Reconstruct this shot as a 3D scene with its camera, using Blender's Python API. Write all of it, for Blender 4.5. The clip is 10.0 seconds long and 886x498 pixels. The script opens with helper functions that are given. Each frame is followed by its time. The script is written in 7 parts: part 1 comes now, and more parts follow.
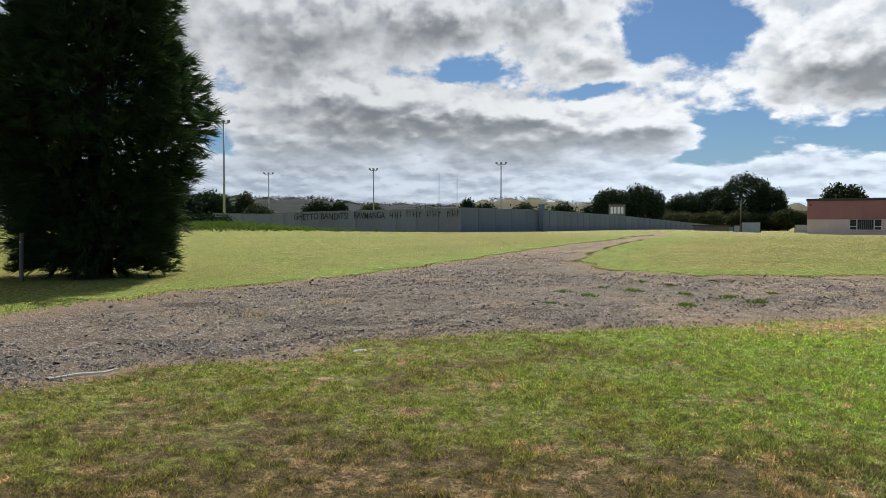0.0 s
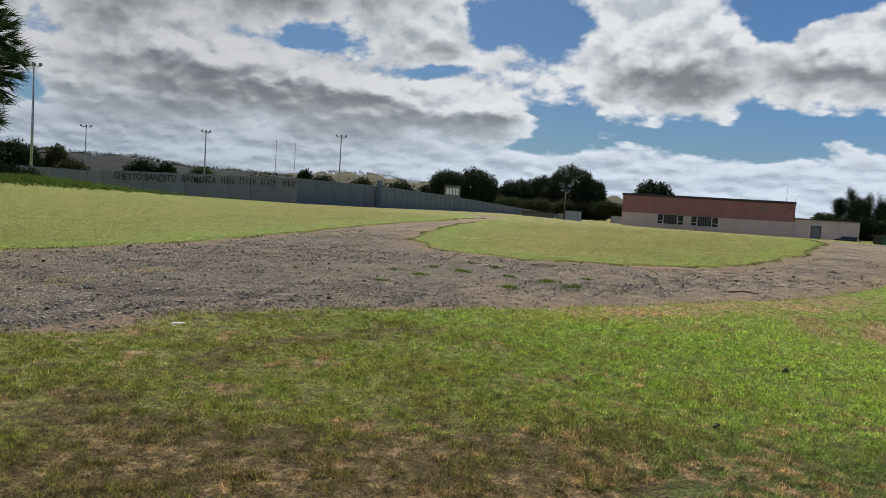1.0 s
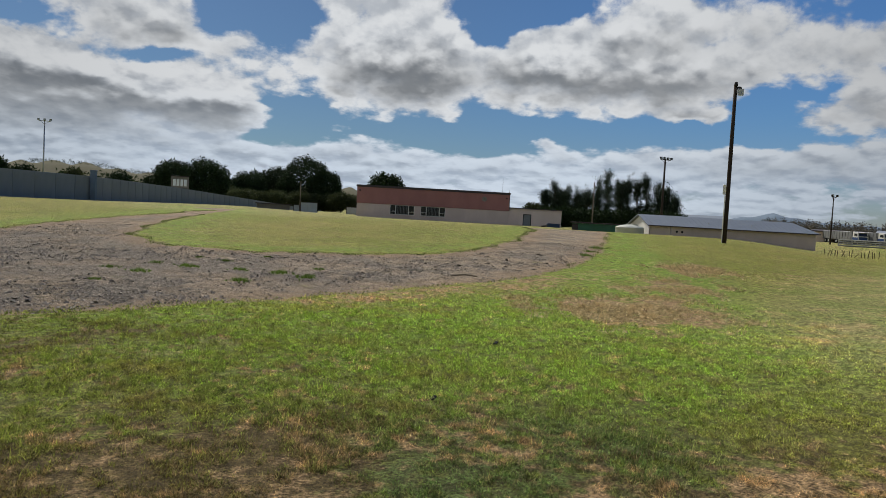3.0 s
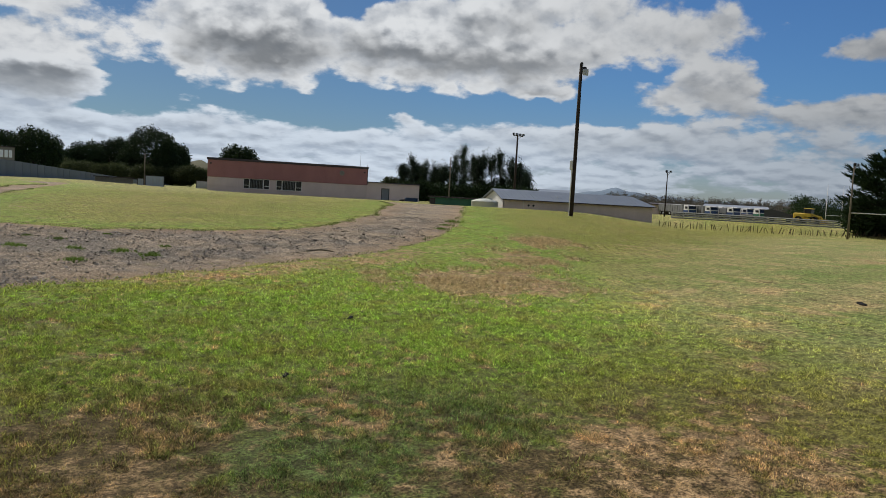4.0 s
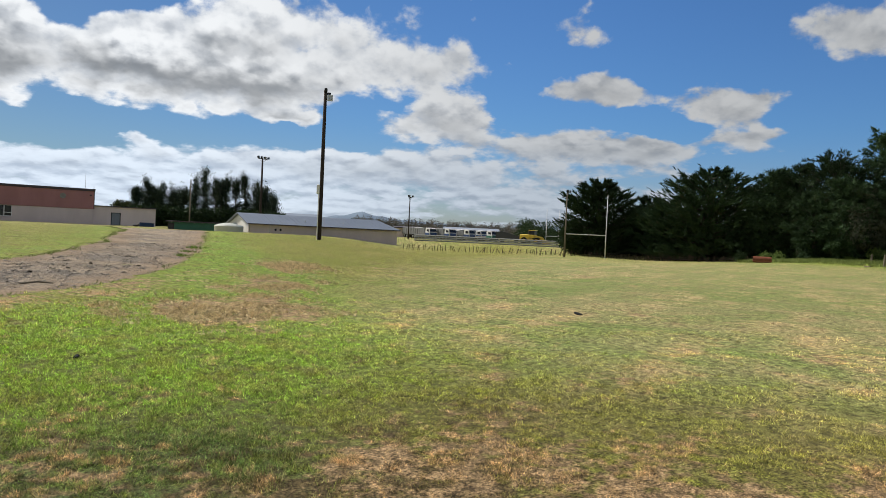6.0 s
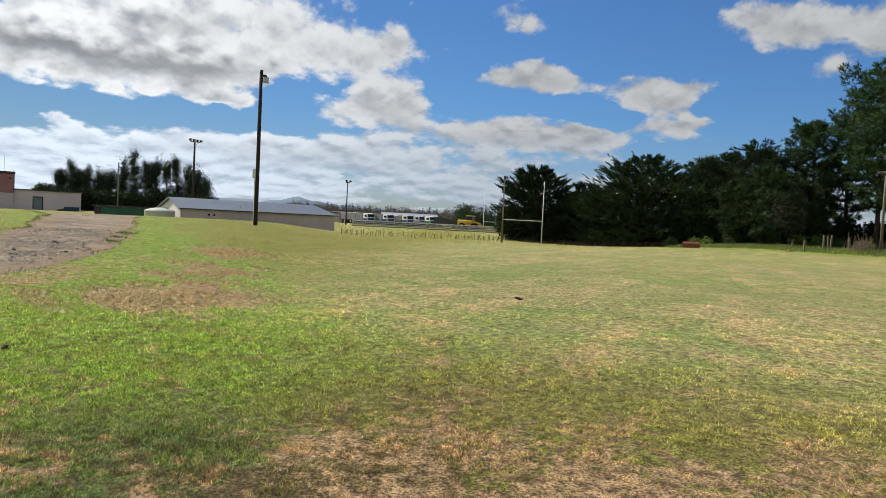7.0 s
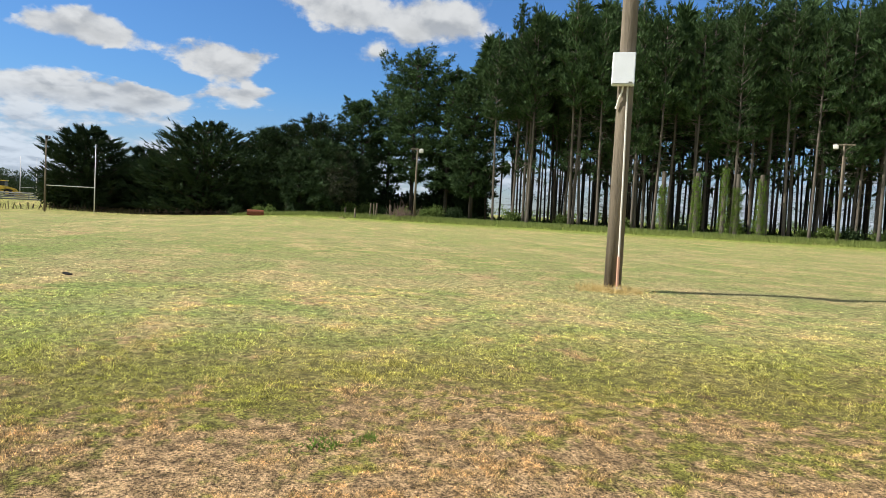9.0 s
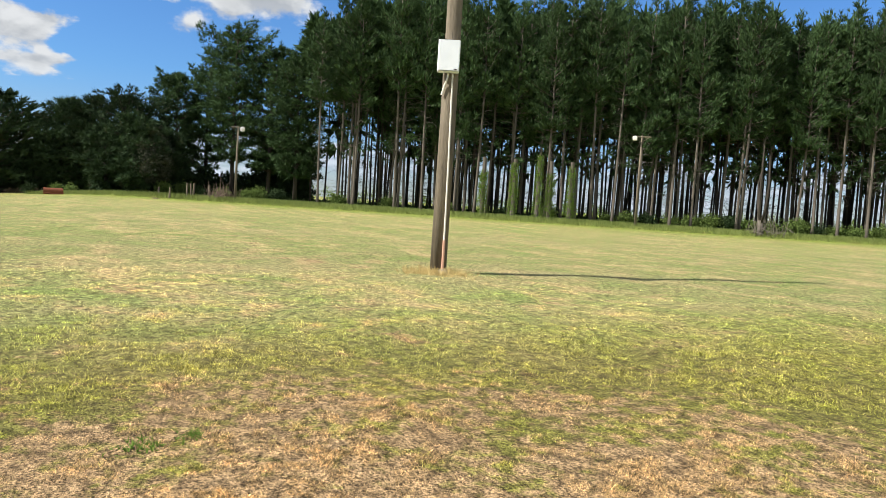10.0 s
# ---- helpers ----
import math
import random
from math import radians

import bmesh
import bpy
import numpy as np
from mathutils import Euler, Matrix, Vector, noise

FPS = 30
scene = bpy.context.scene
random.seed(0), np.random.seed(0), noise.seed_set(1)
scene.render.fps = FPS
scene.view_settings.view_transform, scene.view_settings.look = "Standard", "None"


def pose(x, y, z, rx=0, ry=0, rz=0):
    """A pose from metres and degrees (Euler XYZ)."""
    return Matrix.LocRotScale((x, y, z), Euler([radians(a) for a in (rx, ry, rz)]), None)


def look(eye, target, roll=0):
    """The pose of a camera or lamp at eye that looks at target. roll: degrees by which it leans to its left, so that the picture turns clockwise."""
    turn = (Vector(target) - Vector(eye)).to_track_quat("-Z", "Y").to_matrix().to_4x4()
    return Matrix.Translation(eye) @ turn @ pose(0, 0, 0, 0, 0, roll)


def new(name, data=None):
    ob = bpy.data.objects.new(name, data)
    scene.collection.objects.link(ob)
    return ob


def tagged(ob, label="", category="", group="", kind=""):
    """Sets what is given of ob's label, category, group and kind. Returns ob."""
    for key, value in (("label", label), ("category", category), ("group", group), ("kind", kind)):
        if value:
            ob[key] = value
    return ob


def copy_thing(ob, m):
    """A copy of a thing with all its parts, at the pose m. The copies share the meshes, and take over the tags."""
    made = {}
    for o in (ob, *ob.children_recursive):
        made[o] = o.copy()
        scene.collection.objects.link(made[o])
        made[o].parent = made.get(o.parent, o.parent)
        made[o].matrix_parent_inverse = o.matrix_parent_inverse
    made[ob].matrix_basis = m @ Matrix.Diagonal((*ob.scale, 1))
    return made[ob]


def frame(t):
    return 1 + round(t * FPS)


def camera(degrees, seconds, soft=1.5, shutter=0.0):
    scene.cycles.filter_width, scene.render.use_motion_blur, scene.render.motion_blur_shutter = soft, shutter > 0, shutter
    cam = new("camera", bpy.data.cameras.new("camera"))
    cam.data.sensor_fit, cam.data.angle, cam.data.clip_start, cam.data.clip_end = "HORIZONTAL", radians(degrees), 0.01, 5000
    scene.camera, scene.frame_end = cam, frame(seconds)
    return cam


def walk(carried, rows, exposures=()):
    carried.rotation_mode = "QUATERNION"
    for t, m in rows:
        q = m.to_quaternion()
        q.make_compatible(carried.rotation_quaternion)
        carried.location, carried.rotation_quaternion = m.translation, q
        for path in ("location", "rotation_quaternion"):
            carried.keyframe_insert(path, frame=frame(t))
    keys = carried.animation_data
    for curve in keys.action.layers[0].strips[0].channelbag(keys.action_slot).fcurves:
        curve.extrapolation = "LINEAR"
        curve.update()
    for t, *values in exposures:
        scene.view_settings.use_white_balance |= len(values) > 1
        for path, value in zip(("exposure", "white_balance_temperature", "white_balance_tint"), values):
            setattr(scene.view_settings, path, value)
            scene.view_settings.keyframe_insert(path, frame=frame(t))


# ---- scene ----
cam = camera(62.76, 10.0, soft=0.6)
PATH = [
    (0.0, pose(-0.130, 0.054, 1.578, 88.158, -0.069, 0.000)),
    (0.5, pose(-0.104, 0.058, 1.595, 87.389, -1.980, -5.008)),
    (1.0, pose(-0.082, 0.056, 1.610, 86.605, -3.707, -12.765)),
    (1.5, pose(-0.042, 0.034, 1.600, 86.432, -3.401, -19.754)),
    (2.0, pose(-0.018, -0.025, 1.597, 87.192, -3.042, -26.952)),
    (2.2, pose(-0.011, -0.024, 1.594, 87.385, -3.052, -28.870)),
    (3.3, pose(0.031, -0.022, 1.577, 86.890, -3.152, -35.303)),
    (3.5, pose(0.038, -0.021, 1.574, 86.615, -3.066, -37.248)),
    (4.0, pose(0.072, -0.065, 1.584, 85.809, -3.185, -44.449)),
    (4.5, pose(0.124, -0.092, 1.574, 85.928, -3.654, -48.428)),
    (5.0, pose(0.134, -0.139, 1.551, 86.738, -3.871, -51.499)),
    (5.5, pose(0.091, -0.083, 1.579, 88.390, -3.124, -58.427)),
    (5.7, pose(0.084, -0.066, 1.579, 88.702, -2.858, -61.131)),
    (6.8, pose(0.048, 0.025, 1.577, 87.939, -3.031, -68.309)),
    (7.0, pose(0.041, 0.042, 1.577, 87.820, -2.850, -69.086)),
    (7.5, pose(0.027, 0.067, 1.566, 86.977, -1.701, -73.594)),
    (8.0, pose(-0.025, 0.031, 1.575, 86.691, -2.737, -82.477)),
    (8.5, pose(-0.064, 0.000, 1.575, 86.924, -3.608, -91.896)),
    (9.0, pose(-0.045, -0.004, 1.584, 87.059, -3.041, -102.445)),
    (9.5, pose(0.002, 0.022, 1.600, 86.852, -2.634, -110.915)),
    (10.0, pose(0.019, 0.030, 1.606, 86.461, -3.685, -116.161)),
]
walk(cam, PATH, ((0.0, 0.26), (1.5, -0.18), (3.5, -0.22), (5.5, 0.12), (7.5, 0.32), (8.5, 0.52), (10.0, 0.8)))

# ---- light ----
SUN_AZ, SUN_EL = 6.0, 42.0          # degrees clockwise from +y, and above the horizon
sun_way = Vector((math.sin(radians(SUN_AZ)) * math.cos(radians(SUN_EL)), math.cos(radians(SUN_AZ)) * math.cos(radians(SUN_EL)), math.sin(radians(SUN_EL))))
sun_data = bpy.data.lights.new("sun", "SUN")
sun_data.energy, sun_data.angle, sun_data.color = 5.0, radians(0.55), (1.0, 0.95, 0.86)
sun = new("sun", sun_data)
sun.matrix_world = look(sun_way * 100, (0, 0, 0))


class Nodes:
    """Small helper to write node trees as expressions."""

    def __init__(self, tree):
        self.t = tree
        tree.nodes.clear()

    def n(self, kind, operation="", use_clamp=False, blend_type="", feature="", attribute_name="", smooth=False):
        node = self.t.nodes.new("ShaderNode" + kind)
        if operation:
            node.operation = operation
        if use_clamp:
            node.use_clamp = True
        if blend_type:
            node.blend_type = blend_type
        if feature:
            node.feature = feature
        if attribute_name:
            node.attribute_name = attribute_name
        if smooth:
            node.interpolation_type = "SMOOTHSTEP"
            node.clamp = True
        return node

    def put(self, socket, value):
        if isinstance(value, bpy.types.NodeSocket):
            self.t.links.new(value, socket)
        elif value is not None:
            socket.default_value = value

    def m(self, op, a, b=None, c=None, clamp=False):
        node = self.n("Math", operation=op, use_clamp=clamp)
        for s, val in zip(node.inputs, (a, b, c)):
            self.put(s, val)
        return node.outputs[0]

    def vm(self, op, a, b=None, scale=None):
        node = self.n("VectorMath", operation=op)
        self.put(node.inputs[0], a)
        if b is not None:
            self.put(node.inputs[1], b)
        if scale is not None:
            self.put(node.inputs["Scale"], scale)
        return node.outputs["Value"] if op in ("DOT_PRODUCT", "LENGTH") else node.outputs["Vector"]

    def step(self, x, lo, hi, a=0.0, b=1.0):
        node = self.n("MapRange", smooth=True)
        for key, val in (("Value", x), ("From Min", lo), ("From Max", hi), ("To Min", a), ("To Max", b)):
            self.put(node.inputs[key], val)
        return node.outputs["Result"]

    def mix(self, f, a, b, blend="MIX"):
        node = self.n("MixRGB", blend_type=blend)
        for s, val in zip(node.inputs, (f, a, b)):
            self.put(s, (*val, 1) if isinstance(val, tuple) and len(val) == 3 else val)
        return node.outputs[0]

    def noise(self, vec, scale, detail=4.0, rough=0.55, distort=0.0, color=False):
        node = self.n("TexNoise")
        self.put(node.inputs["Vector"], vec)
        for key, val in (("Scale", scale), ("Detail", detail), ("Roughness", rough), ("Distortion", distort)):
            self.put(node.inputs[key], val)
        return node.outputs["Color" if color else "Fac"]

    def voronoi(self, vec, scale, feature="F1", out="Distance"):
        node = self.n("TexVoronoi", feature=feature)
        self.put(node.inputs["Vector"], vec)
        self.put(node.inputs["Scale"], scale)
        return node.outputs[out]

    def xyz(self, vec):
        node = self.n("SeparateXYZ")
        self.put(node.inputs[0], vec)
        return node.outputs

    def vec(self, x, y, z):
        node = self.n("CombineXYZ")
        for s, val in zip(node.inputs, (x, y, z)):
            self.put(s, val)
        return node.outputs[0]

    def attr(self, name):
        return self.n("Attribute", attribute_name=name).outputs["Fac"]

    def bump(self, height, strength=0.5, distance=0.02):
        node = self.n("Bump")
        node.inputs["Strength"].default_value, node.inputs["Distance"].default_value = strength, distance
        self.put(node.inputs["Height"], height)
        return node.outputs[0]


# ---- sky with broken cumulus ----
world = bpy.data.worlds.new("sky")
scene.world = world
world.use_nodes = True
w = Nodes(world.node_tree)
air = w.n("TexSky")
air.sky_type, air.sun_disc = "NISHITA", False
air.sun_elevation, air.sun_rotation = radians(SUN_EL), radians(SUN_AZ)
air.altitude, air.air_density, air.dust_density, air.ozone_density = 30.0, 1.1, 0.4, 2.5
way = w.n("TexCoord").outputs["Generated"]
wx, wy, wz = w.xyz(way)
az = w.m("MULTIPLY", w.m("ARCTAN2", wx, wy), 57.2958)      # clockwise from +y
el = w.m("MULTIPLY", w.m("ARCSINE", wz), 57.2958)
# a plane of cloud seen from below: the rows close up towards the horizon
deck = w.vec(w.m("MULTIPLY", az, 0.088), w.m("MULTIPLY", w.m("LOGARITHM", w.m("ADD", w.m("MAXIMUM", el, -1.5), 5.5), 2.71828), 2.3), 0.0)
stir = w.vm("SUBTRACT", w.noise(deck, 2.6, 4.0, 0.55, color=True), (0.5, 0.5, 0.5))
spot = w.vm("ADD", w.vec(az, el, 0.0), w.vm("MULTIPLY", stir, (5.5, 2.6, 0.0)))
# azimuth, elevation, half widths, weight: banks of cloud, small puffs, gaps of blue
BANKS = ((-13.2, 15.1, 6.7, 2.7, .40), (-6.4, 8.9, 7.6, 2.3, .45), (-1.1, 15.5, 5, 2.4, .40), (4.2, 8.3, 7.6, 1.6, .35), (12.9, 12.3, 5, 1.8, .40), (7.3, 16.4, 6.7, 1.4, .35),
         (28.8, 11.6, 6.8, 4.0, .55), (15, 7.4, 5.8, 1.3, .35), (-12.4, 6, 9.8, 1.2, .30), (41.5, 11.2, 6, 2.8, .50), (50, 14.6, 7.6, 2.4, .45), (51.5, 10.7, 7, 1.6, .45),
         (9.3, 6.6, 9.8, 1.8, .30), (63.8, 13, 6, 1.8, .45), (64.0, 8.8, 4.6, 1.8, .55), (75.7, 11.5, 4.8, 1.5, .62), (41.5, 5.7, 1.7, .7, .50), (57.9, 5.2, 11, 1.3, .35))
PUFFS = ((85.6, 10.4, 4.8, 1.5, .62), (74.3, 7.1, 6.3, 1.3, .58), (86.4, 7.9, 3.6, .8, .55), (80.8, 6.6, 2.7, .9, .35), (51.6, 8.4, 1.8, .5, .40), (75.3, 15.1, 4.5, 1.7, .35), (92.8, 14.9, 4.0, 1.3, .55),
         (100.8, 14.0, 4.9, 1.6, .52), (96, 11.5, 2.3, .8, .36), (89.4, 6.6, 2.7, .6, .30))
GAPS = ((18.5, 14.2, 4.2, 2.2, -.70), (2, 11.6, 3.3, 1.0, -.45), (12, 10.5, 2.5, .7, -.35), (21.6, 7.5, 2.5, 1.9, -.55), (19.9, 5.2, 5.4, .8, -.30), (-2, 3.1, 5.4, .4, -.30),
        (-17, 6.1, 1.6, 1.3, -.40), (36.1, 13.6, 2.2, 1.2, -.50), (39.3, 15.6, 4.5, 1.1, -.60), (42.4, 6.9, 12.9, 1.0, -.55), (34.3, 5.6, 7, .8, -.35), (72, 13.2, 5, 1.4, -.50),
        (58.7, 9.6, 4, .9, -.40), (69.6, 9.8, 2.2, 1.7, -.62), (83, 14.5, 5.2, 2.2, -.60), (80.4, 8.7, 2.7, 1.0, -.62), (80.5, 12.4, 1.6, 1.2, -.30), (94.2, 8.6, 5, 2.8, -.55), (89.5, 12, 2.2, .9, -.30))
bulk = w.step(az, 0.0, 85.0, 0.10, -0.23)
bulk = w.m("ADD", bulk, w.m("MULTIPLY", w.step(el, 3.2, 6.6, 0.32, 0.0), w.step(az, 84.0, 104.0, 1.0, 0.85)))     # banks close up low down
lift = 0.0                                                                                        # + on the tops, - on the bases
for ba, be, sa, se, k in BANKS + PUFFS + GAPS:
    r = w.vm("MULTIPLY", w.vm("SUBTRACT", spot, (ba, be, 0.0)), (1 / sa, 1 / se, 0.0))
    c = w.m("MULTIPLY", w.m("EXPONENT", w.m("MULTIPLY", w.vm("DOT_PRODUCT", r, r), -0.9)), k)
    bulk = w.m("ADD", bulk, c)
    if k > 0:
        lift = w.m("MULTIPLY_ADD", c, w.xyz(r)[1], lift)


def billows(shift):
    p = w.vm("ADD", deck, shift)
    broad = w.noise(p, 1.5, 6.0, 0.50, 0.2)
    lumpy = w.vm("ADD", p, w.vm("SCALE", w.noise(p, 7.0, 3.0, 0.5, color=True), scale=0.16))
    lobe = w.voronoi(lumpy, 5.0, "SMOOTH_F1")
    puff = w.voronoi(lumpy, 13.0, "SMOOTH_F1")
    d = w.m("MULTIPLY", w.m("SUBTRACT", broad, 0.5), 0.82)
    d = w.m("MULTIPLY_ADD", w.m("SUBTRACT", 0.42, lobe), 0.42, d)
    return w.m("MULTIPLY_ADD", w.m("SUBTRACT", 0.42, puff), 0.14, d)


b0, b1 = billows((0.0, 0.0, 0.0)), billows((0.02, 0.10, 0.0))
d0 = w.m("ADD", bulk, b0)
wisp = w.noise(deck, 24.0, 6.0, 0.62)
cover = w.step(w.m("MULTIPLY_ADD", w.m("SUBTRACT", wisp, 0.5), 0.16, d0), -0.06, 0.15)
slope = w.m("SUBTRACT", b0, b1)
against = w.step(az, 95.0, 25.0, 0.34, 0.84)             # clouds against the sun have dark hearts
under = w.step(w.m("ADD", w.m("MULTIPLY", lift, 0.9), w.m("MULTIPLY", slope, 0.7)), 0.20, -0.16)
heart = w.m("MULTIPLY", w.m("MULTIPLY", w.step(d0, 0.12, 0.50), under), w.m("MULTIPLY", against, w.step(el, 2.0, 9.0, 0.22, 1.0)))
white = w.mix(w.step(w.m("MULTIPLY_ADD", w.m("SUBTRACT", wisp, 0.5), 0.14, slope), -0.22, 0.12), (0.66, 0.71, 0.78), (1.06, 1.09, 1.12))
fade = w.m("MULTIPLY", w.step(az, 40.0, 80.0, 1.0, 0.56), w.step(az, -8.0, 24.0, 0.76, 1.0))
white = w.mix(1.0, white, w.vec(fade, fade, fade), "MULTIPLY")
white = w.mix(1.0, white, w.mix(w.step(el, 3.0, 9.0), (0.86, 0.95, 1.06), (1.0, 1.0, 1.0)), "MULTIPLY")
tint = w.mix(heart, white, (0.17, 0.19, 0.215))
veil = w.m("MULTIPLY", cover, w.step(el, -1.0, 2.0, 0.75, 1.0))
sky_bg, cloud_bg, both, out = w.n("Background"), w.n("Background"), w.n("MixShader"), w.n("OutputWorld")
blue = w.mix(1.0, air.outputs[0], w.mix(w.step(az, 20.0, 80.0), (0.36, 0.50, 0.67), w.mix(w.step(el, 2.0, 9.0), (0.62, 0.76, 1.06), (0.46, 0.76, 1.14))), "MULTIPLY")
w.put(sky_bg.inputs[0], blue)
sky_bg.inputs[1].default_value = 0.076
w.put(cloud_bg.inputs[0], tint)
cloud_bg.inputs[1].default_value = 0.76
w.put(both.inputs[0], veil)
w.put(both.inputs[1], sky_bg.outputs[0])
w.put(both.inputs[2], cloud_bg.outputs[0])
w.put(out.inputs[0], both.outputs[0])

# ---- materials ----
def material(name):
    mat = bpy.data.materials.new(name)
    mat.use_nodes = True
    k = Nodes(mat.node_tree)
    bsdf, end = k.n("BsdfPrincipled"), k.n("OutputMaterial")
    k.put(end.inputs[0], bsdf.outputs[0])
    return mat, k, bsdf, end


def surface(name, col, rough=0.7, metal=0.0, vary=0.25, grain=8.0, fine=60.0, bump=0.3, depth=0.01, streak=None):
    """A worn plain surface: base colour with stains at two scales, grain and relief."""
    mat, k, b, _ = material(name)
    pos = k.n("TexCoord").outputs["Object"]
    if streak:
        pos = k.vm("MULTIPLY", pos, streak)
    rnd = k.n("ObjectInfo").outputs["Random"]
    stains = k.noise(pos, grain, 5.0, 0.6)
    dots = k.noise(pos, fine, 3.0, 0.6)
    f = k.m("ADD", k.m("MULTIPLY_ADD", k.m("SUBTRACT", stains, 0.5), 2.4 * vary, 1.0), k.m("MULTIPLY", k.m("SUBTRACT", dots, 0.5), vary))
    f = k.m("MULTIPLY", f, k.m("MULTIPLY_ADD", rnd, 0.12, 0.94))
    k.put(b.inputs["Base Color"], k.mix(1.0, col, k.vec(f, f, f), "MULTIPLY"))
    k.put(b.inputs["Roughness"], k.m("MULTIPLY_ADD", k.m("SUBTRACT", stains, 0.5), 0.25, rough))
    b.inputs["Metallic"].default_value = metal
    b.inputs["Specular IOR Level"].default_value = 0.1 if rough >= 0.85 else 0.4
    k.put(b.inputs["Normal"], k.bump(dots, bump, depth))
    return mat


def leafy(name, dark, light, dead=None, sheer=0.3, rough=0.7):
    """Foliage: shade varies from tuft to tuft and over the crown; some light comes through."""
    mat, k, b, end = material(name)
    geo = k.n("NewGeometry")
    isle = geo.outputs["Random Per Island"]
    pos = k.n("TexCoord").outputs["Object"]
    rnd = k.n("ObjectInfo").outputs["Random"]
    patch = k.noise(pos, 0.7, 3.0, 0.6)
    f = k.m("ADD", k.m("MULTIPLY", isle, 0.55), k.m("MULTIPLY", patch, 0.55), clamp=True)
    col = k.mix(f, dark, light)
    if dead:
        col = k.mix(k.step(k.noise(pos, 0.45, 3.0, 0.6), 0.60, 0.72, 0.0, 0.55), col, dead)
    g = k.m("MULTIPLY_ADD", rnd, 0.4, 0.8)
    col = k.mix(1.0, col, k.vec(g, g, g), "MULTIPLY")
    k.put(b.inputs["Base Color"], col)
    b.inputs["Roughness"].default_value = rough
    b.inputs["Specular IOR Level"].default_value = 0.08
    tr, mixer = k.n("BsdfTranslucent"), k.n("MixShader")
    k.put(tr.inputs[0], col)
    mixer.inputs[0].default_value = sheer
    k.put(mixer.inputs[1], b.outputs[0])
    k.put(mixer.inputs[2], tr.outputs[0])
    k.put(end.inputs[0], mixer.outputs[0])
    return mat


def turf_colour(k, pos, isle=None):
    """Colour of the turf by place: lush verges, mown field, straw, dead ground."""
    lush, dead, straw = k.attr("lush"), k.attr("dead"), k.attr("straw")
    n_big = k.noise(pos, 0.22, 4.0, 0.6)
    n_mid = k.noise(pos, 1.1, 4.0, 0.62)
    n_small = k.noise(pos, 6.0, 4.0, 0.65)
    n_fine = k.noise(pos, 45.0, 3.0, 0.7)
    streaks = k.noise(k.vm("MULTIPLY", pos, (0.10, 0.55, 1.0)), 1.0, 4.0, 0.6)
    col = k.mix(k.step(k.m("ADD", n_big, k.m("MULTIPLY", k.m("SUBTRACT", streaks, 0.5), 0.5)), 0.32, 0.68), (0.172, 0.183, 0.034), (0.225, 0.203, 0.050))
    col = k.mix(k.m("MULTIPLY", straw, 0.85), col, k.mix(k.step(k.m("ADD", k.m("MULTIPLY", k.noise(k.vm("MULTIPLY", pos, (0.7, 0.45, 1.0)), 0.8, 4.0, 0.6), 0.55), k.m("MULTIPLY", k.noise(pos, 0.09, 3.0, 0.6), 0.45)), 0.36, 0.64), (0.180, 0.240, 0.068), (0.305, 0.272, 0.128)))
    f = k.m("MULTIPLY", lush, k.step(k.m("ADD", n_mid, k.m("MULTIPLY", n_small, 0.5)), 0.52, 0.86))
    col = k.mix(f, col, (0.165, 0.264, 0.034))
    worn = k.step(k.noise(pos, 2.3, 5.0, 0.7), 0.47, 0.66, 0.0, 0.42)      # thatch shows between the tufts
    col = k.mix(worn, col, (0.190, 0.155, 0.070))
    s = k.m("MULTIPLY", straw, k.step(k.m("ADD", n_mid, k.m("MULTIPLY", streaks, 0.8)), 0.84, 1.18))
    col = k.mix(k.m("MULTIPLY", s, 0.85), col, (0.46, 0.34, 0.165))
    col = k.mix(k.m("MULTIPLY", k.attr("clover"), k.step(n_small, 0.3, 0.55, 0.4, 0.9)), col, (0.070, 0.125, 0.036))
    spots = k.m("ADD", k.m("MULTIPLY", k.noise(pos, 0.95, 4.0, 0.6), 0.55), k.m("MULTIPLY", k.noise(pos, 4.2, 5.0, 0.7), 0.45))
    dark = k.m("MULTIPLY", k.step(k.m("MULTIPLY_ADD", k.attr("thatch"), 0.26, spots), 0.575, 0.67), 0.85)      # brown thatch, with shadow in its gaps put into the colour
    if isle is not None:
        green = k.m("MAXIMUM", k.m("MULTIPLY", k.attr("tuft"), 0.9), k.step(k.m("FRACT", k.m("MULTIPLY", isle, 53.0)), 0.66, 0.72))
        dark = k.m("MULTIPLY", dark, k.m("SUBTRACT", 1.0, k.m("MULTIPLY", green, 0.85)))
    col = k.mix(dark, col, k.mix(k.noise(pos, 17.0, 3.0, 0.7), (0.034, 0.023, 0.011), (0.185, 0.120, 0.058)))
    d = k.step(k.m("ADD", dead, k.m("MULTIPLY", k.m("SUBTRACT", k.m("ADD", n_mid, n_small), 1.0), 2.6)), 0.26, 0.86)
    col = k.mix(d, col, k.mix(n_small, (0.175, 0.115, 0.058), (0.42, 0.285, 0.150)))
    # light and dark noise stands in for shadowed gaps between blades and tufts
    specks = k.step(k.noise(pos, 44.0, 4.0, 0.8), 0.38, 0.60, 0.26, 1.66)
    tufts = k.step(k.noise(pos, 9.0, 5.0, 0.72), 0.36, 0.62, 0.50, 1.45)
    g = k.m("MULTIPLY", k.m("MULTIPLY", specks, tufts), k.m("MULTIPLY_ADD", n_small, 0.6, 0.75))
    return k.mix(1.0, col, k.vec(g, g, g), "MULTIPLY"), n_fine, n_small, n_mid


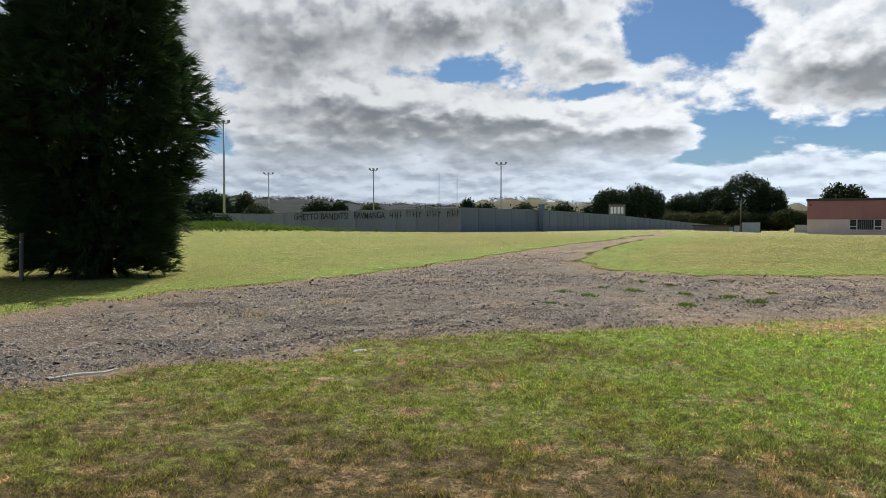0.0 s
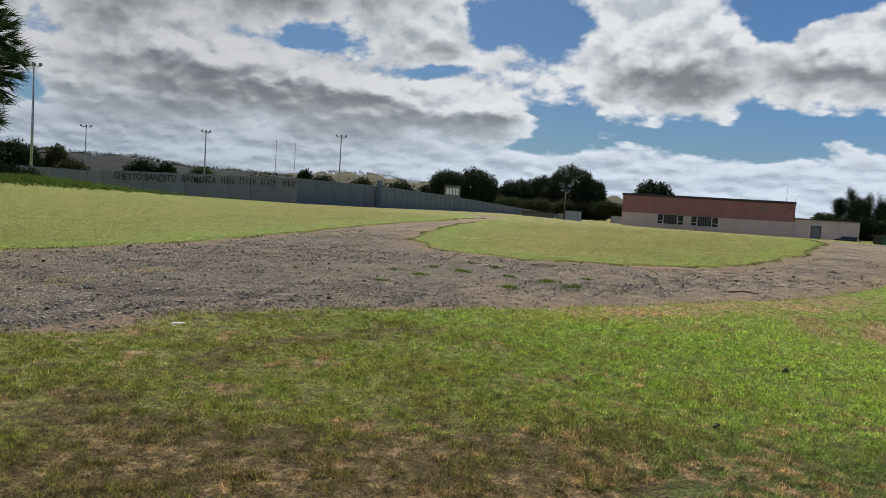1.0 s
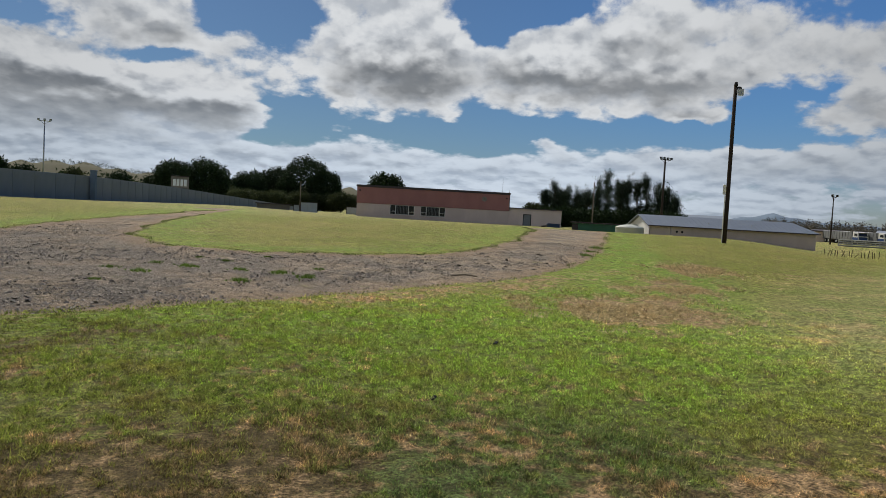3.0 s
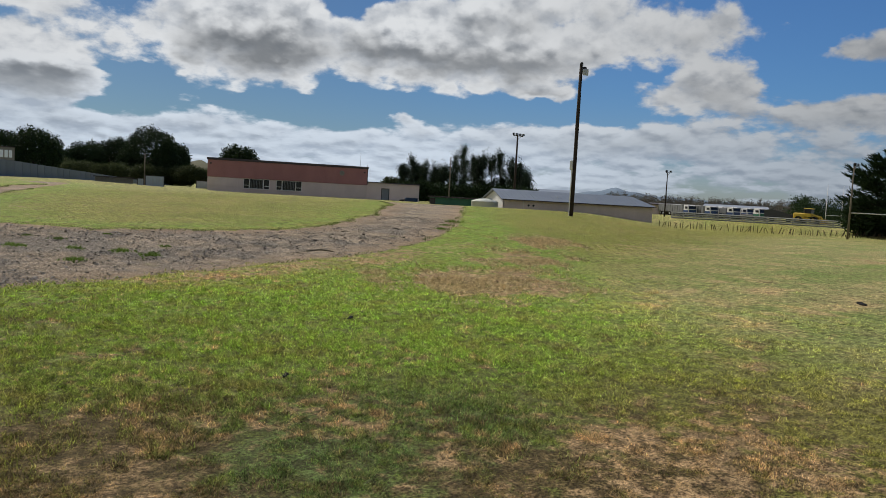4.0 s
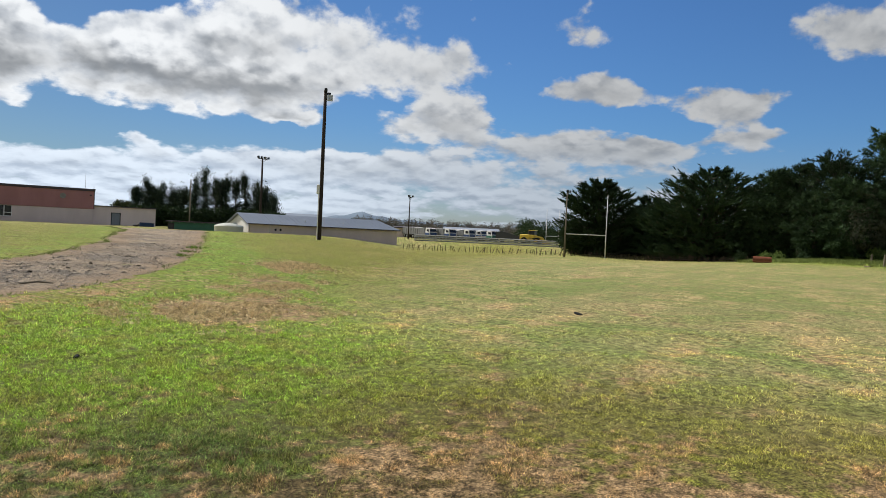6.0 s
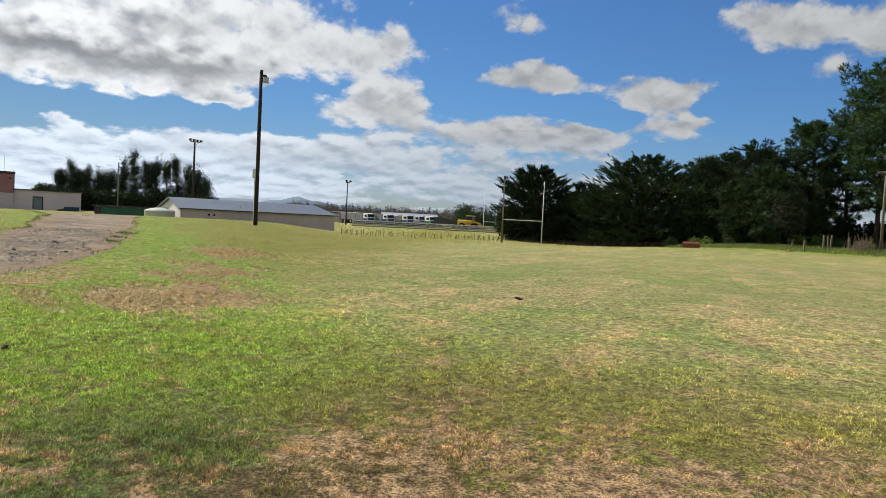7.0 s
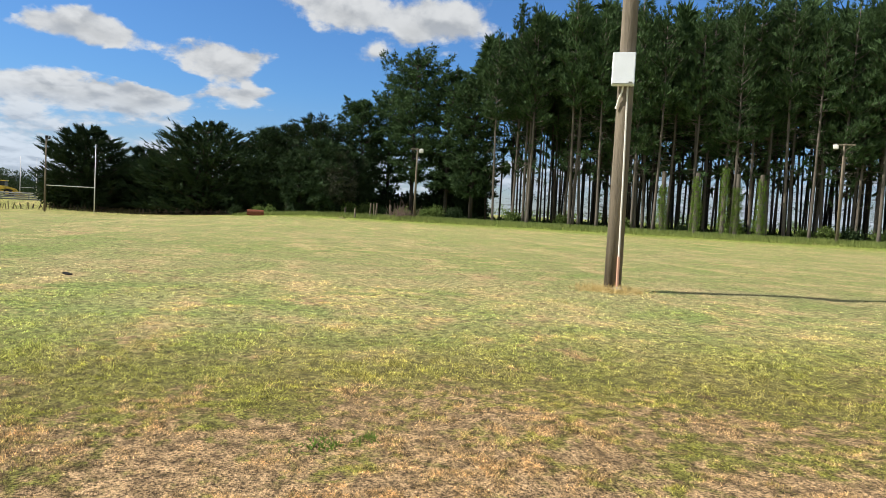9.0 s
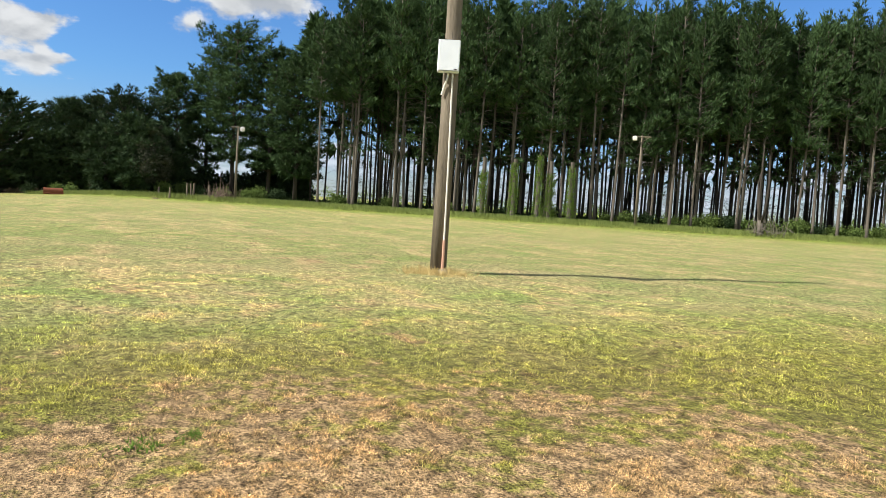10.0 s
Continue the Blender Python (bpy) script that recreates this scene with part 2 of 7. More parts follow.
def make_ground():
    mat, k, b, _ = material("turf_and_gravel")
    pos = k.n("NewGeometry").outputs["Position"]
    col, n_fine, n_small, n_mid = turf_colour(k, pos)
    away = k.vm("LENGTH", pos)
    thatch = k.mix(n_small, (0.036, 0.027, 0.013), (0.140, 0.100, 0.050))
    sound = k.m("MULTIPLY", k.m("MULTIPLY_ADD", k.attr("straw"), -0.75, 1.0), k.m("MULTIPLY_ADD", k.attr("dead"), -0.9, 1.0, clamp=True))
    col = k.mix(k.m("MULTIPLY", k.step(away, 5.0, 13.0, 0.58, 0.0), sound), col, thatch)          # soil and thatch, with shade between blades put into the dark colour
    # gravel road
    road = k.attr("road")
    edge = k.m("ADD", road, k.m("ADD", k.m("MULTIPLY", k.m("SUBTRACT", n_small, 0.5), 0.7), k.m("MULTIPLY", k.m("SUBTRACT", n_mid, 0.5), 0.8)))
    on_road = k.step(edge, -0.04, 0.10)
    cells = k.voronoi(pos, 30.0)
    coarse = k.voronoi(pos, 11.0)
    dusty = k.step(k.xyz(pos)[0], -3.0, 13.0)               # paler dust towards the sheds
    soil = k.mix(k.m("MULTIPLY_ADD", dusty, 0.45, k.step(k.noise(pos, 0.55, 4.0, 0.65), 0.3, 0.7, 0.0, 0.55)), (0.235, 0.185, 0.135), (0.560, 0.455, 0.335))
    stone = k.mix(k.voronoi(pos, 30.0, out="Color"), (0.075, 0.070, 0.064), (0.48, 0.43, 0.37))
    tracks = k.noise(k.vm("MULTIPLY", pos, (0.35, 0.16, 1.0)), 1.6, 4.0, 0.6)
    rubble = k.step(k.m("SUBTRACT", k.m("ADD", tracks, k.m("MULTIPLY", n_mid, 0.5)), k.m("MULTIPLY", dusty, 0.10)), 0.56, 0.80)
    gravel = k.mix(k.m("MULTIPLY", rubble, 0.75), soil, stone)
    speck = k.m("MULTIPLY", k.step(cells, 0.05, 0.5, 1.5, 0.45), k.step(k.noise(pos, 24.0, 5.0, 0.8), 0.38, 0.62, 0.45, 1.6))
    speck = k.m("MULTIPLY", speck, k.step(k.noise(k.vm("MULTIPLY", pos, (1.0, 0.6, 1.0)), 3.2, 7.0, 0.78), 0.37, 0.62, 0.72, 1.18))
    gravel = k.mix(1.0, gravel, k.vec(speck, speck, speck), "MULTIPLY")
    damp = k.step(k.noise(k.vm("MULTIPLY", pos, (0.5, 1.0, 1.0)), 0.55, 5.0, 0.7), 0.54, 0.64, 1.15, 0.66)      # dark damp dirt
    gravel = k.mix(1.0, gravel, k.vec(damp, k.m("MULTIPLY", damp, 0.97), k.m("MULTIPLY", damp, 0.93)), "MULTIPLY")
    shoulder = k.step(edge, 1.8, 0.0, 0.0, 0.75)          # bare clay along the verges
    gravel = k.mix(k.m("MULTIPLY", shoulder, k.step(n_small, 0.3, 0.6, 0.4, 1.0)), gravel, (0.31, 0.215, 0.130))
    weeds = k.m("MULTIPLY", k.step(k.noise(pos, 0.9, 5.0, 0.65), 0.62, 0.70), 0.5)
    gravel = k.mix(weeds, gravel, (0.16, 0.17, 0.05))
    k.put(b.inputs["Base Color"], k.mix(on_road, col, gravel))
    b.inputs["Roughness"].default_value = 0.95
    b.inputs["Specular IOR Level"].default_value = 0.12
    high = k.m("ADD", k.m("MULTIPLY", k.m("SUBTRACT", 1.0, coarse), k.m("MULTIPLY", on_road, 0.7)), k.m("ADD", n_fine, n_small))
    k.put(b.inputs["Normal"], k.bump(high, 0.9, 0.05))
    return mat


def make_blades():
    mat, k, b, end = material("grass_blade")
    geo = k.n("NewGeometry")
    isle = geo.outputs["Random Per Island"]
    col, *_ = turf_colour(k, geo.outputs["Position"], isle)
    g = k.m("MULTIPLY_ADD", k.m("POWER", isle, 2.0), 1.35, 1.0)
    dry = k.step(k.m("FRACT", k.m("MULTIPLY", isle, 37.0)), 0.78, 0.86, 0.0, 0.45)          # a straw-coloured blade here and there
    col = k.mix(dry, col, (0.31, 0.255, 0.135))
    # brightened in straw and towards +x: light the leaning blades lack, put into colour
    g = k.m("MULTIPLY", k.m("MULTIPLY", g, k.m("MULTIPLY_ADD", k.attr("straw"), 0.2, 1.0)), k.step(k.xyz(geo.outputs["Position"])[0], 0.0, 6.0, 0.86, 1.26))
    col = k.mix(1.0, col, k.vec(g, g, k.m("MULTIPLY", g, 0.9)), "MULTIPLY")
    k.put(b.inputs["Base Color"], col)
    b.inputs["Roughness"].default_value = 0.6
    b.inputs["Specular IOR Level"].default_value = 0.25
    tr, mixer = k.n("BsdfTranslucent"), k.n("MixShader")
    k.put(tr.inputs[0], col)
    mixer.inputs[0].default_value = 0.35
    k.put(mixer.inputs[1], b.outputs[0])
    k.put(mixer.inputs[2], tr.outputs[0])
    k.put(end.inputs[0], mixer.outputs[0])
    return mat


def make_clods():
    """Torn sods: bleached straw and dark soil; shadow between clods painted into the dark."""
    mat, k, b, _ = material("torn_turf")
    geo = k.n("NewGeometry")
    pos, isle = geo.outputs["Position"], geo.outputs["Random Per Island"]
    f = k.m("ADD", k.step(k.noise(pos, 8.0, 5.0, 0.7), 0.36, 0.56, 0.0, 0.75), k.m("MULTIPLY", isle, 0.35), clamp=True)
    k.put(b.inputs["Base Color"], k.mix(f, (0.110, 0.078, 0.034), (0.86, 0.70, 0.40)))
    b.inputs["Roughness"].default_value = 0.95
    b.inputs["Specular IOR Level"].default_value = 0.08
    return mat


def make_glass():
    mat, k, b, _ = material("dark_window_glass")
    pos = k.n("TexCoord").outputs["Object"]
    k.put(b.inputs["Base Color"], k.mix(k.noise(pos, 2.0), (0.012, 0.013, 0.016), (0.04, 0.042, 0.05)))
    b.inputs["Roughness"].default_value = 0.12
    return mat


M_GROUND, M_BLADE = make_ground(), make_blades()
M_STONE = leafy("gravel_stone", (0.052, 0.045, 0.038), (0.46, 0.405, 0.34), sheer=0.0, rough=0.9)
M_CLOD = make_clods()
M_STRAW = leafy("cut_straw", (0.42, 0.32, 0.12), (0.78, 0.62, 0.30))
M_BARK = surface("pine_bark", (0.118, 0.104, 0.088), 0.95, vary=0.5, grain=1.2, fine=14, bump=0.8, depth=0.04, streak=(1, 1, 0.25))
# darker copy of the bark; deep-stand shade is put into its colour
M_BARK_DARK = surface("dark_shaded_bark", (0.060, 0.052, 0.045), 0.95, vary=0.5, grain=1.2, fine=14, bump=0.8, depth=0.04, streak=(1, 1, 0.25))
M_NEEDLE = leafy("pine_needles", (0.007, 0.019, 0.010), (0.090, 0.152, 0.058), sheer=0.12)
M_CYPRESS = leafy("cypress_sprays", (0.011, 0.025, 0.013), (0.050, 0.082, 0.034), (0.085, 0.070, 0.045), sheer=0.08)
M_NEAR = leafy("juniper_sprays", (0.013, 0.026, 0.012), (0.062, 0.105, 0.034), (0.070, 0.055, 0.032), sheer=0.2)
M_LEAF = leafy("broad_leaves", (0.009, 0.020, 0.009), (0.034, 0.056, 0.020), sheer=0.12)
M_GUM = leafy("gum_leaves", (0.012, 0.022, 0.014), (0.042, 0.062, 0.034), sheer=0.12)
M_BUSH = leafy("bush_leaves", (0.045, 0.085, 0.022), (0.165, 0.220, 0.062))
M_SCRUB = leafy("scrub_leaves", (0.016, 0.028, 0.012), (0.085, 0.098, 0.040))
M_GREYLEAF = leafy("grey_green_leaves", (0.026, 0.036, 0.024), (0.120, 0.125, 0.088))
M_IVY = leafy("ivy_leaves", (0.075, 0.135, 0.024), (0.190, 0.280, 0.055))
M_LONGGRASS = leafy("long_grass", (0.085, 0.125, 0.033), (0.25, 0.29, 0.092))
M_TWIG = surface("bare_twigs", (0.13, 0.115, 0.098), 0.95, vary=0.5, grain=0.05)
M_BRUSH = surface("dead_brush", (0.15, 0.11, 0.09), 0.95, vary=0.5, grain=1.0)
M_CONCRETE = surface("grey_concrete", (0.225, 0.24, 0.255), 0.85, vary=0.22, grain=0.8, fine=25, streak=(1, 1, 0.3))
M_BLUE = surface("blue_grey_paint", (0.115, 0.16, 0.22), 0.7, vary=0.25, grain=1.5)
M_PAINT = surface("black_spray_paint", (0.02, 0.02, 0.022), 0.6, vary=0.2)
M_PINK = surface("salmon_plaster", (0.335, 0.165, 0.160), 0.9, vary=0.2, grain=0.5, fine=12, streak=(1, 1, 0.4))
M_CREAM = surface("cream_plaster", (0.60, 0.495, 0.46), 0.9, vary=0.14, grain=0.6, fine=12, streak=(1, 1, 0.4))
M_FASCIA = surface("dark_fascia", (0.05, 0.04, 0.045), 0.7, vary=0.3)
M_TRIM = surface("white_trim", (0.62, 0.60, 0.58), 0.6, vary=0.15)
M_GLASS = make_glass()
M_FADED = surface("faded_blue_grey_steel", (0.36, 0.41, 0.45), 0.6, vary=0.2, grain=1.2)
M_BARS = surface("dark_steel_bars", (0.016, 0.016, 0.018), 0.8)
M_DOOR = surface("grey_door_paint", (0.20, 0.22, 0.24), 0.6, vary=0.2)
M_STEEL = surface("galvanised_steel", (0.40, 0.41, 0.42), 0.5, metal=0.7, vary=0.25, grain=2.0)
M_POLE = surface("weathered_pole_wood", (0.165, 0.140, 0.106), 0.9, vary=0.7, grain=2.2, fine=24, bump=0.8, depth=0.02, streak=(3, 3, 0.22))
M_POLE_DARK = surface("dark_pole_wood", (0.045, 0.035, 0.03), 0.9, vary=0.5, grain=2.2, fine=24, bump=0.8, depth=0.02, streak=(3, 3, 0.22))
M_WHITE = surface("white_enamel", (0.74, 0.78, 0.82), 0.4, vary=0.07, grain=3.0)
M_PVC = surface("pale_conduit", (0.72, 0.69, 0.62), 0.5, vary=0.12)
M_COPPER = surface("terracotta_conduit", (0.52, 0.30, 0.21), 0.6, vary=0.2)
M_TANK = surface("beige_tank", (0.44, 0.45, 0.40), 0.6, vary=0.12, grain=0.8)
M_ROOF = surface("zinc_roofing", (0.21, 0.235, 0.27), 0.5, metal=0.2, vary=0.15, grain=0.7)
M_SHED = surface("pale_block_wall", (0.58, 0.48, 0.43), 0.9, vary=0.14, grain=0.6, fine=14, streak=(1, 1, 0.4))
M_GREEN = surface("green_steel_cladding", (0.03, 0.12, 0.075), 0.6, vary=0.25, grain=0.9)
M_RUST = surface("rusty_iron", (0.17, 0.062, 0.036), 0.85, vary=0.45, grain=3.0)
M_TRUCKBLUE = surface("navy_paint", (0.03, 0.06, 0.16), 0.35, vary=0.15)
M_TYRE = surface("tyre_rubber", (0.02, 0.02, 0.021), 0.9, vary=0.2)
M_RAIL = surface("pale_grey_rails", (0.34, 0.34, 0.33), 0.9, vary=0.3, grain=2.0)
M_YELLOW = surface("yellow_plant_paint", (0.56, 0.38, 0.04), 0.5, vary=0.2)
M_DARKLOAD = surface("dark_tarpaulin", (0.055, 0.055, 0.06), 0.8, vary=0.3)
M_FENCE = surface("grey_timber", (0.20, 0.19, 0.175), 0.9, vary=0.4, grain=2.0)
M_BOX = surface("dull_grey_box_body", (0.16, 0.165, 0.17), 0.6, vary=0.25, grain=1.0)
M_STAKE = surface("brown_stakes", (0.065, 0.048, 0.036), 0.9, vary=0.5, grain=2.0)
M_BINBLUE = surface("blue_plastic", (0.012, 0.035, 0.10), 0.5, vary=0.2)
M_HILL = surface("hill_forest", (0.020, 0.028, 0.027), 1.0, vary=0.7, grain=0.012, fine=0.06, bump=0.9, depth=4.0)
M_PASTURE = surface("hill_pasture", (0.090, 0.085, 0.052), 1.0, vary=0.35, grain=0.008, fine=0.05)
# distance haze over the mountains is put into this blue base colour
M_FARHILL = surface("haze_tinted_mountain", (0.15, 0.195, 0.25), 1.0, vary=0.2, grain=0.002, fine=0.01)
M_LAMPGLASS = surface("floodlight_glass", (0.38, 0.40, 0.42), 0.3, vary=0.1)

# ---- building helpers ----
def smooth(v):
    v = np.clip(v, 0.0, 1.0)
    return v * v * (3 - 2 * v)


class Geo:
    """Collects points and faces of one mesh."""

    def __init__(self):
        self.v, self.f, self.count = [], [], 0

    def add(self, verts, faces):
        verts = np.asarray(verts, float).reshape(-1, 3)
        self.v.append(verts)
        self.f += [tuple(i + self.count for i in face) for face in faces]
        self.count += len(verts)
        return self

    def box(self, cx, cy, cz, sx, sy, sz, bevel=0.0, turn=0.0):
        """A box with its centre and sizes, edges cut off by bevel."""
        b = min(bevel, 0.45 * min(sx, sy, sz))
        hx, hy, hz = sx / 2, sy / 2, sz / 2
        if b <= 0:
            pts = [(i * hx, j * hy, k * hz) for i in (-1, 1) for j in (-1, 1) for k in (-1, 1)]
            faces = [(0, 1, 3, 2), (4, 6, 7, 5), (0, 4, 5, 1), (2, 3, 7, 6), (0, 2, 6, 4), (1, 5, 7, 3)]
        else:
            ring = lambda x, y: [(-x + b, -y), (x - b, -y), (x, -y + b), (x, y - b), (x - b, y), (-x + b, y), (-x, y - b), (-x, -y + b)]
            pts = []
            for z, inset in ((-hz, b), (-hz + b, 0), (hz - b, 0), (hz, b)):
                pts += [(x, y, z) for x, y in ring(hx - inset, hy - inset)]
            faces = [tuple(range(7, -1, -1)), tuple(range(24, 32))]
            for r in range(3):
                faces += [(r * 8 + i, r * 8 + (i + 1) % 8, r * 8 + 8 + (i + 1) % 8, r * 8 + 8 + i) for i in range(8)]
        pts = np.array(pts, float)
        c, s = math.cos(turn), math.sin(turn)
        pts = np.stack([pts[:, 0] * c - pts[:, 1] * s + cx, pts[:, 0] * s + pts[:, 1] * c + cy, pts[:, 2] + cz], 1)
        return self.add(pts, faces)

    def tube(self, path, radii, sides=8, cap=True):
        """A tapered round bar along a path."""
        path = [Vector(p) for p in path]
        pts, faces = [], []
        for i, p in enumerate(path):
            along = (path[min(i + 1, len(path) - 1)] - path[max(i - 1, 0)]).normalized()
            side = along.cross(Vector((0.31, 0.95, 0.05))).normalized()
            if side.length < 0.1:
                side = along.cross(Vector((1, 0, 0))).normalized()
            up = side.cross(along)
            for j in range(sides):
                a = 2 * math.pi * j / sides
                pts.append(p + (side * math.cos(a) + up * math.sin(a)) * radii[i])
        for i in range(len(path) - 1):
            faces += [(i * sides + j, i * sides + j + sides, i * sides + (j + 1) % sides + sides, i * sides + (j + 1) % sides) for j in range(sides)]
        if cap:
            faces += [tuple(range(sides)), tuple(reversed(range((len(path) - 1) * sides, len(path) * sides)))]
        return self.add([tuple(p) for p in pts], faces)

    def mesh(self, name, mat, soft=False):
        me = bpy.data.meshes.new(name)
        me.from_pydata(np.concatenate(self.v).tolist(), [], self.f)
        me.materials.append(mat)
        if soft:
            me.polygons.foreach_set("use_smooth", np.ones(len(me.polygons), bool))
        me.update()
        return me


def triangles(name, mat, verts):
    """A mesh of loose triangles from an array (n, 3, 3), quick to build."""
    n = len(verts)
    me = bpy.data.meshes.new(name)
    me.vertices.add(n * 3)
    me.vertices.foreach_set("co", verts.reshape(-1).astype(np.float32))
    me.loops.add(n * 3)
    me.loops.foreach_set("vertex_index", np.arange(n * 3, dtype=np.int32))
    me.polygons.add(n)
    me.polygons.foreach_set("loop_start", np.arange(0, n * 3, 3, dtype=np.int32))
    me.materials.append(mat)
    me.update(calc_edges=True)
    return me


def clumps(template, centres, ways, sizes, rng, roll=True):
    """Places a template of triangles (k, 3, 3), pointing along z, at each centre along each way."""
    n = len(centres)
    z = ways / np.linalg.norm(ways, axis=1, keepdims=True)
    ref = np.where(np.abs(z[:, 2:3]) < 0.9, np.array([[0, 0, 1.0]]), np.array([[1.0, 0, 0]]))
    x = np.cross(ref, z)
    x /= np.linalg.norm(x, axis=1, keepdims=True)
    y = np.cross(z, x)
    if roll:
        a = rng.uniform(0, 2 * np.pi, (n, 1))
        x, y = x * np.cos(a) + y * np.sin(a), y * np.cos(a) - x * np.sin(a)
    basis = np.stack([x, y, z], 1) * np.asarray(sizes).reshape(-1, 1, 1)
    out = np.einsum("kvi,nij->nkvj", template, basis) + centres[:, None, None, :]
    return out.reshape(-1, 3, 3)


def part(name, geo, mat, parent, label="", soft=False):
    """Links a Geo, or a finished mesh, as one mesh object under a thing or a part."""
    ob = new(name, geo.mesh(name, mat, soft) if isinstance(geo, Geo) else geo)
    ob.parent = parent
    if label:
        tagged(ob, label)
    return ob


def thing(name, label, category, m=None, group="", kind=""):
    ob = new(name)
    ob.empty_display_size = 0.2
    if m is not None:
        ob.matrix_basis = m
    return tagged(ob, label, category, group, kind)


def polar(azim, dist):
    """Plan position from a bearing (degrees clockwise from +y) and a distance."""
    return math.sin(radians(azim)) * dist, math.cos(radians(azim)) * dist


# ---- lie of the land ----
def land(x, y):
    x, y = np.asarray(x, float), np.asarray(y, float)
    side, ahead = -0.53 * x + 0.848 * y, 0.6 * x + 0.8 * y
    z = 0.85 * smooth((side + 8) / 14) * smooth((ahead - 15) / 32)
    z = z - 0.55 * smooth((x - 0.25 * y - 5) / 30) * smooth((ahead - 55) / 48) * smooth((side + 8) / 14)
    z = z - 0.92 * smooth((x - 35) / 60) * smooth((8 - side) / 16) * smooth((y + 2) / 22) * (1 - smooth((x - 106) / 11))
    z = z - 0.42 * np.exp(-((x - 73) / 13) ** 2 - ((y - 70) / 13) ** 2)          # dip before the sheds
    # grass bank in front of the pines, and the higher ground behind it
    back = 0.875 * x - 0.485 * y - 78.0
    along = 0.485 * x + 0.875 * y
    on = smooth((52 - along) / 16)
    z = z + on * (0.20 * smooth((back + 22) / 18) + 0.38 * smooth((back + 0.4) / 1.6))
    z = z + 0.8 * np.exp(-((x + 26) / 9) ** 2 - ((y - 84) / 4) ** 2)      # spoil heap by the wall
    near = np.exp(-(x * x + y * y) / 900.0)
    wob = 0.018 * np.sin(x * 0.9 + 1.3 * np.sin(y * 0.37)) * np.sin(y * 1.1 + 0.8 * np.sin(x * 0.5)) + 0.012 * np.sin(x * 2.3 + y * 1.7)
    return z + wob * (0.3 + near)


NEAR_EDGE = ((-30, -6), (-9, 3.4), (-4.3, 6.8), (-3.3, 8.3), (-1.9, 8.6), (-1.3, 9.8), (0.8, 10.7), (3.9, 11.4), (8, 13.1), (10.8, 13.8), (16.3, 16.9), (22.1, 21.4), (28.2, 27), (40.4, 38.5), (75, 76))
FAR_EDGE = ((66, 84), (31.6, 37), (21.8, 26.7), (17.1, 23.1), (14.3, 21.3), (11.5, 20.9), (7.8, 22), (5.6, 24.1), (5.2, 26.5), (5.3, 28.8), (7.1, 33.7), (9.3, 38.4), (11.7, 42.9), (15.6, 52.5), (24, 76))
LEFT_EDGE = ((19, 76), (17.1, 59.1), (9.7, 42.8), (6.4, 38.9), (2.9, 33.9), (-0.2, 28.6), (-4.4, 20.9), (-6.6, 17.5), (-8.1, 13), (-16, 6), (-34, 0))
ROAD = NEAR_EDGE + FAR_EDGE + LEFT_EDGE


def inside(poly, x, y):
    """Signed distance to a closed outline, positive inside."""
    x, y = np.asarray(x, float), np.asarray(y, float)
    best, odd = np.full(x.shape, 1e9), np.zeros(x.shape, bool)
    for (ax, ay), (bx, by) in zip(poly, poly[1:] + poly[:1]):
        dx, dy = bx - ax, by - ay
        t = np.clip(((x - ax) * dx + (y - ay) * dy) / (dx * dx + dy * dy), 0, 1)
        best = np.minimum(best, (x - ax - t * dx) ** 2 + (y - ay - t * dy) ** 2)
        cross = (ay > y) != (by > y)
        odd ^= cross & (x < dx * (y - ay) / (dy if dy else 1e-9) + ax)
    return np.where(odd, 1.0, -1.0) * np.sqrt(best)


BARE = ((15.1, 2.2, 0.55), (16.4, 2.9, 0.5), (11.9, -0.6, 0.7), (9.9, -3.3, 0.6), (8.4, 1.9, 0.5), (8.1, -3.4, 0.4), (23.5, 14.0, 0.9), (26.0, -6.0, 1.2), (17.5, -5.0, 1.0), (31.0, 8.0, 1.4))
LOBES = (((9.3, 10.9), (11.2, 11.1), (13.0, 10.3), (11.8, 7.6), (9.5, 7.1), (8.2, 7.6), (8.4, 9.0)), ((13.6, 12.7), (17.1, 14.3), (16.4, 11.6), (13.6, 10.5)), ((19.4, 16.6), (22.4, 17.1), (21.5, 14.7), (18.6, 13.8)))


def torn(x, y):
    """Depth inside the scraped patches of turf, with frayed outlines."""
    d = np.maximum.reduce([inside(p, x, y) for p in LOBES])
    return d + 0.45 * np.sin(x * 2.3 + y * 1.1) * np.sin(y * 3.1 - x * 0.9) + 0.3 * np.sin(x * 5.3 - y * 3.7)


def value_noise(x, y, seed):
    i, j = np.floor(x), np.floor(y)
    fx, fy = smooth(x - i), smooth(y - j)

    def h(a, b):
        v = np.sin(a * 127.1 + b * 311.7 + seed * 74.7) * 43758.5453
        return v - np.floor(v)

    low_, high_ = h(i, j) * (1 - fx) + h(i + 1, j) * fx, h(i, j + 1) * (1 - fx) + h(i + 1, j + 1) * fx
    return low_ * (1 - fy) + high_ * fy


def patches(x, y, fine, seed):
    return sum(value_noise(x * fine * 2.1 ** o + 3.7 * o, y * fine * 2.1 ** o + 9.1 * o, seed + o) * 0.5 ** o for o in range(3)) / 1.75


